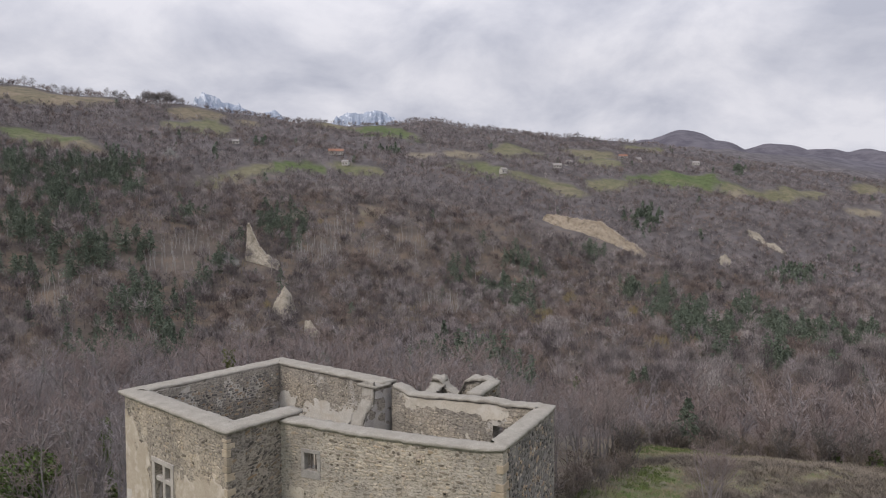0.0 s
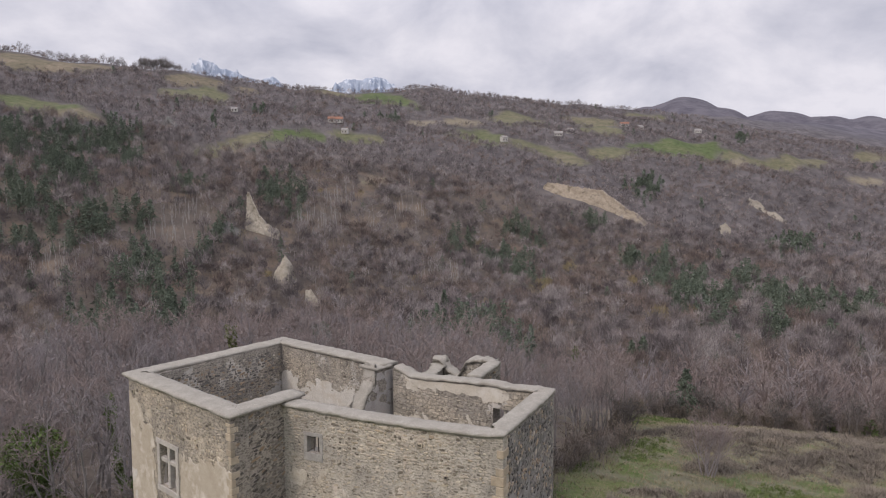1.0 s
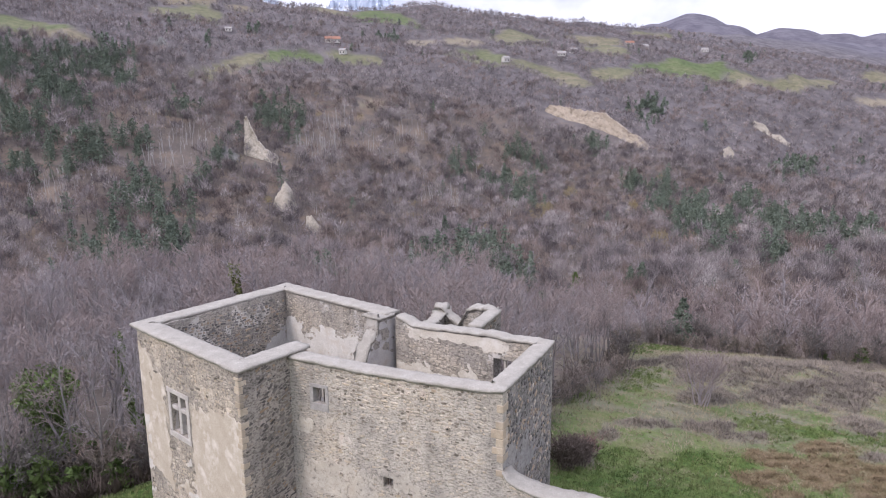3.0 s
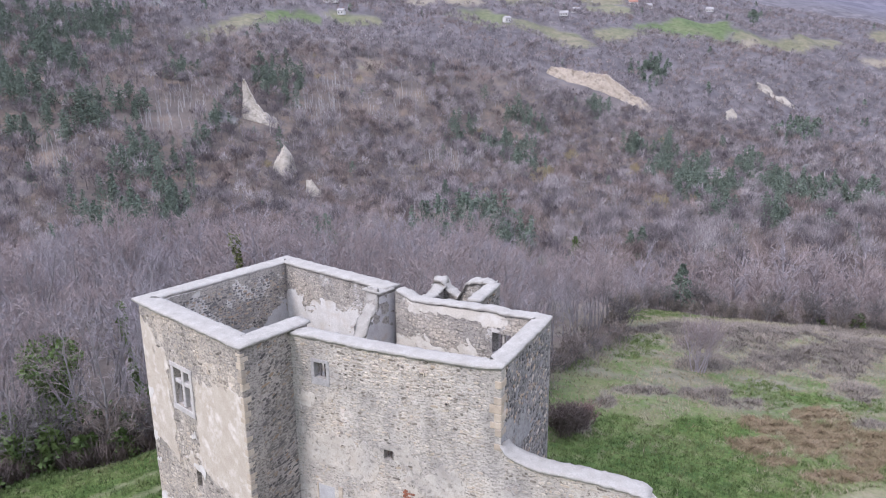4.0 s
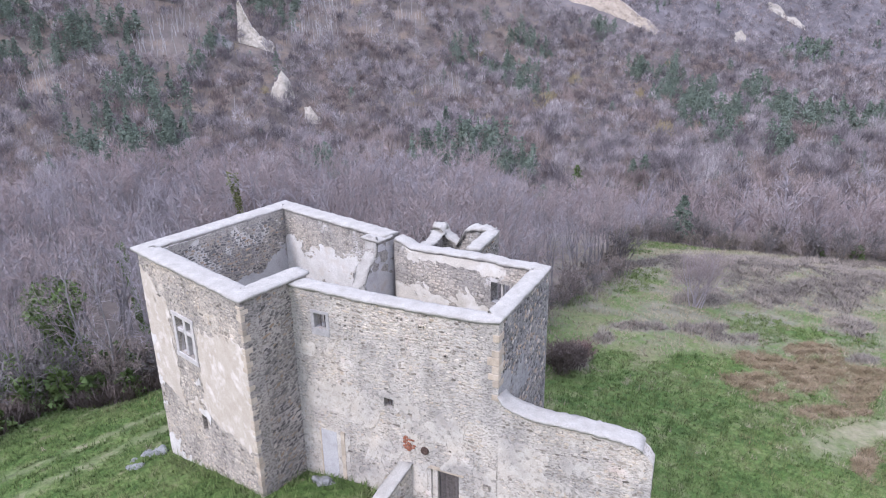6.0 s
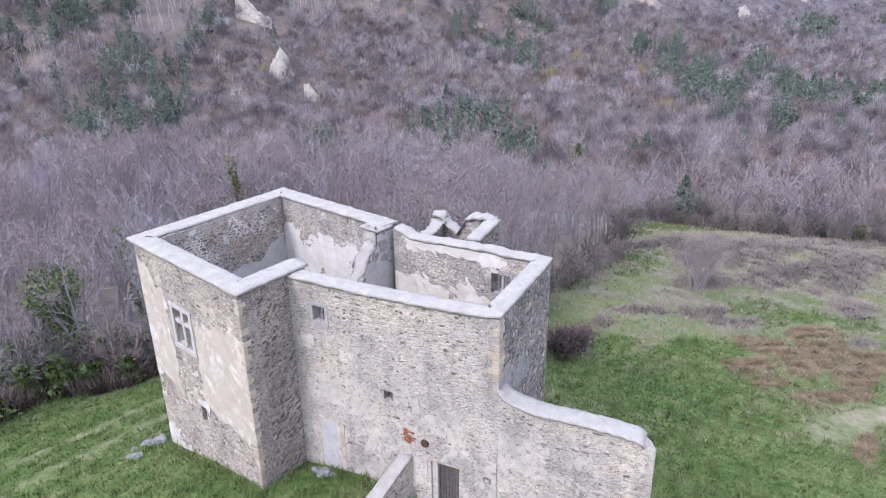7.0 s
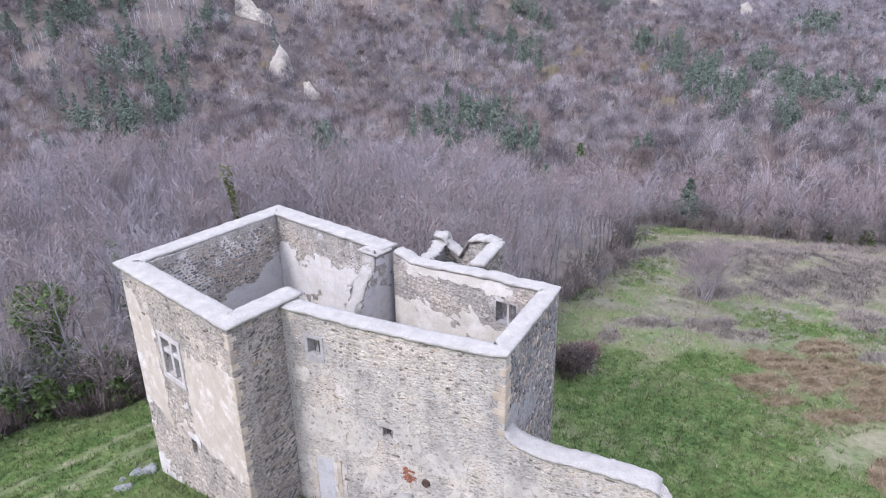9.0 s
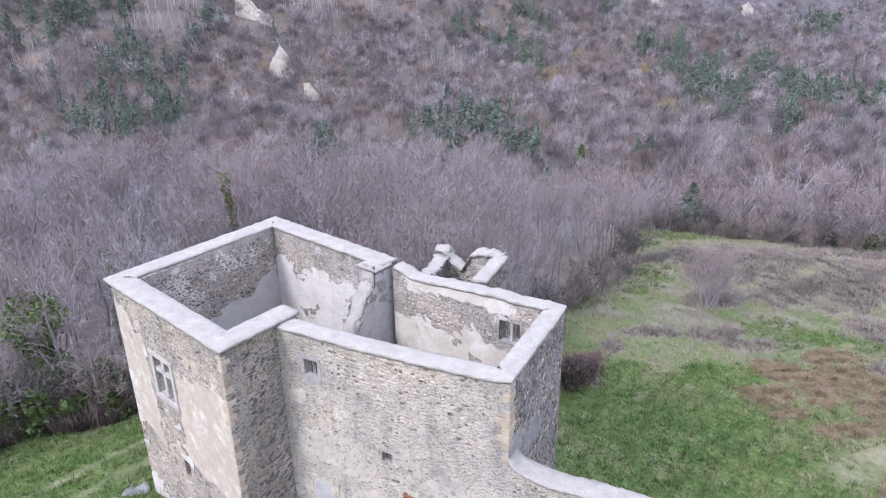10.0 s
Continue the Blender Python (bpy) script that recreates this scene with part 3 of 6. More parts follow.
# the russet bracken mats, and where the sward is lush or painted dark for the castle's cast shadow
RUSSET = ((25.6, 50.8, 3.0, 1.5, 14), (28.7, 54.8, 2.9, 2.1, -22), (31.2, 52.9, 5.2, 2.2, 41), (25.5, 48, 1.8, 1.1, 38), (33.2, 49.6, 3.4, 1.6, 46), (29.6, 45.9, 3.0, 1.0, 9), (34.5, 58.3, 3.3, 1.5, 20), (27.8, 39, 2.0, 0.7, 53), (36, 53, 3, 2, 20))
# the first two ovals lie where the castle's shadow falls and darken the grass
LUSH_AND_SHADOW = ((16.9, 44.5, 8.5, 4.6, 29), (12.4, 45, 6.5, 4, 37), (22.2, 53.4, 4.4, 2.1, 23), (22.5, 77, 8, 2.6, 55), (13.2, 65.9, 3.3, 1.2, 37), (37, 112, 13, 5, 22), (27, 97, 8, 3, 65), (32.4, 64, 4.9, 3.1, 59), (40.4, 61.9, 3.2, 2.1, 26), (36.5, 63, 3.4, 1.6, 31),
        (19.2, 40.1, 4.5, 2, 20), (13.6, 52, 3.4, 2, 42), (18, 33, 14, 6, 0), (-26, 34, 14, 10, 20), (-14, 25, 14, 6, 0))


def rough_growth(x, y, where=None):
    out = np.full(np.shape(x), -1.0)
    for f in where or ROUGH + RUSSET:
        out = np.maximum(out, 1.3 * oval(x, y, f))
    return out + 0.55 * swell(x, y, 5, 61) + 0.3 * swell(x, y, 1.7, 62)


def build_ground():
    az = np.concatenate([np.arange(-180, -46, 4.0), np.arange(-46, 46.01, 0.3), np.arange(50, 180, 4.0)])
    r = np.concatenate([[0.5], 3 * 1.11 ** np.arange(0, 20), 21 * 1.014 ** np.arange(0, 130), 130 * 1.03 ** np.arange(0, 23), np.arange(256, 1300, 9.0), 1300 * 1.05 ** np.arange(0, 27)])
    r = r[r < 4850]
    a, rr = np.meshgrid(np.radians(az), r)
    x, y = rr * np.sin(a), rr * np.cos(a)
    z = ground_z(x, y)
    rows, cols = x.shape
    idx = np.arange(rows * cols).reshape(rows, cols)
    nxt = np.roll(idx, -1, axis=1)
    quads = np.stack([idx[:-1], nxt[:-1], nxt[1:], idx[1:]], -1).reshape(-1, 4)
    me = mesh_of("ground", np.stack([x, y, z], -1).reshape(-1, 3), quads[:, ::-1], M_GROUND, True)
    grass = np.clip(meadow(x, y) / np.where(x > 6, 5.0, 1.5) + 0.5, 0, 1)
    field = np.clip(pasture(x, y) * 2, 0, 1) * (rr > 300)
    earth = np.maximum(track(x, y), np.clip(bare(x, y) * 2, 0, 1) * (rr > 300))
    cover = me.color_attributes.new("cover", "FLOAT_COLOR", "POINT")
    cover.data.foreach_set("color", np.stack([grass, field, earth, np.ones_like(grass)], -1).astype(np.float32).ravel())
    distant = me.attributes.new("far_woods", "FLOAT", "POINT")
    distant.data.foreach_set("value", (np.clip((rr - 500) / 150, 0, 0.8) + 0.15 * (rr > 1200)).astype(np.float32).ravel())
    thin = (0.08 + 0.30 * np.clip((y - 52) / 14, 0, 1) * np.clip((x - 8) / 8, 0, 1)) * (rr < 160) * np.clip(0.9 + 0.8 * swell(x, y, 7, 66), 0, 1.4)
    hills = me.attributes.new("hazed_wooded_hills", "FLOAT", "POINT")
    hills.data.foreach_set("value", np.clip((rr - 1500) / 300, 0, 1).astype(np.float32).ravel())
    hay = me.attributes.new("green", "FLOAT", "POINT")
    hay.data.foreach_set("value", greenness(x, y).astype(np.float32).ravel())
    for n, zones, base in (("dead_growth", ROUGH, thin), ("russet", RUSSET, 0), ("lush_and_shadow", LUSH_AND_SHADOW, 0)):
        value = np.maximum(np.clip(rough_growth(x, y, zones) * 0.55 + 0.3, 0, 1) * (rr < 200), base)
        layer = me.attributes.new(n, "FLOAT", "POINT")
        layer.data.foreach_set("value", value.astype(np.float32).ravel())
    tagged(new("ground", me), "grassy knoll, leaf-strewn valley and pastured hillside", "ground", kind="structure")


build_ground()


def build_mountain(name, label, dist, crest, seed):
    """A far rock massif whose jagged crest follows a few bearings and heights."""
    bear = np.linspace(crest[0][0], crest[-1][0], 120)
    r = np.random.RandomState(seed)
    prof = np.interp(bear, [c[0] for c in crest], [c[1] for c in crest])
    prof = prof + np.convolve(r.randn(124), np.ones(5) / 5, "valid") * 10
    depth = np.linspace(0, 1, 24)
    A_, Dp = np.meshgrid(np.radians(bear), depth)
    fold = 0.07 * swell(np.degrees(A_) * 100, Dp * 300, 120, seed) + 0.03 * swell(np.degrees(A_) * 100, Dp * 300, 40, seed + 1)
    rad = dist + (Dp - 0.5) * 900
    h = prof[None] * np.clip(1 - np.abs(Dp - 0.5) * 1.3 + fold * (np.abs(Dp - 0.5) > 0.03), 0, 1)
    v = np.stack([rad * np.sin(A_), rad * np.cos(A_), h], -1).reshape(-1, 3)
    i = np.arange(24 * 120).reshape(24, 120)
    q = np.stack([i[:-1, :-1], i[:-1, 1:], i[1:, 1:], i[1:, :-1]], -1).reshape(-1, 4)
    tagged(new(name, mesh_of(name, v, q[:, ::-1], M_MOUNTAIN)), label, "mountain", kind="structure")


build_mountain("mountain_1", "distant rocky peak streaked with snow", 4250, ((-21.8, 340), (-20.2, 715), (-18.9, 800), (-18.3, 795), (-17.6, 760), (-16, 728), (-14.6, 690), (-13.6, 725), (-12.6, 660), (-11.6, 350)), 1)
build_mountain("mountain_2", "distant snow-dusted rock massif", 4250, ((-10.5, 300), (-9.1, 630), (-8.6, 680), (-7.9, 712), (-6.6, 716), (-5.6, 734), (-4.6, 716), (-3.8, 665), (-3.0, 300)), 2)

# ---- the castle ----
castle = thing("ruined_castle", "roofless ruined stone castle with pale mortared wall tops", "castle", (-5, 31, 0))
castle_at = Matrix.Translation(castle.location)


def V2(a):
    return np.array(a, float)


class Run:
    """A wall line from p0 to p1; its outer face is on that line, its body reaches inward (to the left of the way)."""

    def __init__(self, p0, p1, thick):
        self.p0, self.p1, self.thick = V2(p0), V2(p1), thick
        self.length = float(np.linalg.norm(self.p1 - self.p0))
        self.u = (self.p1 - self.p0) / self.length
        self.n = np.array([-self.u[1], self.u[0]])

    def at(self, s, z, d=0.0):
        q = self.p0 + self.u * s + self.n * d
        return (q[0] - castle.location.x, q[1] - castle.location.y, z)


def wall(name, run, bottom, top, material, label, holes=(), s0=0.0, s1=None, inner=None, step=0.55):
    """A wall with thickness and through-going holes (s0, s1, z0, z1); top: height along the run."""
    s1 = run.length if s1 is None else s1
    marks = {round(s0, 3), round(s1, 3)}
    marks |= {round(v, 3) for h in holes for v in h[:2] if s0 < v < s1}
    S = sorted(marks)
    full = []
    for a, b in zip(S, S[1:]):
        k = max(1, int((b - a) / step))
        full += [a + (b - a) * i / k for i in range(k)]
    full.append(S[-1])
    Z = sorted({bottom} | {v for h in holes for v in h[2:]})
    Zn = len(Z) + 1

    def height(i, k):
        return Z[k] if k < len(Z) else top(full[i])

    def solid(i, k):
        if not (0 <= i < len(full) - 1 and 0 <= k < Zn - 1):
            return False
        sm = (full[i] + full[i + 1]) / 2
        zm = Z[k] + 0.001
        return not any(h[0] < sm < h[1] and h[2] <= zm < h[3] for h in holes)

    bm = bmesh.new()
    grid = {}

    def vert(i, k, d):
        if (i, k, d) not in grid:
            grid[i, k, d] = bm.verts.new(run.at(full[i], height(i, k), run.thick * d))
        return grid[i, k, d]

    for i in range(len(full) - 1):
        for k in range(Zn - 1):
            if not solid(i, k):
                continue
            for d in (0, 1):
                bm.faces.new([vert(i, k, d), vert(i + 1, k, d), vert(i + 1, k + 1, d), vert(i, k + 1, d)])
            for (di, dk), (a, b) in {(-1, 0): ((i, k), (i, k + 1)), (1, 0): ((i + 1, k), (i + 1, k + 1)), (0, -1): ((i, k), (i + 1, k)), (0, 1): ((i, k + 1), (i + 1, k + 1))}.items():
                if not solid(i + di, k + dk):
                    bm.faces.new([vert(*a, 0), vert(*b, 0), vert(*b, 1), vert(*a, 1)])
    bmesh.ops.recalc_face_normals(bm, faces=bm.faces)
    ob = part(name, bm, material, castle, label)
    if inner:
        ob.data.materials.append(inner)
        nrm = Vector((*run.n, 0))
        for p in ob.data.polygons:
            if p.normal.dot(nrm) > 0.5:
                p.material_index = 1
    return ob


# outer corners
A, B, C, G = (-15.42, 33.02), (-8.66, 27.1), (-9.75, 41.1), (-2.5, 35.2)
D, E, F = (-7.02, 29.25), (2.14, 25.0), (4.86, 30.25)
run_ab, run_ca, run_gc, run_bg = Run(A, B, 0.85), Run(C, A, 0.85), Run(G, C, 0.85), Run(B, G, 0.85)
run_de, run_ef, run_fg = Run(D, E, 0.65), Run(E, F, 0.65), Run(F, G, 0.65)
low_end = V2(E) + Run(D, E, 1).u * 6.3 + np.array([0.1, 0.3])
run_low = Run(V2(E) + run_de.u * 0.004, low_end, 0.75)
TOP = 10.93


def level(z, seed, amount=0.05):
    return lambda s: z + amount * float(swell(s, seed * 3.7, 2.4, seed))


MULLION = (2.95, 4.42, 6.5, 8.46)
SLIT = (4.14, 4.62, 2.42, 3.34)
SMALL = (1.22, 1.86, 8.9, 9.62)
LITTLE = (4.68, 5.16, 5.64, 6.1)
DOOR = (6.95, 8.32, 0.1, 2.98)
wall_ab = wall("wall", run_ab, -2.2, lambda s: 11.07 - 0.13 * s / 9, M_TOWER, "tower wall of rubble under flaking ochre render", (MULLION, SLIT), inner=M_INNER)
wall_ca = wall("wall", run_ca, -3.5, level(11.1, 2, 0.03), M_SIDE, "rubble tower wall, pale plaster clinging inside", s0=0.0, s1=run_ca.length - 0.85, inner=M_INNER)
wall_gc = wall("wall", run_gc, -3.5, level(11.1, 3, 0.03), M_SIDE, "rubble tower wall with broken white plaster inside", s0=0.0, s1=run_gc.length - 0.85, inner=M_INNER)
wall_bd = wall("wall", run_bg, -1.0, level(TOP, 4), M_SLABS, "tower side wall of thin stones, its shade put into dark tones", s0=0.85, s1=3.75)

# the tower corner's return takes the same shade-darkened slabs as the side
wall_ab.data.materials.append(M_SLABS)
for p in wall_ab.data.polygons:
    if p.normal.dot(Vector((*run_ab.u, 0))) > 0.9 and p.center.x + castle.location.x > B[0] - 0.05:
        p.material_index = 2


def broken(s):
    """The collapsed cross wall: low in the middle, rising in steps to its stub."""
    return float(np.interp(s, (3.7, 5.5, 6.4, 6.75, 7.2, 7.6, 7.95, 8.2, 8.5, 8.6, 9.2), (6.5, 6.2, 7.0, 7.6, 8.5, 9.1, 9.75, 10.05, 10.15, 11.05, 11.05))) + 0.12 * float(swell(s, 1.0, 0.7, 11))


wall_cross = wall("wall", run_bg, -1.0, broken, M_INNER, "collapsed cross wall with a ragged plastered edge", s0=3.754, s1=run_bg.length - 0.1, step=0.16)
wall_de = wall("wall", run_de, -1.2, lambda s: 10.78 - 0.10 * math.sin(math.pi * s / 10.1) + 0.03 * float(swell(s, 5.0, 2.0, 5)), M_FRONT, "pale rubble front wall with patches of lime render", (SMALL, LITTLE, DOOR), inner=M_INNER)
wall_ef = wall("wall", run_ef, -3.0, lambda s: 10.86 + 0.12 * s / 6, M_SIDE, "rubble end wall in shade-darkened greys, grey render below", s0=0.65, s1=run_ef.length, inner=M_INNER)


def back_top(s):
    t = run_fg.length - s
    return float(np.interp(t, (0, 0.5, 1.6, 3.2, 5.5, 9), (11.1, 11.05, 10.68, 10.76, 10.94, 11.0))) + 0.05 * float(swell(s, 3.0, 1.2, 12))


BACKWIN = (1.72, 2.75, 8.9, 9.98)
wall_fg = wall("wall", run_fg, -3.0, back_top, M_SIDE, "rubble back wall with scraps of cream plaster", (BACKWIN,), s0=0.65, s1=run_fg.length - 0.25, inner=M_INNER, step=0.3)
wall_low = wall("wall", run_low, -2.5, lambda s: float(np.interp(s, (0, 0.25, 0.9, 1.6, 4.5, 5.6, 6.0, 6.4), (7.6, 7.1, 6.85, 6.75, 6.7, 6.55, 6.2, 5.7))) + 0.06 * float(swell(s, 9.0, 0.9, 7)), M_FRONT, "broken curtain wall of rubble with a mortared top", s0=0.0, step=0.22)

# turret remains behind the back wall
T1, T2, T3, T4 = (-1.45, 34.75), (-0.35, 37.65), (2.95, 36.05), (1.55, 32.75)
run_t12, run_t23, run_t34 = Run(T2, T1, 0.5), Run(T3, T2, 0.5), Run(T4, T3, 0.5)
def turret_top(s):
    """High at both ends, with a deep notch between."""
    return float(np.interp(s, (0, 0.6, 1.3, 1.7, 1.95, 2.25, 2.8, 3.1, 3.4, 3.95), (11.0, 11.05, 11.05, 11.0, 10.5, 10.05, 10.3, 10.7, 10.95, 10.75))) - 0.1 + 0.04 * float(swell(s, 2.0, 0.6, 13))


wall_t2 = wall("wall", run_t23, -3.5, turret_top, M_SIDE, "broken turret wall with a deep notch in its top", step=0.14, inner=M_INNER)
wall_t1 = wall("wall", run_t12, -3.5, lambda s: float(np.interp(s, (0, 0.6, 1.4, 3.2), (10.85, 10.5, 10.3, 10.4))) - 0.05 + 0.03 * float(swell(s, 4.0, 0.6, 14)), M_SIDE, "crumbling turret side wall", s0=0.1, s1=2.75, step=0.2)
wall_t3 = wall("wall", run_t34, -3.5, level(10.85, 15), M_SIDE, "dark rubble turret wall", s0=0.3, s1=run_t34.length - 0.5)


def coping(line, widths, tops, label, height=0.2, seed=1, step=0.22, lump=0.02):
    """A rounded mortar coping laid along a line of wall middles, mitred at the corners, with uneven edges."""
    r = np.random.RandomState(seed)
    line = [V2(p) for p in line]
    bm = bmesh.new()
    rings = []
    for k in range(len(line) - 1):
        a, b = line[k], line[k + 1]
        length = np.linalg.norm(b - a)
        n = max(2, int(length / step))
        for i in range(n + (k == len(line) - 2)):
            t = i / n
            u = (b - a) / length
            if i == 0 and k > 0:
                u0 = (line[k] - line[k - 1]) / np.linalg.norm(line[k] - line[k - 1])
                m = u0 + u
                m = m / np.linalg.norm(m)
                side, stretch = np.array([-m[1], m[0]]), 1 / max(0.4, float(m @ u))
            else:
                side, stretch = np.array([-u[1], u[0]]), 1.0
            c, w, z = a + (b - a) * t, widths[k] / 2 * stretch, tops(k, t * length)
            ring = []
            for f, h in ((-1, 0), (-1.0, 0.5), (-0.93, 0.82), (-0.5, 0.95), (0.03, 1.0), (0.5, 0.95), (0.93, 0.8), (1.0, 0.5), (1, 0)):
                j = lump * r.randn() if abs(f) > 0.8 else 0.0
                q = c + side * (f * w + j)
                ring.append(bm.verts.new((q[0] - castle.location.x, q[1] - castle.location.y, z + h * height + (0.6 * lump * r.randn() if h > 0 else 0.012 * r.randn() - 0.02))))
            rings.append(ring)
    for p, q in zip(rings, rings[1:]):
        for i in range(len(p)):
            j = (i + 1) % len(p)
            bm.faces.new([p[i], p[j], q[j], q[i]])
    bm.faces.new(rings[0])
    bm.faces.new(rings[-1][::-1])
    return part("coping", bm, M_COPING, castle, label, smooth=True)


def mid(run, s, d):
    return run.p0 + run.u * s + run.n * d


mid_a = V2(A) + run_ab.n * 0.42 + run_ab.u * 0.06
tower_line = [mid(run_bg, 3.86, 0.42), V2(B) + run_ab.n * 0.42 - run_ab.u * 0.42, mid_a, V2(C) + run_ca.n * 0.36 + run_gc.n * 0.36, V2(G) + run_gc.n * 0.40 - run_gc.u * 0.05 - run_bg.u * 0.1]
coping(tower_line, (1.12, 1.14, 1.12, 1.1), lambda k, s: 10.97 if k < 1 else (10.97 + 0.13 * s / 9.5 if k == 1 else 11.12), "pale mortar coping with worn edges", 0.15, 1)
coping([mid(run_bg, 8.55, 0.52), mid(run_bg, 9.72, 0.52)], (1.3,), lambda k, s: 11.06, "pale coping slab over the wall stub", 0.15, 9, 0.2)
front_line = [mid(run_de, 0.04, 0.34), mid(run_de, 10.1 - 0.33, 0.32), mid(run_ef, run_ef.length - 0.33, 0.32), mid(run_fg, run_fg.length - 0.35, 0.32)]


def front_tops(k, s):
    if k == 0:
        return 10.80 - 0.10 * math.sin(math.pi * s / 10)
    return 10.87 + 0.12 * s / 6 if k == 1 else back_top(s) + 0.03


coping(front_line, (0.92, 0.84, 0.80), front_tops, "pale mortar coping sagging along its length", 0.14, 2)
coping([mid(run_low, 0.0, 0.38), mid(run_low, 5.85, 0.38)], (0.98,), lambda k, s: float(np.interp(s, (0, 0.25, 0.9, 1.6, 4.5, 5.6, 6.0), (7.5, 7.15, 6.9, 6.78, 6.72, 6.57, 6.3))), "thick lumpy mortar coping stepping down the wall", 0.12, 3, 0.2, lump=0.025)
coping([mid(run_t34, 0.2, 0.25), mid(run_t34, run_t34.length - 0.25, 0.25)], (0.75,), lambda k, s: 10.87, "pale mortar coping", 0.18, 4, 0.22)
coping([mid(run_t23, 0.15, 0.25), mid(run_t23, 3.7, 0.25)], (0.85,), lambda k, s: turret_top(s + 0.15) - 0.02, "lumpy mortar over a broken wall top", 0.17, 5, 0.12, lump=0.05)
coping([mid(run_t12, 0.05, 0.25), mid(run_t12, 2.8, 0.25)], (0.72,), lambda k, s: float(np.interp(s + 0.05, (0, 0.6, 1.4, 3.2), (10.85, 10.5, 10.3, 10.4))), "lumpy pale mortar coping", 0.16, 7, 0.13, lump=0.075)
coping([mid(run_bg, 6.5, 0.43), mid(run_bg, 8.62, 0.43)], (0.80,), lambda k, s: broken(s + 6.5) - 0.06, "ragged white mortar on the broken wall edge", 0.26, 8, 0.12, lump=0.085)

# ---- trees ----
def frame_of(d):
    d = d / np.linalg.norm(d)
    a = np.cross(d, (0.31, 0.77, 0.55))
    a = a / np.linalg.norm(a)
    return d, a, np.cross(d, a)


class Sprigs:
    """Collects tapered tubes and thin blades as triangles."""

    def __init__(self):
        self.v, self.t = [], []

    def tube(self, a, b, ra, rb, sides=4):
        d, p, q = frame_of(b - a)
        k = len(self.v)
        for c, r in ((a, ra), (b, rb)):
            for i in range(sides):
                w = 6.2832 * i / sides
                self.v.append(c + (p * math.cos(w) + q * math.sin(w)) * r)
        for i in range(sides):
            j = (i + 1) % sides
            self.t += [(k + i, k + j, k + sides + j), (k + i, k + sides + j, k + sides + i)]

    def blade(self, a, b, w, r):
        d, p, q = frame_of(b - a)
        e = r.uniform(0, 6.28)
        s = (p * math.cos(e) + q * math.sin(e)) * w / 2
        k = len(self.v)
        self.v += [a - s, a + s, b]
        self.t.append((k, k + 1, k + 2))

    def leaf(self, c, size, r):
        d, p, q = frame_of(r.randn(3))
        k = len(self.v)
        self.v += [c - p * size * 0.5, c + p * size * 0.5 + q * size * 0.2, c + q * size * r.uniform(0.5, 0.9) + d * size * 0.2]
        self.t.append((k, k + 1, k + 2))

    def arrays(self):
        return np.array(self.v, np.float32), np.array(self.t, np.int32)


def bare_tree(seed, h, limbs, forks, twigs, width, stems=1, spread=0.42, trunk_sides=5, split=False):
    """A leafless broadleaf: leaning trunk, upswept limbs, forks and fine twigs."""
    r = np.random.RandomState(seed)
    wood, fine = Sprigs(), Sprigs()
    for _ in range(stems):
        base = np.array([r.uniform(-0.5, 0.5), r.uniform(-0.5, 0.5), -0.4]) if stems > 1 else np.array([0, 0, -0.4])
        lean = np.array([r.uniform(-0.1, 0.1), r.uniform(-0.1, 0.1), 1.0]) + (np.array([*r.uniform(-0.18, 0.18, 2), 0]) if stems > 1 else 0)
        pts = [base]
        for i in range(4):
            pts.append(pts[-1] + lean * h * 0.235 + np.array([*r.uniform(-0.05, 0.05, 2), 0]) * h)
            lean = lean + np.array([*r.uniform(-0.1, 0.1, 2), 0])
        rad = h * 0.011 * np.array([1.25, 0.95, 0.7, 0.42, 0.15])
        for i in range(4):
            if trunk_sides:
                wood.tube(pts[i], pts[i + 1], rad[i], rad[i + 1], trunk_sides)
            else:
                wood.blade(pts[i], pts[i + 1] + (pts[i + 1] - pts[i]) * 0.5, rad[i] * 2.4, r)
        for _ in range(limbs):
            f = r.uniform(0.22, 0.97) ** 0.85 * 4
            i = min(3, int(f))
            a = pts[i] + (pts[i + 1] - pts[i]) * (f - i)
            az, up = r.uniform(0, 6.28), r.uniform(0.75, 1.7)
            d = np.array([math.cos(az), math.sin(az), up])
            d = d / np.linalg.norm(d)
            ln = h * spread * (1.15 - f / 4 * 0.75) * r.uniform(0.7, 1.15)
            m = a + d * ln * 0.5
            e = m + (d + np.array([0, 0, 0.35])) * ln * 0.5
            lr = rad[i] * 0.42
            if split:
                wood.tube(a, m, lr, lr * 0.65, 3)
                wood.tube(m, e, lr * 0.65, lr * 0.2, 3)
            else:
                fine.blade(a, e, width * 2.4, r)
            for _ in range(forks):
                g = r.uniform(0.2, 1.0)
                b0 = a + (m - a) * g * 2 if g < 0.5 else m + (e - m) * (g - 0.5) * 2
                fd = d + r.uniform(-0.85, 0.85, 3) + np.array([0, 0, 0.22])
                fd = fd / np.linalg.norm(fd)
                fl = ln * r.uniform(0.28, 0.55)
                b1 = b0 + fd * fl
                fine.blade(b0, b1, width * 1.7, r)
                for _ in range(twigs):
                    c0 = b0 + (b1 - b0) * r.uniform(0.15, 1.0)
                    td = fd + r.uniform(-1.0, 1.0, 3) + np.array([0, 0, 0.12])
                    fine.blade(c0, c0 + td / np.linalg.norm(td) * fl * r.uniform(0.3, 0.65), width, r)
    wv, wt = wood.arrays()
    fv, ft = fine.arrays()
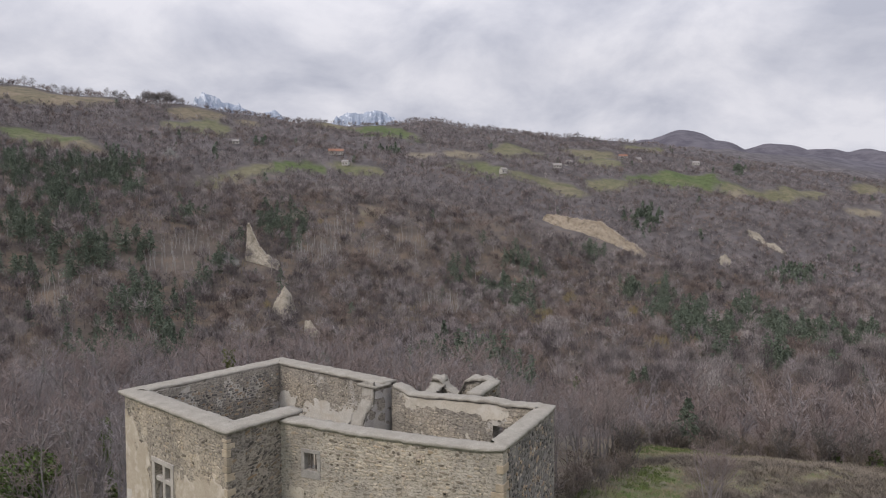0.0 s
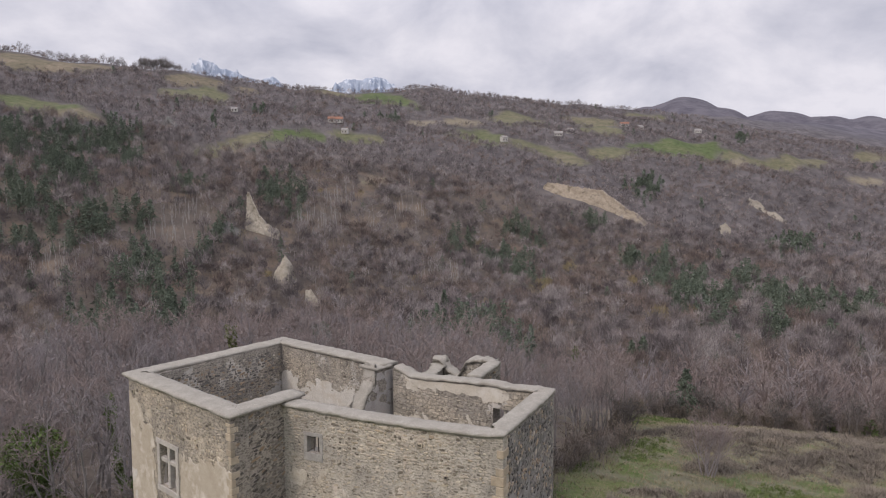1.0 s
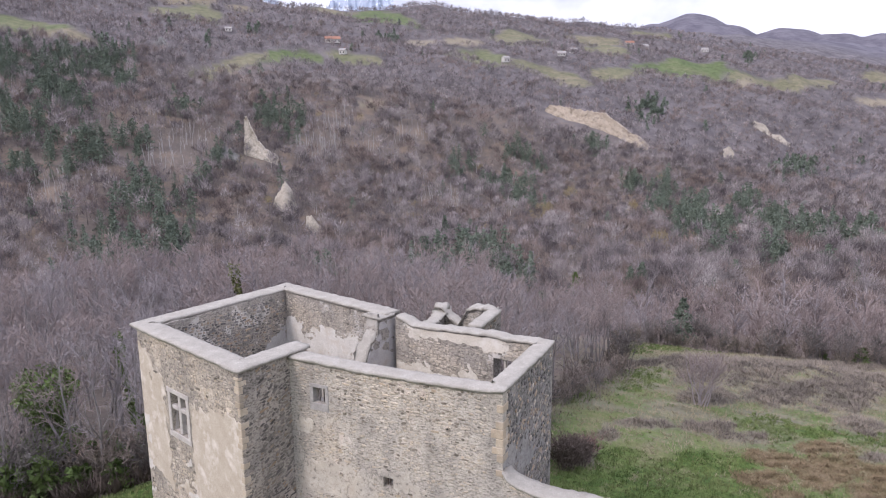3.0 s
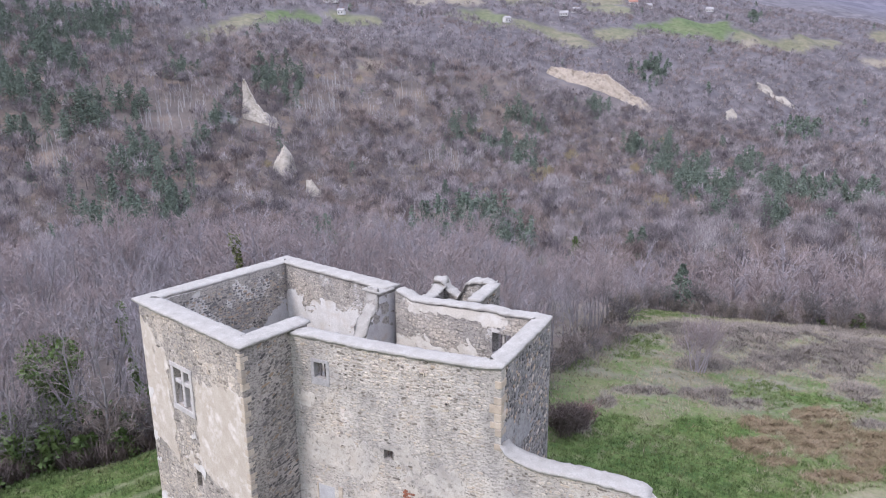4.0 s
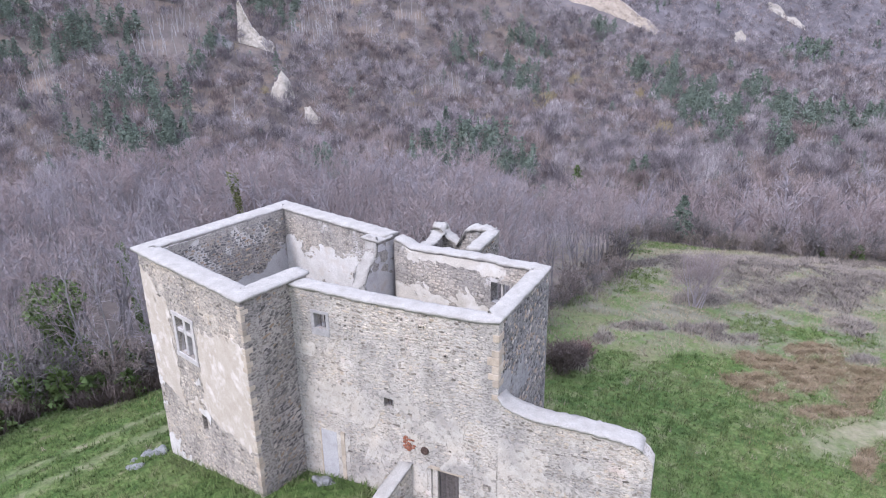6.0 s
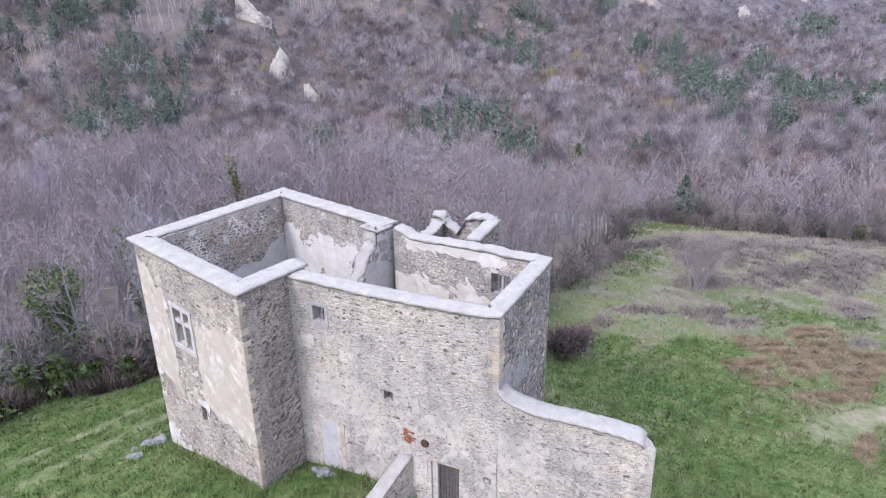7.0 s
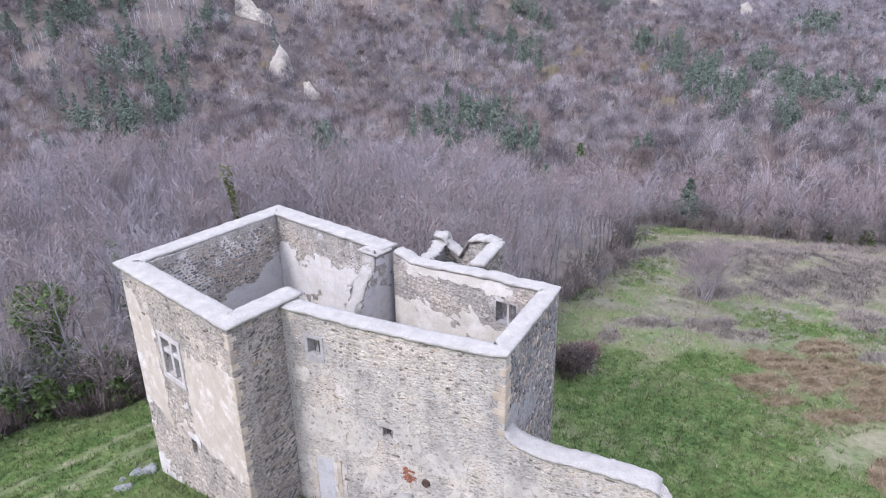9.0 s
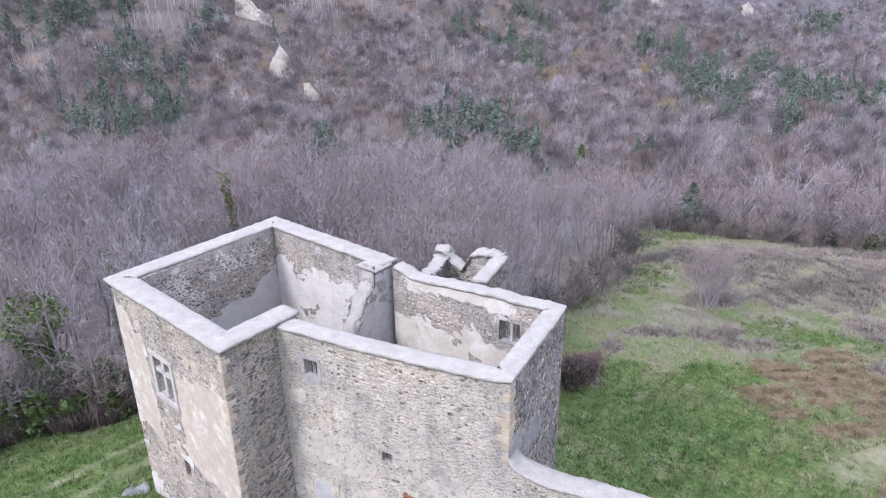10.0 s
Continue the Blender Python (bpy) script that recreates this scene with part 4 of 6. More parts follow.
    return ((wv, wt), (fv, ft)) if split else (np.concatenate([wv, fv]), np.concatenate([wt, ft + len(wv)]))


def conifer(seed, h, tiers, boughs, tufts, size, wide=0.24, ragged=0.3, dome=False):
    """A pine or fir: tapering trunk and tiers of drooping needle tufts with gaps between."""
    r = np.random.RandomState(seed)
    wood, fine = Sprigs(), Sprigs()
    wood.tube(np.array([0, 0, -0.4]), np.array([0, 0, h * 0.95]), h * 0.018, h * 0.004, 5)
    for k in range(tiers):
        f = (k + 0.5) / tiers
        z = h * (0.3 + 0.66 * f if dome else 0.12 + 0.86 * f)
        reach = h * wide * (math.sqrt(max(0.05, 1.03 - (1.3 * f - 0.25) ** 2)) * (0.75 + 0.25 * r.rand()) if dome else (1.02 - f) ** 0.8) + 0.12
        for b in range(boughs):
            az = r.uniform(0, 6.28)
            ln = reach * r.uniform(1 - ragged, 1 + ragged)
            tip = np.array([math.cos(az) * ln, math.sin(az) * ln, z - ln * 0.22 + r.uniform(-0.3, 0.3)])
            a = np.array([0, 0, z + 0.1 * ln])
            for _ in range(tufts):
                g = r.uniform(0.25, 1.0)
                fine.leaf(a + (tip - a) * g + r.uniform(-0.25, 0.25, 3) * size, size * r.uniform(0.7, 1.3), r)
    return wood.arrays(), fine.arrays()


def baked(templates, x, y, z, scale, turn, pick):
    """One joined mesh of many placed templates."""
    V, T, base = [], [], 0
    for k, (v, t) in enumerate(templates):
        sel = np.where(pick == k)[0]
        if not len(sel):
            continue
        c, s = np.cos(turn[sel]), np.sin(turn[sel])
        sc = scale[sel]
        px = (v[None, :, 0] * c[:, None] - v[None, :, 1] * s[:, None]) * sc[:, None] + x[sel][:, None]
        py = (v[None, :, 0] * s[:, None] + v[None, :, 1] * c[:, None]) * sc[:, None] + y[sel][:, None]
        pz = v[None, :, 2] * sc[:, None] + z[sel][:, None]
        V.append(np.stack([px, py, pz], -1).reshape(-1, 3))
        T.append((t[None] + (np.arange(len(sel)) * len(v))[:, None, None] + base).reshape(-1, 3))
        base += len(sel) * len(v)
    return np.concatenate(V), np.concatenate(T)


# cliffs keep their ground free of trees: middle and radius
CLEAR = ((-104, 388, 8), (-81, 342, 5.5), (92, 588, 10), (106, 572, 12), (120, 560, 12), (134, 549, 12), (148, 540, 10), (86, 576, 9), (100, 560, 10), (114, 548, 10), (128, 537, 10), (234, 570, 6), (308, 650, 14), (229, 418, 12), (262, 410, 10), (-64, 330, 7), (-226, 570, 9))
HOUSES_AT = ((-104.7, 682.3, 14), (-91, 651, 8), (64.6, 741, 9), (133, 798, 9), (159, 878, 9), (264, 1014, 10), (389, 1065, 10), (-203, 681, 8))


def free(x, y):
    ok = np.ones(len(x), bool)
    for cx, cy, r in CLEAR + HOUSES_AT:
        ok &= (x - cx) ** 2 + (y - cy) ** 2 > r * r
    return ok


def scatter(seed, near, far, per, wide=0.74):
    """Places inside the valley's fan between two distances, one for each per square metres, in the woods only."""
    r = np.random.RandomState(seed)
    n = int(wide * (far ** 2 - near ** 2) / per)
    y = np.sqrt(r.uniform(near ** 2, far ** 2, n))
    x = r.uniform(-wide, wide, n) * y
    ok = (meadow(x, y) < -1.5) & ((pasture(x, y) < 0.15) | (y < 300)) & ((bare(x, y) < 0.2) | (y < 300)) & free(x, y)
    return x[ok], y[ok], r


def forest(name, label, templates, material, x, y, r, low, high, sink=0.0):
    """Many trees of a few shapes as one wood."""
    n = len(x)
    if not n:
        return None
    tall = 1 + 0.5 * np.clip((x - 30) / 15, 0, 1) * (y < 165)
    me = mesh_of(name, *baked(templates, x, y, ground_z(x, y) - sink, r.uniform(low, high, n) * tall, r.uniform(0, 6.28, n), r.randint(0, len(templates), n)), material)
    return tagged(new(name, me), label, "trees", kind="stuff")


def evergreen_here(x, y):
    """Where the pines gather on the slope."""
    return np.maximum(0.5 * swell(x, y, 95, 21) + 0.35 * swell(x, y, 30, 22), 1.3 + within(x, y, PINES_WEST + PINES_MID + PINES_LOW + PINES_EAST, 0.5))


def hazy_tree(seed, h, slivers, length, width, spread=0.30, low=0.25):
    """A leafless tree seen from afar: a stem and a domed crown of upswept sprays with gaps between."""
    r = np.random.RandomState(seed)
    out = Sprigs()
    lean = np.array([r.uniform(-0.06, 0.06) * h, r.uniform(-0.06, 0.06) * h, h * 0.85])
    out.blade(np.array([0, 0, -0.3]), lean, h * 0.035, r)
    out.blade(np.array([0, 0, -0.3]), lean, h * 0.035, r)
    lobes = [np.array([r.uniform(-0.5, 0.5), r.uniform(-0.5, 0.5), r.uniform(-0.25, 0.25)]) for _ in range(4)]
    for k in range(slivers):
        w, e = r.uniform(0, 6.283), r.uniform(-0.25, 1.0)
        d = np.array([math.cos(w) * math.sqrt(max(0, 1 - e * e)), math.sin(w) * math.sqrt(max(0, 1 - e * e)), e])
        f = r.uniform(0.35, 1.0) ** 0.6
        c = np.array([d[0] * spread * h * f, d[1] * spread * h * f, h * (low + (1 - low) * 0.42) + d[2] * h * (1 - low) * 0.5 * f]) + lobes[k % 4] * spread * h * 0.7
        g = d * 0.65 + np.array([0, 0, 0.62]) + r.uniform(-0.5, 0.5, 3)
        g = g / np.linalg.norm(g) * length * r.uniform(0.6, 1.4)
        out.blade(c - g * 0.5, c + g * 0.5, width * r.uniform(0.6, 1.4), r)
    return out.arrays()


MID = [hazy_tree(100 + k, 9.0 + 0.8 * (k % 4), 165, 2.3, 0.115, 0.27 + 0.04 * (k % 3)) for k in range(8)]
HILL = [hazy_tree(130 + k, 8.5 + 0.8 * (k % 4), 92, 2.3, 0.21, 0.28 + 0.05 * (k % 3)) for k in range(8)]
BIRCH = [bare_tree(170 + k, 12, 6, 2, 3, 0.075, spread=0.2, trunk_sides=3) for k in range(5)]
NEARER = [bare_tree(110 + k, 10.5, 10, 4, 6, 0.065, spread=0.42, trunk_sides=3) for k in range(6)]
FAR = [hazy_tree(120 + k, 7.5 + 0.6 * (k % 3), 30, 2.1, 0.46, 0.36 + 0.05 * (k % 3), 0.08) for k in range(6)]
FARTHEST = [hazy_tree(180 + k, 7.5, 20, 2.3, 0.62, 0.44, 0.05) for k in range(6)]
PINE_MID = [conifer(140 + k, 9.0 + 0.8 * k, 10, 6, 7, 0.66, 0.27, 0.5, dome=k % 3 == 0) for k in range(6)]
PINE_FAR = [conifer(150 + k, 9.0, 5, 5, 3, 1.8, 0.30, 0.45) for k in range(3)]


def joined(pair):
    (wv, wt), (fv, ft) = pair
    return np.concatenate([wv, fv]), np.concatenate([wt, ft + len(wv)])


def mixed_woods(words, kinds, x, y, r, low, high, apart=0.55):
    """Bare woods in three tones by groups; the dark and pale ones imitate shaded and sunlit crowns."""
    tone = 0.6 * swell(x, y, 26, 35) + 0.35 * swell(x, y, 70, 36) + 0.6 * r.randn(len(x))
    for name, kind, ok, m in (("bare_woods", "grey", np.abs(tone) < apart, M_HAZE), ("alder_woods", "shade-toned", tone <= -apart, M_TWIGS_SHADED), ("ash_woods", "sunlit-toned", tone >= apart, M_TWIGS_SUNLIT)):
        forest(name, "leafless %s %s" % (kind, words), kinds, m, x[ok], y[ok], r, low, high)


def plant_woods():
    x, y, r = scatter(4, 92, 165, 16)
    warm = swell(x, y, 60, 31) + 0.6 * r.randn(len(x)) + 0.8 * (x > 30) > 0.25
    forest("bare_woods", "dense leafless grey woodland beyond the clearing", NEARER, M_BARK, x[~warm], y[~warm], r, 0.65, 1.15)
    forest("brown_woods", "leafless russet-brown woodland beyond the clearing", NEARER, M_BARK_WARM, x[warm], y[warm], r, 0.6, 1.1)
    x, y, r = scatter(1, 165, 300, 19)
    warm = swell(x, y, 60, 31) + 0.6 * r.randn(len(x)) > 0.25
    ever = evergreen_here(x, y) + 0.5 * r.randn(len(x)) > 1.45
    b, w = ~warm & ~ever, warm & ~ever
    mixed_woods("woodland filling the valley", MID, x[b], y[b], r, 0.65, 1.25)
    forest("brown_woods", "leafless russet-brown woodland and coppice", MID, M_HAZE_WARM, x[w], y[w], r, 0.55, 1.1)
    ex, ey = x[ever], y[ever]
    x, y, r = scatter(2, 300, 540, 20)
    warm = np.maximum(0.8 * swell(x, y, 60, 31), 1.3 * within(x, y, BROWN)) + 0.6 * r.randn(len(x)) > 0.35
    ever = evergreen_here(x, y) + 0.55 * r.randn(len(x)) > 1.62
    pale = ~ever & ((within(x, y, BIRCHES, 0.3) + 0.3 * r.randn(len(x)) > 0.1) | (r.rand(len(x)) < 0.012))
    gold = ~ever & ~pale & ((within(x, y, BUDDING, 0.2) > 0.05) | (r.rand(len(x)) < 0.004))
    b, w = ~warm & ~ever & ~pale & ~gold, warm & ~ever & ~pale & ~gold
    mixed_woods("woodland across the hillside", HILL, x[b], y[b], r, 0.6, 1.25)
    forest("brown_woods", "leafless brown woodland across the hillside", HILL, M_HAZE_WARM, x[w], y[w], r, 0.6, 1.1)
    forest("birch_trees", "scattered pale-stemmed bare birches", BIRCH, M_BARK_PALE, x[pale], y[pale], r, 0.7, 1.2)
    forest("budding_trees", "scattered yellow-budding bare trees", HILL, M_OCHRE, x[gold], y[gold], r, 0.6, 1.0)
    ex, ey = np.concatenate([ex, x[ever]]), np.concatenate([ey, y[ever]])
    forest("pine_woods", "dark green pines in loose groups", [joined(t) for t in PINE_MID], M_PINE, ex, ey, r, 0.65, 1.35)
    for seed, near, far, per, bare_kinds, words in ((3, 540, 790, 32, FAR, "distant"), (6, 790, 1250, 44, FARTHEST, "far-off")):
        x, y, r = scatter(seed, near, far, per)
        keep = swell(x, y, 120, 41) + 0.5 * r.randn(len(x)) > -1.6
        x, y = x[keep], y[keep]
        ever = evergreen_here(x, y) + 0.45 * r.randn(len(x)) > 1.45
        warm = ~ever & (np.maximum(swell(x, y, 90, 43), 1.4 * within(x, y, BROWN)) + 0.7 * r.randn(len(x)) > 0.7)
        mixed_woods(words + " woods below the ridge", bare_kinds, x[~ever & ~warm], y[~ever & ~warm], r, 0.5, 1.2, 0.95)
        forest("brown_woods", words + " leafless brown woods and scrub", bare_kinds, M_HAZE_WARM, x[warm], y[warm], r, 0.4, 1.1)
        forest("pine_woods", words + " dark conifers among bare woods", [joined(t) for t in PINE_FAR], M_PINE, x[ever], y[ever], r, 0.6, 1.1)
    r = np.random.RandomState(12)
    x, y = r.uniform(-520, 700, 90000), r.uniform(540, 1200, 90000)
    edge = pasture(x, y) + 0.1 * r.randn(len(x))
    ok = (edge > -0.05) & (edge < 0.22) & (swell(x, y, 60, 44) > -0.3) & free(x, y)
    forest("hedges", "dark leafless hedges round the pastures", FARTHEST, M_TRUNK, x[ok], y[ok], r, 0.3, 0.75)
    # big trees on the skyline, and a knot of them on the ridge's knoll
    along = np.concatenate([r.uniform(-491, -330, 60), r.uniform(-378, -332, 26)])
    up = np.interp(along, (-491, -455, -403, -352, -339), (801, 829, 860, 888, 893)) + r.uniform(-6, 6, len(along))
    forest("ridge_trees", "tall leafless trees standing on the skyline", MID, M_TRUNK, along, up, r, 0.6, 1.2)
    x, y = r.uniform(-378, -332, 24), r.uniform(870, 892, 24)
    forest("ridge_trees", "knot of tall bare trees on the ridge", MID, M_TRUNK, x, y, r, 1.3, 1.9)


plant_woods()


# single trees near the castle
def tree_thing(name, label, category, pair, materials, where, scale=1.0, group=""):
    ob = thing(name, label, category, where, group)
    for (v, t), n, m in zip(pair, ("trunk", "crown"), materials):
        p = new(n, mesh_of(n, v, t, m))
        p.parent = ob
    ob.scale = (scale, scale, scale)
    return ob


def plant_near():
    kinds = []
    for k in range(7):
        pair = bare_tree(200 + k, 12.0, 12, 6, 9, 0.034, stems=(1, 2, 1, 3, 1, 2, 1)[k], spread=0.40, split=True)
        warm = k % 2
        label = "tall leafless tree with brown twigs in dense woodland" if warm else "tall leafless grey-barked tree in dense woodland"
        kinds.append(tree_thing("bare_tree", label, "tree", pair, (M_TRUNK, M_BARK_WARM if warm else M_BARK), (0, 0, 0), group="woodland behind the castle"))
    r = np.random.RandomState(5)
    spots = []
    tries = 0
    while len(spots) < 296 and tries < 60000:
        tries += 1
        y = math.sqrt(r.uniform(40 ** 2, 96 ** 2))
        x = r.uniform(-0.74, 0.72) * y
        if meadow(x, y) < -2.0 and all((x - a) ** 2 + (y - b) ** 2 > 2.7 ** 2 for a, b in spots) and not (-17 < x < 9 and y < 51):
            spots.append((x, y))
    for n, (x, y) in enumerate(spots):
        s = r.uniform(0.7, 1.12)
        if y < 60 and x < -8:
            s *= 0.82
        elif x > 8:
            s *= 0.72
        m = pose(x, y, float(ground_z(x, y)), 0, 0, r.uniform(0, 360))
        if n < len(kinds):
            ob = kinds[n]
            ob.matrix_basis = m @ Matrix.Diagonal((s, s, s, 1))
        else:
            ob = copy_thing(kinds[n % len(kinds)], m)
            ob.scale = (s, s, s)


plant_near()

# ---- cliffs and outcrops of the far slope ----
def outcrop(name, label, x, y, wide, crest, foot, facing, thick, seed, material=None, cols=26, rows=18):
    """A rock face: crest heights along its width over the ground, a broken leaning front, sunk into the slope."""
    r = np.random.RandomState(seed)
    u = np.linspace(0, 1, cols)
    top = np.interp(u, [c[0] for c in crest], [c[1] for c in crest]) + 0.025 * max(c[1] for c in crest) * r.randn(cols)
    a = radians(facing)
    ux, uy = math.cos(a), math.sin(a)
    fx, fy = uy, -ux
    base = ground_z(x + (u - 0.5) * wide * ux, y + (u - 0.5) * wide * uy) + foot
    U, W = np.meshgrid(u, np.linspace(0, 1, rows))
    tall = max(c[1] for c in crest)
    ridge = np.array([[2.2 * noise.noise((p * wide / 7, q * tall / 11, seed * 7.3)) + 1.3 * noise.noise((p * wide / 2.6, q * tall / 3.4, seed * 3.1)) + 0.7 * noise.noise((p * wide / 1.2, q * tall / 1.3, seed)) for p in u] for q in np.linspace(0, 1, rows)])
    lean = thick * (1 - W) ** 1.2 + ridge * min(0.8, thick * 0.15)
    H = top[None] * W
    F = np.stack([x + (U - 0.5) * wide * ux + lean * fx, y + (U - 0.5) * wide * uy + lean * fy, base[None] + H], -1)
    Bk = np.stack([x + (u - 0.5) * wide * ux - thick * 1.6 * fx, y + (u - 0.5) * wide * uy - thick * 1.6 * fy, base + top * 0.75], -1)
    v = np.concatenate([F.reshape(-1, 3), Bk, Bk - np.array([0, 0, 30])])
    i = np.arange(rows * cols).reshape(rows, cols)
    q = list(np.stack([i[:-1, :-1], i[:-1, 1:], i[1:, 1:], i[1:, :-1]], -1).reshape(-1, 4))
    b0, b1 = rows * cols, rows * cols + cols
    for k in range(cols - 1):
        q.append((i[-1, k], i[-1, k + 1], b0 + k + 1, b0 + k))
        q.append((b0 + k, b0 + k + 1, b1 + k + 1, b1 + k))
    return tagged(new(name, mesh_of(name, v, np.array(q), material or M_ROCK, True)), label, "cliff", kind="structure")


outcrop("cliff_1", "pale sandstone pinnacle rising from the wooded slope", -103, 394, 19, ((0, 19), (0.05, 22.5), (0.12, 21), (0.18, 16), (0.27, 15), (0.34, 10), (0.46, 9.5), (0.54, 6), (0.66, 7), (0.76, 3.5), (0.88, 5), (1, 2)), -1, -6, 3, 1, cols=44, rows=26)
outcrop("cliff_2", "leaning cream sandstone tooth among bare trees", -81, 347, 12, ((0, 5), (0.2, 11), (0.42, 15), (0.58, 19), (0.68, 16), (0.8, 9), (1, 4)), -4, -15, 4, 2)
outcrop("cliff_3", "long buff sandstone cliff above the woods", 123, 570, 90, ((0, 4), (0.04, 9), (0.2, 11.5), (0.4, 13), (0.6, 16), (0.75, 12), (0.82, 9), (0.9, 10), (1, 4)), -3, -37, 7, 3, M_ROCK_BUFF, cols=90, rows=26)
outcrop("cliff_4", "small pale rock scar on the slope", -63, 333, 9, ((0, 8), (0.3, 9), (0.6, 5), (1, 2)), -2, 0, 3, 4)
outcrop("cliff_5", "white boulder face on the hillside", 234, 572, 9, ((0, 7), (0.5, 12), (1, 8)), -2, -10, 3, 5)
outcrop("cliff_6", "broken pale rocks on the hillside", 306, 652, 34, ((0, 6), (0.3, 8), (0.5, 3), (0.7, 7), (1, 3)), -1, -14, 3, 6)
outcrop("cliff_7", "grey rock slabs above the pines", 229, 425, 24, ((0, 3), (0.3, 8), (0.5, 3), (0.8, 6), (1, 2)), -1, -20, 3, 7, M_BOULDER)
outcrop("cliff_8", "grey rock slabs above the pines", 262, 418, 20, ((0, 2), (0.5, 8), (1, 3)), -1, -20, 3, 8, M_BOULDER)
outcrop("cliff_9", "pale scree scar below the pastures", -226, 574, 15, ((0, 2), (0.5, 8), (1, 2)), -1, 5, 3, 9, M_BOULDER)
outcrop("cliff_10", "low grey rock rib beside the pinnacle", -122, 388, 16, ((0, 3), (0.5, 8), (1, 4)), -2, -5, 3, 10, M_BOULDER)


# ---- houses on the far slope ----
def house(x, y, wide, deep, high, turn, label, roof_mat, wall_mat, windows=3):
    ob = thing("house", label, "house", (x, y, float(ground_z(x, y)) - 0.4), group="houses on the hillside")
    ob.rotation_euler = (0, 0, radians(turn))

    def box(bm, x0, x1, y0, y1, z0, z1):
        vs = [bm.verts.new((a, b, c)) for a in (x0, x1) for b in (y0, y1) for c in (z0, z1)]
        for q in ((0, 1, 3, 2), (4, 6, 7, 5), (0, 4, 5, 1), (2, 3, 7, 6), (0, 2, 6, 4), (1, 5, 7, 3)):
            bm.faces.new([vs[i] for i in q])

    bm = bmesh.new()
    w, d, rise = wide / 2, deep / 2, deep * 0.32
    pts = [(-d, 0), (d, 0), (d, high), (0, high + rise), (-d, high)]
    ra, rb_ = [bm.verts.new((-w, p, q)) for p, q in pts], [bm.verts.new((w, p, q)) for p, q in pts]
    bm.faces.new(ra)
    bm.faces.new(rb_[::-1])
    for i in range(5):
        bm.faces.new([ra[i], ra[(i + 1) % 5], rb_[(i + 1) % 5], rb_[i]])
    part("wall", bm, wall_mat, ob)
    for side in (-1, 1):
        bm = bmesh.new()
        e, o = side * (d + 0.5), 0.35
        eave, crest = high - 0.5 * rise / d, high + rise
        q = [(-w - o, 0, crest + 0.05), (w + o, 0, crest + 0.05), (w + o, e, eave + 0.05), (-w - o, e, eave + 0.05)]
        lo = [bm.verts.new(p) for p in q]
        hi = [bm.verts.new((p[0], p[1], p[2] + 0.25)) for p in q]
        bm.faces.new(lo)
        bm.faces.new(hi[::-1])
        for i in range(4):
            bm.faces.new([lo[i], lo[(i + 1) % 4], hi[(i + 1) % 4], hi[i]])
        part("roof", bm, roof_mat, ob)
    bm = bmesh.new()
    box(bm, w * 0.4, w * 0.4 + 0.7, 0.1, 0.8, high + rise * 0.6, high + rise + 1.0)
    part("chimney", bm, M_BRICK, ob)
    for k in range(windows):
        bm = bmesh.new()
        c = -w + wide * (k + 0.5) / windows
        box(bm, c - 0.5, c + 0.5, -d - 0.06, -d + 0.1, high * 0.35, high * 0.35 + 1.3)
        part("window", bm, M_DARK, ob)


M_TILE_PALE = surface("grey_roof", ((0.3, (0.28, 0.265, 0.25)), (0.7, (0.38, 0.36, 0.34))), 3.0, 0.5, bump=0)
house(-105, 682, 14, 7.5, 3.6, 12, "long farmhouse with red tile roof on the hillside", M_ROOF, M_HOUSE, 5)
house(-91, 650, 6, 5, 3.6, -15, "small pale stone hut below a farmhouse", M_TILE_PALE, M_HOUSE, 2)
house(65, 741, 6.5, 6, 4.6, 25, "small white house on a green pasture", M_TILE_PALE, M_HOUSE, 2)
house(133, 800, 9, 7, 3.4, -10, "low grey-roofed farmhouse among bare trees", M_TILE_PALE, M_HOUSE, 3)
house(160, 878, 8, 7, 4.5, 15, "pale gabled house by the pastures", M_TILE_PALE, M_HOUSE, 2)
house(264, 1014, 12, 8, 5.0, 0, "distant house beside dark conifers", M_ROOF, M_HOUSE, 3)
house(285, 1010, 9, 7, 4.5, 20, "distant house beside dark conifers", M_TILE_PALE, M_HOUSE, 2)
house(389, 1063, 10, 8, 4.0, -12, "distant white house below the hills", M_TILE_PALE, M_HOUSE, 3)
house(-203, 681, 6, 5, 2.8, 10, "small white house below the ridge", M_TILE_PALE, M_HOUSE, 2)


# ---- single trees and shrubs near the castle ----
def ground_at(x, y, sink=0.0):
    return (x, y, float(ground_z(x, y)) - sink)


def ivy_on(ob, path, radius, count, seed, size=0.28, leaf=None):
    """Ivy leaves round a stem given as a few points in the thing's own space."""
    r = np.random.RandomState(seed)
    leaves = Sprigs()
    pts = [np.array(p, float) for p in path]
    for _ in range(count):
        f = r.uniform(0, len(pts) - 1.001)
        i = int(f)
        c = pts[i] + (pts[i + 1] - pts[i]) * (f - i)
        rad = radius * (0.55 + 0.6 * math.sin(3.1 * f + seed) ** 2) * r.uniform(0.2, 1.0) ** 0.6
        a = r.uniform(0, 6.28)
        leaves.leaf(c + np.array([math.cos(a) * rad, math.sin(a) * rad, r.uniform(-0.3, 0.3)]), size * r.uniform(0.7, 1.4), r)
    p = new("ivy", mesh_of("ivy", *leaves.arrays(), leaf or M_IVY))
    p.parent = ob
    tagged(p, "glossy green ivy")


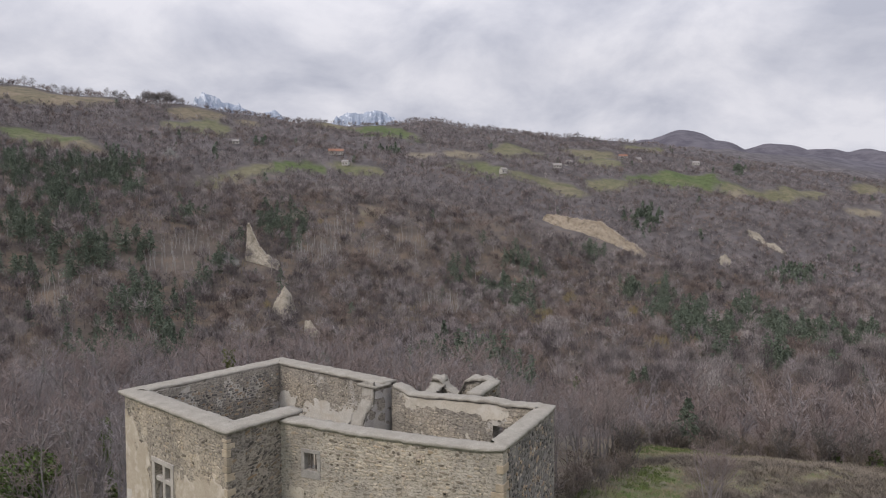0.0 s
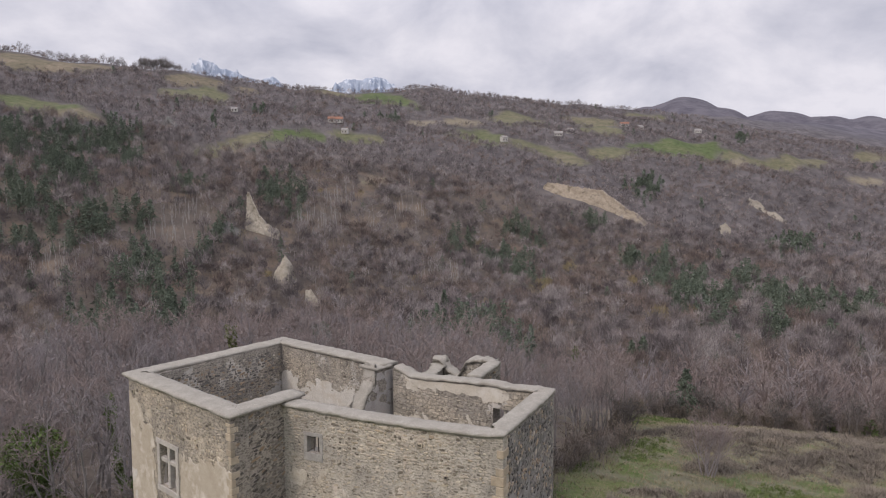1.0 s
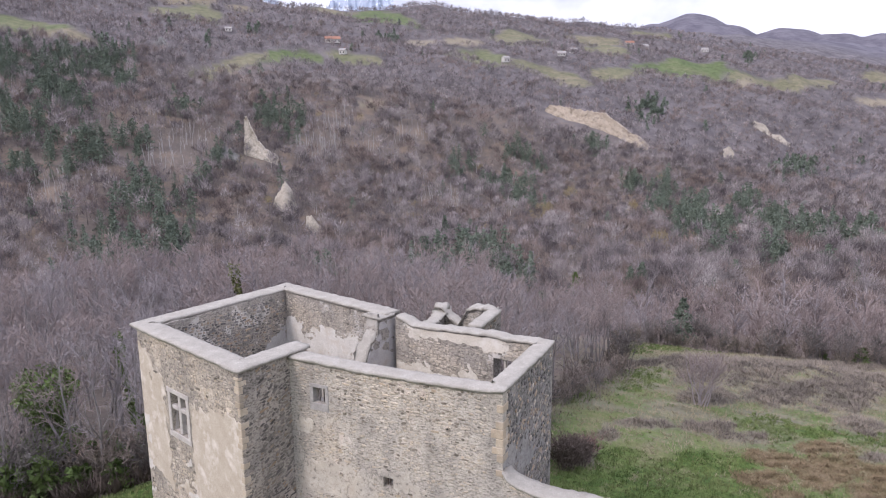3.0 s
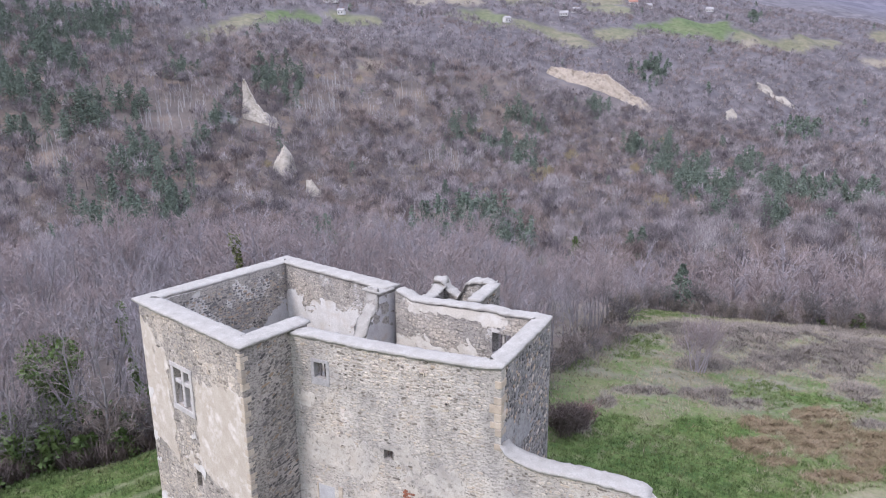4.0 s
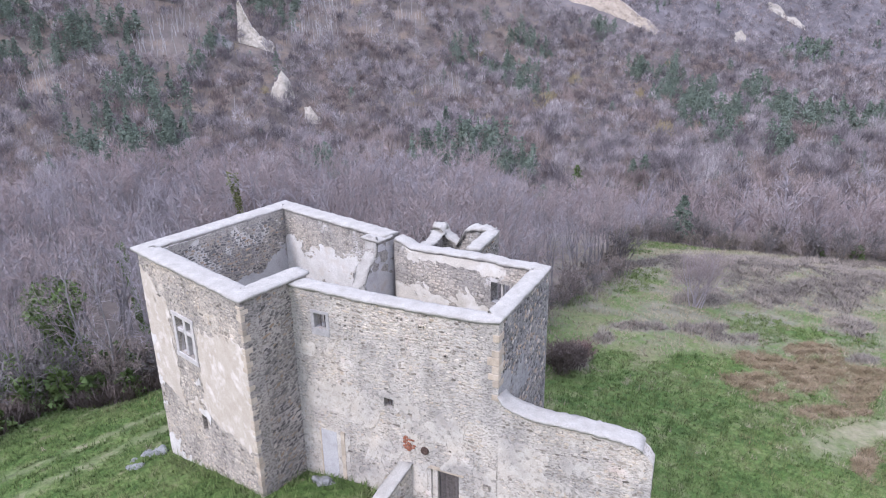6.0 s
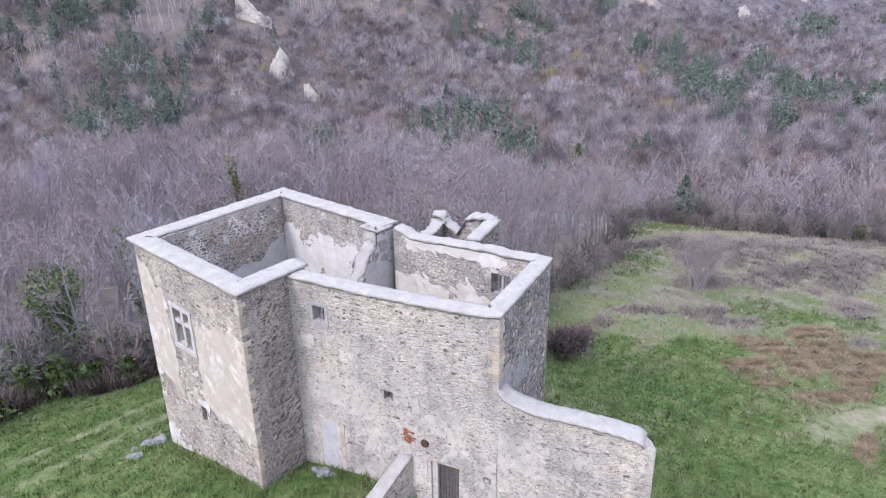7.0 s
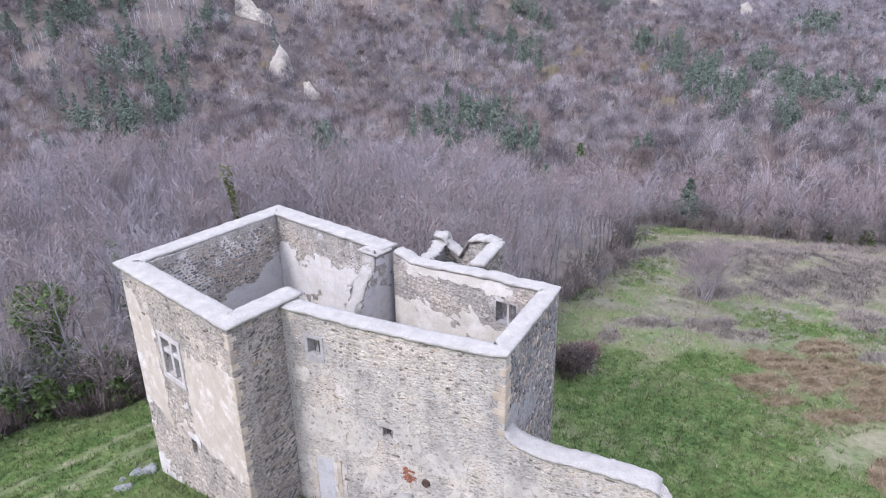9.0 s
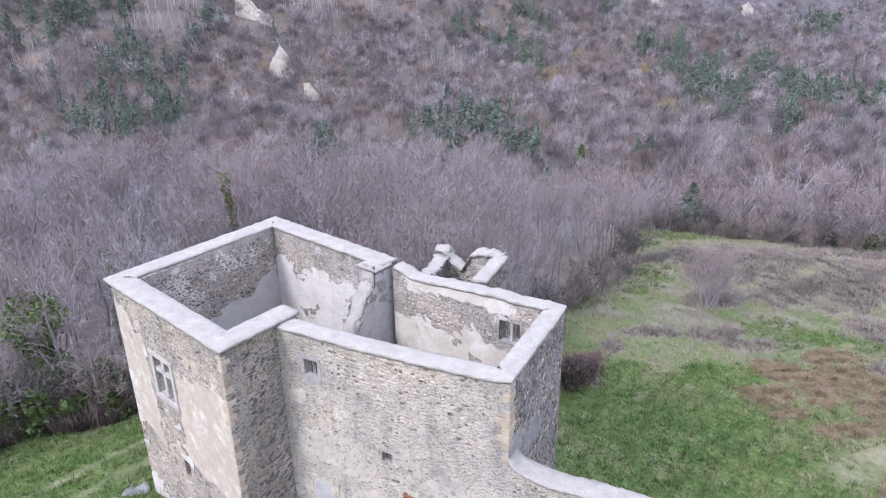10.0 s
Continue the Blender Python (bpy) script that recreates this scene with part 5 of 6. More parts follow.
def ivied(x, y, h, seed, label, radius, reach, count, scale=1.0, lean=(0, 0), leaf=None):
    pair = bare_tree(seed, h, 12, 6, 7, 0.045, spread=0.36, split=True)
    ob = tree_thing("ivy_clad_tree", label, "tree", pair, (M_BARK, M_BARK), ground_at(x, y), scale)
    ivy_on(ob, [(0, 0, 0.5), (lean[0] * 0.4, lean[1] * 0.4, h * reach * 0.4), (lean[0], lean[1], h * reach)], radius, count, seed, leaf=leaf)
    return ob


ivied(-27.9, 45.2, 10.5, 301, "bare tree smothered in dark green ivy", 1.9, 0.74, 4200)
ivied(-30.5, 43.0, 6.5, 302, "low ivy-covered stump at the lawn's edge", 1.6, 0.5, 1500)
ivied(-17.6, 61, 15.5, 303, "tall bare tree with ivy climbing its stem", 0.5, 0.85, 1500, lean=(-1.6, 0.2), leaf=M_IVY_OLIVE)
ivied(-26.5, 55, 12.5, 304, "slender tree wrapped in ivy", 0.4, 0.7, 650, lean=(-0.8, 0))
ivied(-0.5, 55, 9.5, 305, "bare tree with ivy on its trunk behind the ruin", 0.6, 0.85, 1200, leaf=M_IVY_OLIVE)
ivied(-21.0, 46.5, 6.0, 306, "ivy-grown shrub at the wood's edge", 1.4, 0.6, 1200)


M_BRAMBLE_EDGE = surface("brown_bramble_canes", ((0.3, (0.18, 0.15, 0.13)), (0.7, (0.31, 0.26, 0.225))), 1.2, 0.2, bump=0)
M_RED_CANES = surface("red_bramble_canes", ((0.3, (0.17, 0.11, 0.10)), (0.7, (0.30, 0.21, 0.185))), 1.2, 0.2, bump=0)
M_THICKET = surface("dark_bramble_canes", ((0.3, (0.09, 0.07, 0.06)), (0.7, (0.19, 0.15, 0.125))), 1.2, 0.2, bump=0)


def shrub(x, y, h, seed, label, mats, stems=6, twig=0.03, limbs=5, forks=4, twigs=6, spread=0.5, name="bare_shrub"):
    pair = bare_tree(seed, h, limbs, forks, twigs, twig, stems=stems, spread=spread, split=True)
    return tree_thing(name, label, "shrub", pair, mats, ground_at(x, y, 0.1))


shrub(27.2, 69.5, 6.2, 321, "lone leafless bush standing in the meadow", (M_BARK, M_BARK_WARM), 8, 0.03, 9, 5, 7, 0.6)
shrub(9.0, 48.4, 2.5, 322, "dense dark bush behind the castle wall", (M_THICKET, M_THICKET), 26, 0.05, 6, 6, 7, 0.7)
shrub(10.2, 49.6, 2.0, 324, "dense dark bush behind the castle wall", (M_THICKET, M_THICKET), 20, 0.05, 6, 5, 7, 0.7)
shrub(11.4, 52.2, 1.8, 323, "reddish bramble bush in rough grass", (M_RED_CANES, M_RED_CANES), 20, 0.045, 5, 5, 6, 0.7)


def plant_hedges():
    """The thicket along the lawn and the wood's edge round the clearing."""
    r = np.random.RandomState(9)
    kinds = []
    for k, (h, mats, label) in enumerate(((3.2, (M_STEM_DARK, M_BRAMBLE_EDGE), "tangled leafless thicket shrub"), (2.4, (M_STEM_DARK, M_BRAMBLE), "brown bramble thicket at the wood's edge"), (4.2, (M_STEM_DARK, M_STEM_DARK), "grey twiggy shrub at the wood's edge"))):
        kinds.append(tree_thing("thicket_shrub", label, "shrub", bare_tree(340 + k, h, 5, 5, 6, 0.05, stems=7, spread=0.6, split=True), (mats[0], mats[1]), (0, 0, -60), group="thicket round the clearing"))
    dark = conifer(350, 2.6, 6, 8, 9, 0.42, 0.55, 0.5)
    kinds.append(tree_thing("evergreen_shrub", "dark evergreen shrub in the thicket", "shrub", dark, (M_BARK, M_IVY), (0, 0, -60), group="thicket round the clearing"))
    used = set()
    n = 0
    for x in np.concatenate([np.arange(-34, -13, 0.8), np.arange(3, 88, 1.15)]):
        for lay in range(3 if x < 0 else 2):
            px = x + r.uniform(-0.7, 0.7) * (1 if x < 0 else 2.5)
            py = float(np.interp(px, EDGE_X, EDGE_Y)) + lay * 1.7 + (r.uniform(0.2, 1.4) if x < 0 else r.uniform(-2.8, 1.6) - (4 * r.rand() ** 2 if x > 35 else 0))
            k = int(r.choice([0, 1, 2, 3], p=[0.24, 0.20, 0.10, 0.46] if x < 0 else [0.4, 0.32, 0.26, 0.02]))
            s = r.uniform(0.7, 1.25) if x < 0 else r.uniform(0.35, 1.15) * (1.25 if x > 35 else 1)
            m = pose(px, py, float(ground_z(px, py)) - 0.1, 0, 0, r.uniform(0, 360))
            if k not in used:
                used.add(k)
                kinds[k].matrix_basis = m @ Matrix.Diagonal((s, s, s, 1))
            else:
                copy_thing(kinds[k], m).scale = (s, s, s)
            n += 1


plant_hedges()


def fir(x, y, h, seed, label, wide=0.24, mat=None, sink=0.0):
    return tree_thing("fir_tree" if wide < 0.3 else "pine_tree", label, "tree", conifer(seed, h, 16, 9, 10, h * 0.05, wide, 0.3), (M_BARK, mat or M_PINE), ground_at(x, y, sink))


fir(43.2, 121.0, 9.4, 361, "broad dark green fir at the meadow's end", 0.36)
fir(45, 232, 10, 363, "bright green conifer among bare trees", 0.34, M_IVY)
fir(65, 236, 11, 364, "dark pine standing in bare woodland", 0.36)
fir(70, 239, 12, 365, "dark pine standing in bare woodland", 0.34)
fir(93, 232, 8, 366, "dark pine standing in bare woodland", 0.36)
fir(0.2, 321, 14, 367, "tall dark conifer on the slope", 0.23)


# ---- grass, brambles and stones on the ground ----
def tufts(name, label, material, n, seed, area, size, want, lean=1.5, wide=0.10, grow=None):
    """Blades in threes over a stretch of ground; grow: how tall they stand from place to place."""
    r = np.random.RandomState(seed)
    x, y = r.uniform(area[0], area[1], n), r.uniform(area[2], area[3], n)
    ok = want(x, y)
    x, y = x[ok], y[ok]
    n = len(x)
    k = 3
    z = ground_z(x, y)
    tall = grow(x, y) if grow else np.ones(n)
    V = np.zeros((n, k, 3, 3), np.float32)
    for b in range(k):
        a, h = r.uniform(0, 6.28, n), r.uniform(*size, n) * tall
        dx, dy = np.cos(a), np.sin(a)
        w = r.uniform(*size, n) * wide
        base = np.stack([x + r.uniform(-0.12, 0.12, n), y + r.uniform(-0.12, 0.12, n), z - 0.02 + (tall - 1).clip(0) * r.uniform(0, 0.2, n)], -1)
        side = np.stack([-dy * w, dx * w, np.zeros(n)], -1)
        V[:, b, 0], V[:, b, 1] = base - side, base + side
        reach = h * lean * r.uniform(0.4, 1.3, n)
        V[:, b, 2] = base + np.stack([dx * reach, dy * reach, h], -1)
    T = np.arange(n * k * 3).reshape(-1, 3)
    return tagged(new(name, mesh_of(name, V.reshape(-1, 3), T, material)), label, "grass" if "grass" in name else "undergrowth", kind="stuff")


def castle_free(x, y):
    inside = np.ones(np.shape(x), bool)
    for q in (run_ab, run_ca, run_gc, run_bg):
        inside &= (x - q.p0[0]) * q.n[0] + (y - q.p0[1]) * q.n[1] > -0.1
    block2 = np.ones(np.shape(x), bool)
    for q in (run_de, run_ef, run_fg):
        block2 &= (x - q.p0[0]) * q.n[0] + (y - q.p0[1]) * q.n[1] > -0.1
    return ~(inside | (block2 & (x > -8)))


def is_lawn(x, y):
    return (meadow(x, y) > -0.5) & castle_free(x, y) & (track(x, y) < 0.35) & (rough_growth(x, y) < 0.45)


def in_view(x, y):
    return np.abs(x) < 0.70 * y + 4


def grass_here(x, y):
    """Lush sward everywhere near the castle, thinning to scraps among the dead growth farther off."""
    thick = rough_growth(x, y, LUSH_AND_SHADOW) * 0.8 + 0.5 * swell(x, y, 2.3, 67) + 0.35 * swell(x, y, 0.9, 69) + 0.9 * np.clip((54 - y) / 8, 0, 1) - 0.25 * np.clip((y - 54) / 10, 0, 1)
    return is_lawn(x, y) & in_view(x, y) & (thick > -0.15)


tufts("grass", "short green meadow grass in uneven tufts", M_GRASS, 300000, 71, (-36, 62, 22, 118), (0.10, 0.30), grass_here, 0.8, 0.12, lambda x, y: np.clip(0.9 + 0.5 * swell(x, y, 1.4, 70), 0.4, 1.6))
tufts("dry_grass", "bleached tufts of last year's grass", M_STRAW, 110000, 78, (-34, 72, 24, 116), (0.14, 0.40), lambda x, y: is_lawn(x, y) & in_view(x, y) & (0.6 * swell(x, y, 3.1, 81) + 0.5 * swell(x, y, 1.1, 82) - 0.5 * rough_growth(x, y, LUSH_AND_SHADOW) + 0.012 * (y - 46) > 0.42), 1.0, 0.08)
tufts("bracken_mats", "flattened russet bracken mats in the meadow", M_RUSSET, 70000, 76, (20, 48, 36, 62), (0.12, 0.34), lambda x, y: rough_growth(x, y, RUSSET) + 0.35 * np.random.RandomState(8).randn(len(x)) > 0.15, 1.3, 0.08, lambda x, y: np.clip(0.8 + 0.6 * swell(x, y, 1.5, 83), 0.4, 1.8))
tufts("bramble_patches", "dead grey-brown bramble mounds", M_BRAMBLE, 230000, 72, (6, 90, 46, 120), (0.18, 0.50), lambda x, y: (rough_growth(x, y, ROUGH) + 0.25 * np.random.RandomState(4).randn(len(x)) > 0.3) & (meadow(x, y) > -1), 1.1, 0.07, lambda x, y: np.clip(0.4 + 0.75 * rough_growth(x, y, ROUGH) + 0.45 * swell(x, y, 2.0, 84), 0.4, 2.6))
tufts("bramble_bank", "tangled dark bramble bank along the wood", M_THICKET, 26000, 74, (-38, -15, 24, 50), (0.5, 1.6), lambda x, y: (meadow(x, y) < 0.2) & (meadow(x, y) > -6), 0.8, 0.05)
tufts("bramble_bank", "tangled brown bramble bank beside the meadow", M_BRAMBLE_EDGE, 90000, 75, (0, 92, 48, 126), (0.3, 1.2), lambda x, y: (meadow(x, y) + 2.2 * np.random.RandomState(6).randn(len(x)) < 0.4) & (meadow(x, y) > -4) & (meadow(x, y) < 7), 0.9, 0.03)
tufts("weeds", "rough weeds along the castle walls", M_GRASS, 7000, 73, (-18, 6, 22, 36), (0.15, 0.45), lambda x, y: castle_free(x, y) & ~castle_free(x + 0.3, y + 0.5))


def boulder(x, y, size, seed, label, squash=0.5):
    r = np.random.RandomState(seed)
    bm = bmesh.new()
    bmesh.ops.create_icosphere(bm, subdivisions=3, radius=1)
    for v in bm.verts:
        k = 1 + 0.5 * noise.noise(v.co * 1.1 + Vector((seed * 3.1, 0, 0))) + 0.22 * noise.noise(v.co * 3.1 + Vector((seed * 1.7, 5, 0)))
        v.co = Vector((v.co.x * size * k, v.co.y * size * 0.75 * k, v.co.z * size * squash * k))
    ob = new("boulder", from_bm("boulder", bm, M_BOULDER))
    ob.location = ground_at(x, y, size * 0.12)
    ob.rotation_euler = (0, 0, r.uniform(0, 6))
    return tagged(ob, label, "boulder", "boulders by the castle")


boulder(-16.85, 33.1, 0.55, 1, "flat grey boulder in the grass", 0.32)
boulder(-16.2, 33.25, 0.5, 2, "blue-grey boulder at the tower's foot", 0.7)
boulder(-17.0, 31.8, 0.55, 3, "flat grey stone sunk in the grass", 0.28)
boulder(-6.0, 28.1, 0.6, 4, "pale boulder under the castle wall", 0.55)
boulder(-17.5, 32.6, 0.22, 5, "small grey stone in the grass", 0.5)

# ---- render coats, stones and fittings of the castle ----
M_COAT_OCHRE = surface("ochre_render", ((0.3, (0.44, 0.375, 0.29)), (0.7, (0.54, 0.475, 0.385))), 0.7, 0.04, stain=(0.58, 0.53, 0.46), stain_size=0.8, bump=0.5, bump_size=0.1)
M_COAT_LIME = surface("lime_render", ((0.3, (0.47, 0.425, 0.36)), (0.7, (0.62, 0.575, 0.50))), 0.6, 0.04, stain=(0.42, 0.375, 0.315), stain_size=0.45, bump=0.5, bump_size=0.1, pitted=0.2)
M_COAT_WHITE = surface("white_plaster", ((0.3, (0.54, 0.51, 0.455)), (0.7, (0.70, 0.672, 0.62))), 0.8, 0.06, stain=(0.47, 0.42, 0.35), stain_size=0.7, bump=0.4, bump_size=0.15)
M_COAT_PALE = surface("whitish_render", ((0.3, (0.52, 0.48, 0.425)), (0.7, (0.66, 0.625, 0.57))), 0.6, 0.04, stain=(0.44, 0.40, 0.345), stain_size=0.5, bump=0.5, bump_size=0.1)
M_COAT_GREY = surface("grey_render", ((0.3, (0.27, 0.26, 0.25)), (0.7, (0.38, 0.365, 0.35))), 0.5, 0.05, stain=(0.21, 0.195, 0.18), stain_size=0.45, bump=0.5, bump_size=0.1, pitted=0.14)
M_COAT_DAMP = surface("damp_plaster", ((0.3, (0.40, 0.385, 0.365)), (0.7, (0.56, 0.54, 0.515))), 0.9, 0.06, stain=(0.33, 0.315, 0.30), stain_size=0.9, bump=0.3, bump_size=0.15)
M_COAT_CREAM = surface("cream_plaster", ((0.3, (0.50, 0.455, 0.375)), (0.7, (0.64, 0.59, 0.50))), 0.9, 0.06, stain=(0.58, 0.55, 0.49), stain_size=0.8, bump=0.3, bump_size=0.15)


M_COAT_CROSS = surface("pale_grey_plaster", ((0.3, (0.40, 0.375, 0.355)), (0.7, (0.60, 0.575, 0.545))), 0.5, 0.05, stain=(0.40, 0.36, 0.32), stain_size=0.5, bump=0.3, bump_size=0.1)


def patchy(s, z, seed):
    return 0.6 * swell(s, z, 2.4, seed) + 0.38 * swell(s, z, 0.9, seed + 1) + 0.24 * swell(s, z, 0.34, seed + 2) + 0.1 * swell(s, z, 0.16, seed + 3)


def zone(v, a, b, soft=0.5):
    return np.clip((v - a) / soft, 0, 1) * np.clip((b - v) / soft, 0, 1)


def coat_ab(s, z):
    return patchy(s, z, 50) * 0.7 - 0.55 + 1.5 * zone(s, 4.7, 9.5) * zone(z, 3.0, 8.9, 0.9) + 0.9 * zone(s, -1, 2.5) * zone(z, 3.4, 10.2) - 1.2 * zone(z, 9.0, 12, 0.6) * zone(s, 1.0, 10) + 0.35 * zone(z, 3.2, 8) - 0.25 * zone(z, -3, 2.2) - 1.5 * zone(s, 2.55, 4.8, 0.15) * zone(z, 5.9, 8.8, 0.15)


def coat_ab_white(s, z):
    """Paler lime scraps down the tower's outer edge, under the cross-window and along its foot."""
    return patchy(s, z, 55) * 1.0 - 1.25 + 1.1 * zone(s, -1, 1.0, 0.5) * zone(z, -2, 9.5, 1.0) + 0.9 * zone(z, -2, 1.3, 0.8) + 0.9 * zone(s, 2.5, 4.9, 0.4) * zone(z, 4.6, 6.3, 0.5) + 0.9 * zone(s, 3.7, 5.2, 0.3) * zone(z, 1.9, 3.9, 0.3)


def coat_de(s, z):
    v = patchy(s, z, 60) * 0.85 - 0.62 + 0.25 * zone(z, -2, 4.5, 1.0) + 1.1 * zone(z, 4.2, 6.5) * zone(s, 0.1, 4.6) + 1.5 * zone(s, 0.15, 1.25, 0.3) * zone(z, 7.3, 8.3, 0.3) + 0.75 * zone(z, 4.0, 6.4) * zone(s, 5, 9.0) + 0.5 * zone(z, 0, 4) - 0.8 * zone(z, 8.4, 12) + 1.0 * zone(s, 4.3, 5.6, 0.3) * zone(z, 5.6, 6.6, 0.3)
    return v - 3.0 * zone(s, 1.0, 2.1, 0.05) * zone(z, 8.4, 9.9, 0.05) - 3 * zone(s, 6.8, 8.5, 0.05) * zone(z, -2, 3.1, 0.05)


def coat_ef(s, z):
    return patchy(s, z, 70) * 1.0 - 0.75 + 0.95 * zone(z, 5.5, 9.0, 1.0) * zone(s, -1, 4.2, 1.0)


def coat_ca(s, z):
    return patchy(s, z, 80) * 1.1 - 0.55 + 1.3 * zone(z, -5, 8.3, 1.2) + 0.8 * zone(s, -1, 3.2, 2.0) * zone(z, -5, 9.6, 1.0) - 1.2 * zone(z, 9.0, 12)


def coat_gc(s, z):
    return patchy(s, z, 84) * 1.25 - 0.2 + 1.0 * zone(z, -5, 9.6, 0.8) - 1.8 * zone(z, 9.5, 12, 0.5) - 0.8 * zone(s, -1, 2.0, 0.6) * zone(z, 8.6, 12)


def coat_fg(s, z):
    return patchy(s, z, 90) * 0.9 - 0.4 + 1.0 * zone(z, 10.2, 12, 0.3) * zone(s, 1.5, 8) + 0.9 * zone(z, -4, 9.0, 0.7) - 0.5 * zone(z, 9.2, 10.1, 0.3)


def coat_low(s, z):
    return patchy(s, z, 94) * 0.9 - 0.35 + 0.7 * zone(s, -0.5, 1.9) * zone(z, 2.0, 6.0)


def blocked(s, z, holes, pad=0.12):
    out = np.zeros(np.shape(s), bool)
    for a, b, c, d in holes:
        out |= (s > a - pad) & (s < b + pad) & (z > c - pad) & (z < d + pad)
    return out


def side_point(run, outer, s, z, h):
    """A place h metres proud of the wall's outer or inner face."""
    d = -h if outer else run.thick + h
    return run.at(s, z, d)


def coat(parent, run, outer, s_span, z_span, top, fn, material, label, holes=(), cell=0.1, proud=0.022):
    """The render that still clings to a wall: a thin sheet with a ragged outline (marched squares) and real edges."""
    S = np.arange(s_span[0], s_span[1] + cell, cell)
    Z = np.arange(z_span[0], z_span[1] + cell, cell)
    SS, ZZ = np.meshgrid(S, Z)
    val = fn(SS, ZZ)
    val = np.where(blocked(SS, ZZ, holes, 0.05), -0.6, val)
    tops = np.array([top(s) for s in S])
    val = np.minimum(val, (tops[None] - 0.03 - ZZ) * 3)
    val = np.minimum(val, np.minimum(SS - s_span[0] + 0.001, s_span[1] - SS + 0.001) * 3)
    bm = bmesh.new()
    cache = {}

    def corner(i, j):
        k = (i, j)
        if k not in cache:
            cache[k] = bm.verts.new(side_point(run, outer, S[j], Z[i], proud))
        return cache[k]

    def cut(i, j, i2, j2):
        k = (i, j, i2, j2) if (i, j) < (i2, j2) else (i2, j2, i, j)
        if k not in cache:
            a, b = val[i, j], val[i2, j2]
            t = a / (a - b)
            cache[k] = bm.verts.new(side_point(run, outer, S[j] + (S[j2] - S[j]) * t, Z[i] + (Z[i2] - Z[i]) * t, proud))
        return cache[k]

    for i in range(len(Z) - 1):
        for j in range(len(S) - 1):
            ring = ((i, j), (i, j + 1), (i + 1, j + 1), (i + 1, j))
            inside = [val[c] > 0 for c in ring]
            if not any(inside):
                continue
            poly, crossings = [], []
            for k in range(4):
                c, d = ring[k], ring[(k + 1) % 4]
                if inside[k]:
                    poly.append(corner(*c))
                if inside[k] != inside[(k + 1) % 4]:
                    w = cut(*c, *d)
                    poly.append(w)
                    crossings.append(w)
            if len(poly) >= 3:
                try:
                    bm.faces.new(poly)
                except ValueError:
                    pass
    rim = [e for e in bm.edges if len(e.link_faces) == 1]
    back = Vector((*run.n, 0)) * (proud + 0.01) * (1 if outer else -1)
    ext = bmesh.ops.extrude_edge_only(bm, edges=rim)
    for v in ext["geom"]:
        if isinstance(v, bmesh.types.BMVert):
            v.co += back
    # each patch of render is a piece of its own; crumbs are left out
    bm.verts.ensure_lookup_table()
    seen = set()
    for start in bm.verts:
        if start.index in seen or not start.link_faces:
            continue
        island, todo = [], [start]
        seen.add(start.index)
        while todo:
            v = todo.pop()
            island.append(v)
            for e in v.link_edges:
                w = e.other_vert(v)
                if w.index not in seen:
                    seen.add(w.index)
                    todo.append(w)
        faces = {f for v in island for f in v.link_faces}
        if len(faces) < 40:
            continue
        one, twin = bmesh.new(), {}
        for v in island:
            twin[v] = one.verts.new(v.co)
        for f in faces:
            one.faces.new([twin[v] for v in f.verts])
        part("render_coat", one, material, parent, label)
    bm.free()


def stone_rings(r, a, b, count=7, turn=None):
    w = np.linspace(0, 6.2832, count, endpoint=False) + r.uniform(0, 0.9)
    rad = r.uniform(0.70, 1.18, count)
    p = np.stack([np.sign(np.cos(w)) * np.abs(np.cos(w)) ** 0.75 * a * rad, np.sign(np.sin(w)) * np.abs(np.sin(w)) ** 0.75 * b * rad], 1)
    t = r.uniform(-0.22, 0.22) if turn is None else turn + r.uniform(-0.3, 0.3)
    return p @ np.array([[math.cos(t), math.sin(t)], [-math.sin(t), math.cos(t)]])


def stone_spots(run, s_span, z_span, top, fn, holes, size, seed, fill=0.9, smeared=0.0):
    """Courses of rubble stones where no render covers them."""
    r = np.random.RandomState(seed)
    out = []
    z = z_span[0]
    while z < z_span[1]:
        h = size[1] * r.uniform(0.65, 1.3)
        s = s_span[0] + r.uniform(0.05, 0.2)
        while s < s_span[1] - 0.08:
            w = size[0] * r.uniform(0.4, 1.0) * (1.0 if r.rand() < 0.72 else 2.0)
            if s + w > s_span[1] - 0.05:
                break
            k = r.uniform(0.6, 1.0) if r.rand() < 0.3 else 1.0
            out.append((s + w / 2, z + h / 2 + r.uniform(-0.03, 0.03) + 0.11 * float(swell(s, z, 2.2, seed + 5)), w / 2 * 0.95 * k, h / 2 * 0.96 * k))
            s += w + r.uniform(0.01, 0.045)
        z += h + r.uniform(0.005, 0.03)
    q = np.array(out)
    ok = fn(q[:, 0], q[:, 1]) < 0.08
    ok &= ~blocked(q[:, 0], q[:, 1], holes, 0.16)
    ok &= q[:, 1] + q[:, 3] < np.array([top(v) for v in q[:, 0]]) - 0.02
    ok &= r.rand(len(q)) < fill
    if smeared:
        # flush pointing hides the stones in places
        ok &= 0.6 * swell(q[:, 0], q[:, 1], 1.8, seed + 7) + 0.45 * swell(q[:, 0], q[:, 1], 0.6, seed + 8) + 0.3 * r.randn(len(q)) < 0.75 - smeared
    return q[ok], r


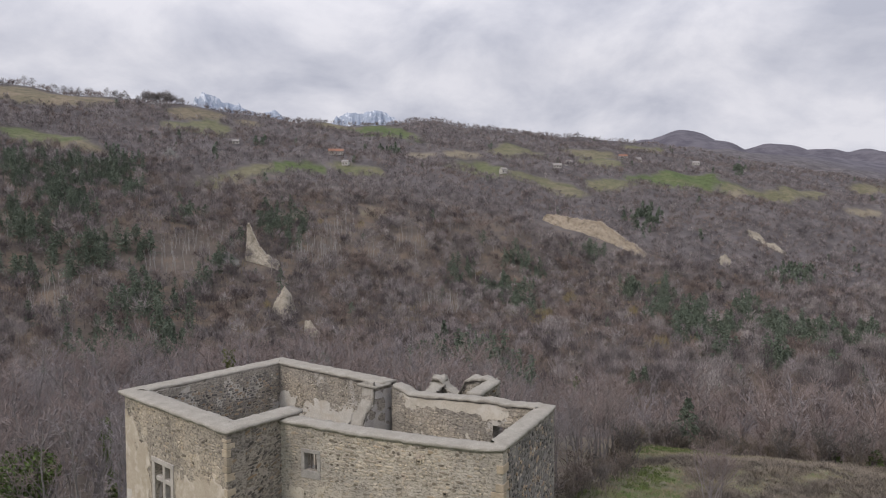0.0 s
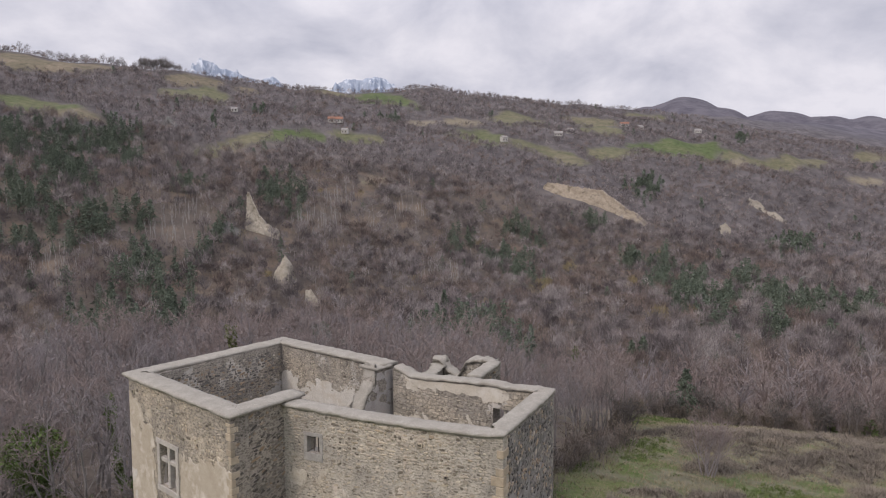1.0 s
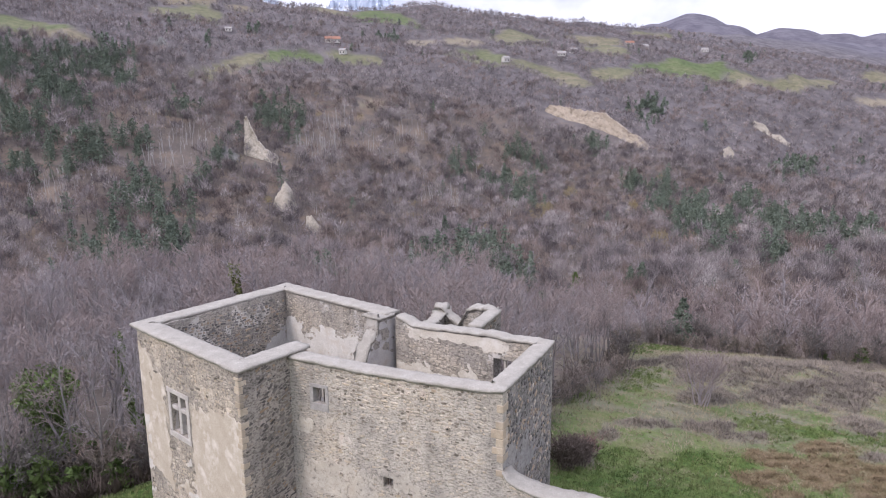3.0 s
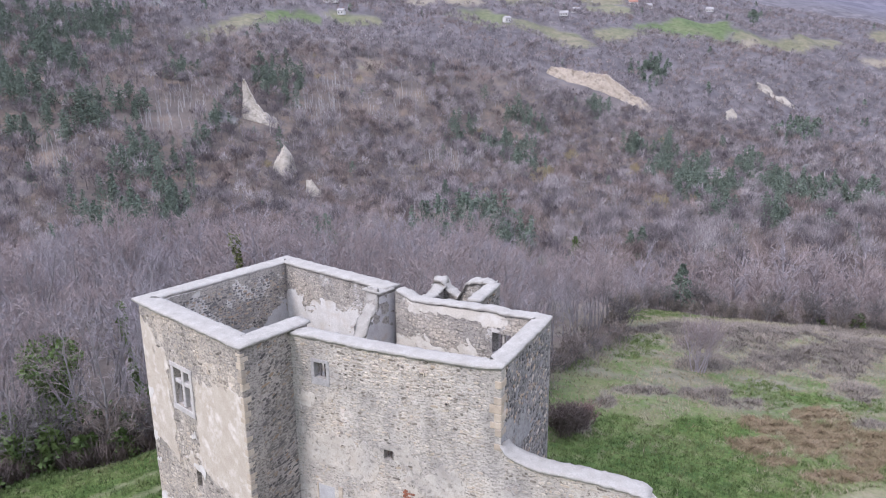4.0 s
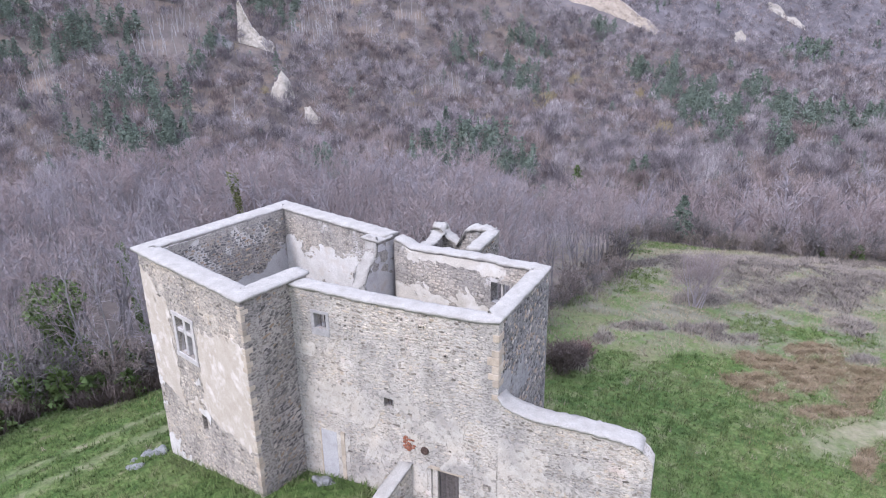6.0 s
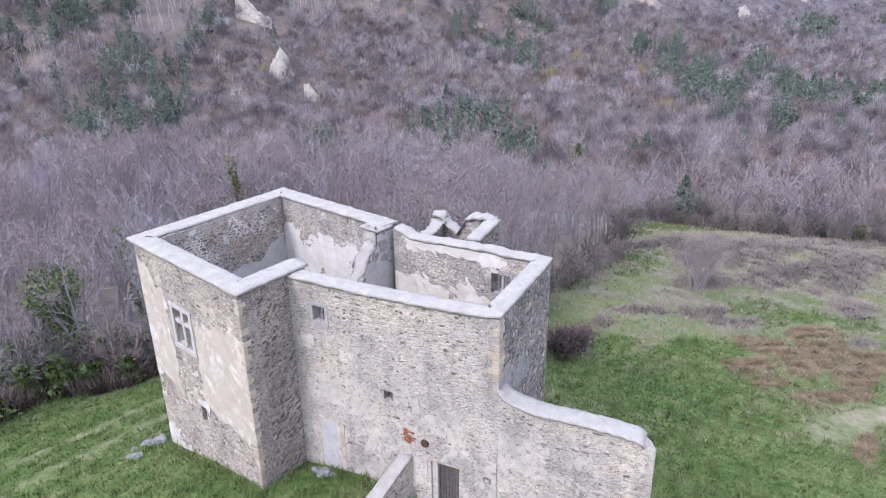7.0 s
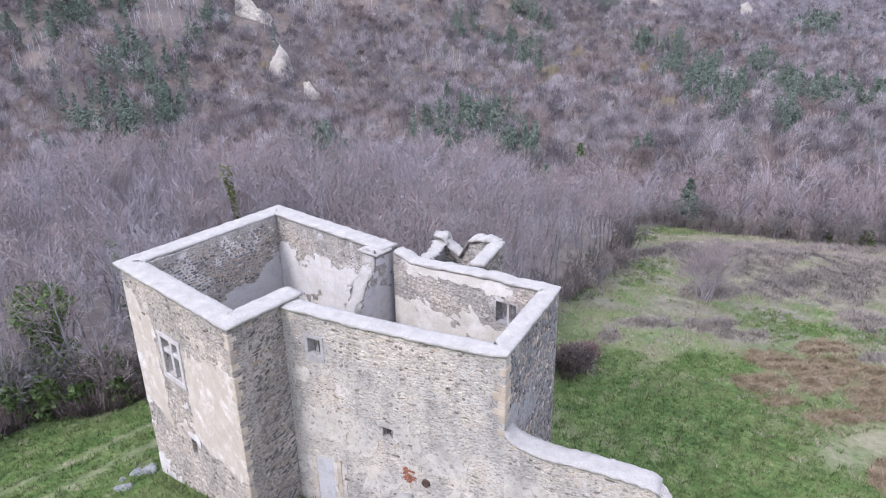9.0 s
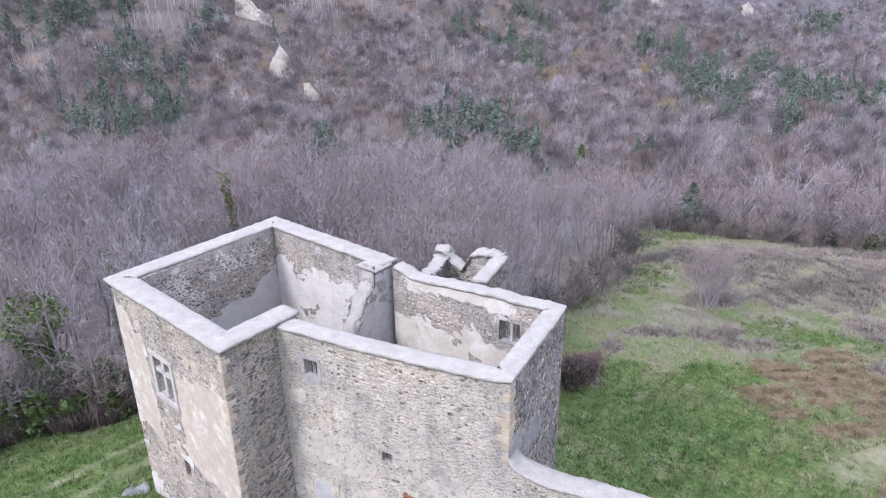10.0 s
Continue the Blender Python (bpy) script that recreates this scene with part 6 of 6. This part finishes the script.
def rubble(parent, run, outer, s_span, z_span, top, fn, material, label, holes=(), size=(0.24, 0.15), seed=1, proud=(0.008, 0.045), fill=0.86, turn=None, smeared=0.0):
    spots, r = stone_spots(run, s_span, z_span, top, fn, holes, size, seed, fill, smeared)
    V, T = [], []
    n = 7
    for k, (s, z, a, b) in enumerate(spots):
        p = stone_rings(r, a, b, n, turn)
        h, flat_top = r.uniform(*proud), r.uniform(0.78, 0.93)
        tip = r.uniform(-0.012, 0.012, 2)
        for scale, out in ((1.0, -0.02), (flat_top, h)):
            for q in p:
                lift = out + (q[0] / a * tip[0] + q[1] / b * tip[1] if out > 0 else 0)
                V.append(side_point(run, outer, s + q[0] * scale, z + q[1] * scale, lift))
        o = k * 2 * n
        for i in range(n):
            j = (i + 1) % n
            T += [(o + i, o + j, o + n + j), (o + i, o + n + j, o + n + i)]
        T += [(o + n, o + n + i, o + n + i + 1) for i in range(1, n - 1)]
    ob = new("rubble_facing", mesh_of("rubble_facing", V, T, material))
    ob.parent = parent
    tagged(ob, label, kind="stuff")
    return ob


def picked_stones(parent, run, s_span, z_span, top, fn, holes, seed, material, most=300):
    """The stones just under the front coping, each an object of its own on a few shared shapes."""
    shapes = []
    r0 = np.random.RandomState(seed + 100)
    n = 8
    for k in range(10):
        p = stone_rings(r0, 0.5, 0.5, n, 0)
        V, T = [], []
        for scale, out in ((1.0, -0.4), (0.78, 0.75), (0.4, 1.0)):
            V += [(q[0] * scale, out, q[1] * scale) for q in p]
        for lay in (0, 1):
            for i in range(n):
                j = (i + 1) % n
                o = lay * n
                T += [(o + i, o + j, o + n + j), (o + i, o + n + j, o + n + i)]
        T += [(2 * n, 2 * n + i, 2 * n + i + 1) for i in range(1, n - 1)]
        shapes.append(mesh_of("stone", V, T, material))
    spots, r = stone_spots(run, s_span, z_span, top, fn, holes, (0.28, 0.125), seed, 0.85)
    spots = spots[np.argsort(-spots[:, 1])][:most]
    ang = math.atan2(run.u[1], run.u[0])
    for k, (s, z, a, b) in enumerate(spots):
        ob = new("stone", shapes[k % 10])
        ob.parent = parent
        ob.matrix_local = Matrix.Translation(run.at(s, z, 0.0)) @ Matrix.Rotation(ang, 4, "Z") @ Matrix.Rotation(r.uniform(-0.12, 0.12), 4, "Y") @ Matrix.Diagonal((a * 2, -r.uniform(0.012, 0.04), b * 2, 1))
    return float(spots[:, 1].min())


def block(bm, run, s0, s1, z0, z1, d0, d1, bevel=0.015, r=None):
    """A squared stone or timber lying in a wall: s, z and depth ranges, with worn edges."""
    j = (lambda: r.uniform(-0.012, 0.012)) if r is not None else (lambda: 0.0)
    vs = [bm.verts.new(run.at(s + j(), z + j(), d)) for s in (s0, s1) for z in (z0, z1) for d in (d0, d1)]
    fs = [bm.faces.new([vs[i] for i in q]) for q in ((0, 1, 3, 2), (4, 6, 7, 5), (0, 4, 5, 1), (2, 3, 7, 6), (0, 2, 6, 4), (1, 5, 7, 3))]
    bmesh.ops.recalc_face_normals(bm, faces=fs)
    if bevel:
        bmesh.ops.bevel(bm, geom=list({e for f in fs for e in f.edges}), offset=bevel, segments=1, affect="EDGES")


def piece(name, run, s0, s1, z0, z1, d0, d1, material, parent, label="", bevel=0.015, r=None):
    bm = bmesh.new()
    block(bm, run, s0, s1, z0, z1, d0, d1, bevel, r)
    return part(name, bm, material, parent, label)


flat = lambda z: (lambda s: z)
L_AB, L_CA, L_GC, L_DE, L_EF, L_FG, L_LOW = (q.length for q in (run_ab, run_ca, run_gc, run_de, run_ef, run_fg, run_low))
low_top = lambda s: float(np.interp(s, (0, 0.25, 0.9, 1.6, 4.5, 5.6, 6.0, 6.4), (7.6, 7.1, 6.85, 6.75, 6.7, 6.55, 6.2, 5.7)))
HOLES_AB, HOLES_DE = (MULLION, SLIT), (SMALL, LITTLE, DOOR)
NONE = lambda s, z: np.full(np.shape(s), -1.0)

coat(wall_ab, run_ab, True, (0.02, L_AB - 0.05), (-1.2, 10.85), flat(10.9), coat_ab, M_COAT_OCHRE, "flaking ochre render", HOLES_AB)
coat(wall_ab, run_ab, True, (0.02, L_AB - 0.05), (-1.2, 10.85), flat(10.9), coat_ab_white, M_COAT_PALE, "scraps of whitish render", HOLES_AB, proud=0.03)
rubble(wall_ab, run_ab, True, (0.05, L_AB - 0.3), (-1.2, 10.85), flat(10.9), coat_ab, M_STONE, "pale rubble stones", HOLES_AB + ((2.5, 4.85, 5.95, 8.7),), (0.27, 0.14), 1, proud=(0.002, 0.03), smeared=0.25)
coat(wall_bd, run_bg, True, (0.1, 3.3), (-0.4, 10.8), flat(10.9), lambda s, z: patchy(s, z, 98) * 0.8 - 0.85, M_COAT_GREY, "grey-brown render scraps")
rubble(wall_bd, run_bg, True, (0.05, 3.4), (-0.4, 10.85), flat(10.9), lambda s, z: patchy(s, z, 98) * 0.8 - 0.85, M_STONE_DARK, "thin slab stones in shade-darkened tones", (), (0.36, 0.11), 2, fill=0.78, turn=0.32, proud=(0.006, 0.04))
coat(wall_de, run_de, True, (0.06, L_DE - 0.02), (-0.6, 10.7), flat(10.72), coat_de, M_COAT_LIME, "patches of pale lime render", HOLES_DE)
floor_of_picked = picked_stones(wall_de, run_de, (0.1, L_DE - 0.5), (8.0, 10.66), flat(10.68), coat_de, HOLES_DE + ((1.0, 2.0, 8.5, 9.85),), 3, M_STONE)
rubble(wall_de, run_de, True, (0.08, L_DE - 0.5), (-0.6, floor_of_picked - 0.08), flat(floor_of_picked), coat_de, M_STONE, "pale flat rubble stones bedded in mortar", HOLES_DE + ((1.0, 2.0, 8.5, 9.85),), (0.30, 0.115), 4, proud=(-0.002, 0.02), fill=0.8, turn=0.08, smeared=0.45)
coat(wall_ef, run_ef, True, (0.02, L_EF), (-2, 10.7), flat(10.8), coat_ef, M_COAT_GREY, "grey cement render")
rubble(wall_ef, run_ef, True, (0.3, L_EF - 0.05), (-2, 10.8), flat(10.82), coat_ef, M_STONE_GREY, "tightly packed rubble stones in shade-darkened grey", (), (0.27, 0.15), 5, proud=(0.01, 0.055), turn=0.35)
coat(wall_ca, run_ca, False, (0.86, L_CA - 0.86), (2, 10.85), flat(10.88), coat_ca, M_COAT_DAMP, "damp grey plaster")
# darker stones than the other inner walls, for the shade on this side
rubble(wall_ca, run_ca, False, (0.86, L_CA - 0.9), (5, 10.85), flat(10.9), coat_ca, M_STONE_GREY, "coursed rubble stones in shade-darkened grey", (), (0.27, 0.12), 6, proud=(0.006, 0.035), fill=0.97)
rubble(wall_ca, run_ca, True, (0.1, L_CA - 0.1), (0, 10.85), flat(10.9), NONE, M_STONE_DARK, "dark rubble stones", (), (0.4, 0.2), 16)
coat(wall_gc, run_gc, False, (0.3, L_GC - 0.87), (2, 10.85), flat(10.88), coat_gc, M_COAT_WHITE, "broken white plaster")
rubble(wall_gc, run_gc, False, (0.9, L_GC - 0.9), (5, 10.85), flat(10.9), coat_gc, M_STONE_INNER, "pale rubble stones", (), (0.19, 0.115), 7)
coat(wall_fg, run_fg, False, (0.66, L_FG - 0.3), (3, 11.0), back_top, coat_fg, M_COAT_CREAM, "cream plaster scraps", (BACKWIN,))
rubble(wall_fg, run_fg, False, (0.66, L_FG - 0.35), (5, 11.0), back_top, coat_fg, M_STONE_INNER, "flat beige rubble stones", (BACKWIN,), (0.27, 0.13), 8)
coat(wall_cross, run_bg, True, (4.2, run_bg.length - 0.2), (3, 10.9), broken, lambda s, z: patchy(s, z, 99) * 0.8 + 0.55, M_COAT_CROSS, "smooth pale plaster")
coat(wall_low, run_low, True, (0.05, 6.0), (-1, 7.5), low_top, coat_low, M_COAT_LIME, "pale lime render scraps")
rubble(wall_low, run_low, True, (0.05, 6.2), (-1, 7.4), low_top, coat_low, M_STONE, "grey and buff rubble stones", (), (0.30, 0.13), 9, proud=(0.002, 0.028), fill=0.85, smeared=0.35)
rubble(wall_t3, run_t34, True, (0.35, 3.4), (3, 10.8), flat(10.85), NONE, M_STONE_DARK, "dark rubble stones", (), (0.22, 0.14), 10)
rubble(wall_t2, run_t23, False, (0.5, 3.5), (6, 11), lambda s: turret_top(s) - 0.08, NONE, M_STONE_INNER, "rubble stones", (), (0.24, 0.12), 11)


def quoins(parent, run_a, run_b, z0, z1, seed, label, tall=0.30, long=0.52, short=0.28, skip=0.15):
    """Dressed corner blocks where run_a ends and run_b begins, long and short by turns."""
    r = np.random.RandomState(seed)
    z, k = z0, 0
    while z < z1 - 0.1:
        h = min(tall * r.uniform(0.8, 1.2), z1 - z)
        if r.rand() > skip:
            a, b = (long, short) if k % 2 else (short, long)
            corner = run_a.p1
            bm = bmesh.new()
            p0, p1 = corner - run_a.u * a * r.uniform(0.85, 1.15), corner + run_b.u * b * r.uniform(0.85, 1.15)
            out_a, out_b = -run_a.n * 0.028, -run_b.n * 0.028
            tip = corner + out_a + out_b
            ring = [p0 + out_a, tip, p1 + out_b, p1 - out_b * 2, corner - out_a * 3 - out_b * 3, p0 - out_a * 2]
            lo, hi = z + 0.012, z + h - 0.012
            va = [bm.verts.new((q[0] - castle.location.x, q[1] - castle.location.y, lo)) for q in ring]
            vb = [bm.verts.new((q[0] - castle.location.x, q[1] - castle.location.y, hi)) for q in ring]
            bm.faces.new(va[::-1])
            bm.faces.new(vb)
            for i in range(6):
                j = (i + 1) % 6
                bm.faces.new([va[i], va[j], vb[j], vb[i]])
            bmesh.ops.recalc_face_normals(bm, faces=bm.faces)
            bmesh.ops.bevel(bm, geom=bm.edges[:], offset=0.014, segments=1, affect="EDGES")
            part("quoin", bm, M_QUOIN, parent, label)
        z += h
        k += 1


quoins(wall_de, run_de, run_ef, 7.3, 10.65, 21, "dressed cream corner stone", 0.36, 0.5, 0.26, 0.25)
quoins(wall_ab, run_ab, run_bg, 0.6, 10.7, 22, "worn buff corner stone", 0.30, 0.34, 0.2, 0.3)


def cross_window():
    """Stone cross-window: moulded jambs, lintel and sill, a mullion and a transom, open behind."""
    r = np.random.RandomState(31)
    s0, s1, z0, z1 = MULLION
    win = thing_part("window", castle, "tall stone cross-window with empty lights")
    for name, a, b, c, d in (("lintel", s0 - 0.3, s1 + 0.3, z1, z1 + 0.24), ("sill", s0 - 0.28, s1 + 0.28, z0 - 0.28, z0)):
        piece(name, run_ab, a, b, c, d, -0.055, 0.3, M_FRAME, win, r=r)
    for a, b in ((s0 - 0.24, s0), (s1, s1 + 0.24)):
        piece("jamb", run_ab, a, b, z0, z1, -0.045, 0.3, M_FRAME, win, r=r)
    sm, zm = (s0 + s1) / 2 - 0.02, z0 + (z1 - z0) * 0.63
    piece("mullion", run_ab, sm - 0.11, sm + 0.11, z0, z1, 0.02, 0.26, M_FRAME, win, bevel=0.03)
    piece("transom", run_ab, s0, sm - 0.11, zm - 0.11, zm + 0.11, 0.024, 0.256, M_FRAME, win, bevel=0.03)
    piece("transom", run_ab, sm + 0.11, s1, zm - 0.11, zm + 0.11, 0.024, 0.256, M_FRAME, win, bevel=0.03)


def thing_part(name, parent, label):
    """An empty-bodied part: its own mesh is the inner sill."""
    bm = bmesh.new()
    run, (s0, s1, z0, z1) = {"window": (run_ab, MULLION)}.get(name, (run_ab, MULLION))
    block(bm, run, s0, s1, z0 - 0.02, z0 + 0.012, 0.3, 0.84, 0)
    return part(name, bm, M_FRAME, parent, label)


cross_window()


def framed_opening(parent, run, hole, label, rim, bars, bar_size, bar_material, sill=0.0, depth=0.22):
    s0, s1, z0, z1 = hole
    r = np.random.RandomState(int(s0 * 100))
    bm = bmesh.new()
    block(bm, run, s0, s1, z0 - 0.015, z0 + 0.012, 0.28, 0.62, 0)
    win = part("window", bm, M_FRAME_GREY, parent, label)
    if rim:
        piece("lintel", run, s0 - rim, s1 + rim, z1, z1 + rim, -0.03, 0.28, M_FRAME_GREY, win, r=r)
        piece("sill", run, s0 - rim, s1 + rim, z0 - max(rim, sill), z0, -0.035, 0.28, M_FRAME_GREY, win, r=r)
        piece("jamb", run, s0 - rim, s0, z0, z1, -0.025, 0.28, M_FRAME_GREY, win, r=r)
        piece("jamb", run, s1, s1 + rim, z0, z1, -0.025, 0.28, M_FRAME_GREY, win, r=r)
    for k in range(bars):
        c = s0 + (s1 - s0) * (k + 1) / (bars + 1)
        piece("bar", run, c - bar_size / 2, c + bar_size / 2, z0, z1, depth - bar_size / 2, depth + bar_size / 2, bar_material, win, bevel=0)
    return win


framed_opening(castle, run_de, SMALL, "small square window in a dressed stone frame", 0.17, 2, 0.035, M_WOOD, sill=0.34)
framed_opening(castle, run_de, LITTLE, "little barred window in the render", 0.0, 3, 0.025, M_RUST)
framed_opening(castle, run_ab, SLIT, "narrow low window closed by a weathered shutter", 0.0, 0, 0.02, M_RUST)
piece("shutter", run_ab, SLIT[0] + 0.013, SLIT[1] - 0.013, SLIT[2], SLIT[3], 0.2, 0.24, M_WOOD, wall_ab, "weathered brown board shutter", bevel=0.005)
framed_opening(castle, run_fg, BACKWIN, "broken window opening with wooden post", 0.0, 0, 0.05, M_WOOD)
piece("post", run_fg, 2.2, 2.32, BACKWIN[2], BACKWIN[3], 0.3, 0.42, M_FRAME, wall_fg, "stone window post", bevel=0.01)

# plank door in its jambs
door = piece("door", run_de, DOOR[0] + 0.29, DOOR[1], DOOR[2], DOOR[3], 0.32, 0.36, M_WOOD, castle, "weathered dark plank barn door", bevel=0)
for k in range(7):
    w = (DOOR[1] - DOOR[0] - 0.31) / 7
    a = DOOR[0] + 0.30 + k * w
    piece("plank", run_de, a + 0.006, a + w - 0.006, DOOR[2] + 0.02, DOOR[3] - 0.02 - 0.04 * abs(k - 3) / 3, 0.285, 0.325, M_WOOD, door, bevel=0.004)
piece("jamb", run_de, DOOR[0] - 0.02, DOOR[0] + 0.28, DOOR[2], DOOR[3], 0.1, 0.5, M_COAT_LIME, wall_de, "pale rendered door jamb", bevel=0.02)
piece("lintel", run_de, DOOR[0] - 0.2, DOOR[1] + 0.25, DOOR[3] - 0.02, DOOR[3] + 0.2, -0.02, 0.5, M_QUOIN, wall_de, "pale stone door lintel", bevel=0.03)
# walled-up doorway, its brick-edged jamb, the brick niche, drain and putlog holes
piece("blocked_doorway", run_de, 1.1, 1.98, 0.2, 3.5, -0.03, 0.2, M_COAT_DAMP, wall_de, "walled-up doorway under blue-grey cement", bevel=0.01)
piece("jamb", run_de, 1.02, 1.1, 0.2, 3.55, -0.045, 0.2, M_QUOIN, wall_de, "buff stone doorway jamb", bevel=0.01)
piece("jamb", run_de, 2.2, 2.42, 0.2, 3.6, -0.045, 0.2, M_QUOIN, wall_de, "buff stone doorway jamb", bevel=0.01)
rb = np.random.RandomState(41)
for row in range(8):
    for col in range(2 + (row in (2, 3, 6))):
        if rb.rand() < 0.12:
            continue
        a = 5.58 + col * 0.2 + (row % 2) * 0.07 + 0.03 * row / 8
        piece("brick", run_de, a, a + 0.17, 3.6 + row * 0.1, 3.685 + row * 0.1, -0.01 - rb.uniform(0.01, 0.05), 0.1, M_BRICK, wall_de, bevel=0.008, r=rb)


def painted_hole(run, s, z, w, h, parent):
    """A putlog hole: four slips of stone, standing just proud of the face, round a flat block painted dark as its
    shade.
    """
    for a, b, c, d in ((s - w, s - w * 0.6, z - h, z + h), (s + w * 0.6, s + w, z - h, z + h), (s - w * 0.6, s + w * 0.6, z + h * 0.6, z + h), (s - w * 0.6, s + w * 0.6, z - h, z - h * 0.6)):
        piece("hole_edge", run, a, b, c, d, -0.075, 0.05, M_STONE, parent, bevel=0.01)
    # no recess behind: the dark colour of this block is the hole's shade
    piece("hole", run, s - w * 0.6, s + w * 0.6, z - h * 0.6, z + h * 0.6, -0.012, 0.05, M_DARK, parent, bevel=0)


painted_hole(run_de, 6.64, 10.02, 0.11, 0.09, wall_de)
painted_hole(run_de, 9.62, 2.84, 0.2, 0.15, wall_de)
painted_hole(run_de, 7.75, 8.9, 0.09, 0.07, wall_de)
painted_hole(run_de, 2.55, 5.75, 0.09, 0.07, wall_de)
painted_hole(run_ab, 0.5, 10.45, 0.12, 0.1, wall_ab)


def drain():
    bm = bmesh.new()
    c = run_de.at(6.68, 3.87, -0.03)
    turn = Matrix.Translation(c) @ Matrix.Rotation(math.atan2(run_de.u[1], run_de.u[0]), 4, "Z") @ Matrix.Rotation(radians(90), 4, "X")
    rings = []
    for rad, d in ((0.20, -0.05), (0.18, 0.06), (0.10, 0.07), (0.04, 0.05)):
        rings.append([bm.verts.new(turn @ Vector((rad * math.cos(k * 0.5236), rad * math.sin(k * 0.5236), d))) for k in range(12)])
    for p, q in zip(rings, rings[1:]):
        for i in range(12):
            bm.faces.new([p[i], p[(i + 1) % 12], q[(i + 1) % 12], q[i]])
    bm.faces.new(rings[-1])
    part("drain", bm, M_RUST, wall_de, "round dark stone drain mouth", smooth=False)


drain()

# sloping parapet beside the door
p_out = run_de.p0 + run_de.u * 6.3 - run_de.n * 0.03
run_par = Run(p_out - run_de.n * 2.9 - run_de.u * 1.1 - run_de.u * 0.3, p_out - run_de.u * 0.3, 0.62)
par_top = lambda s: float(np.interp(s, (0, 3.2), (0.9, 3.0)))
wall_par = wall("wall", run_par, -1.5, par_top, M_FRONT, "sloping stair parapet of mortared rubble", step=0.3)
rubble(wall_par, run_par, True, (0.05, 3.0), (-1, 2.9), par_top, NONE, M_STONE, "rubble stones", (), (0.24, 0.15), 12)
coping([mid(run_par, 0.02, 0.31), mid(run_par, 3.1, 0.31)], (0.74,), lambda k, s: par_top(s) - 0.01, "pale sloping mortar coping", 0.14, 6, 0.25)
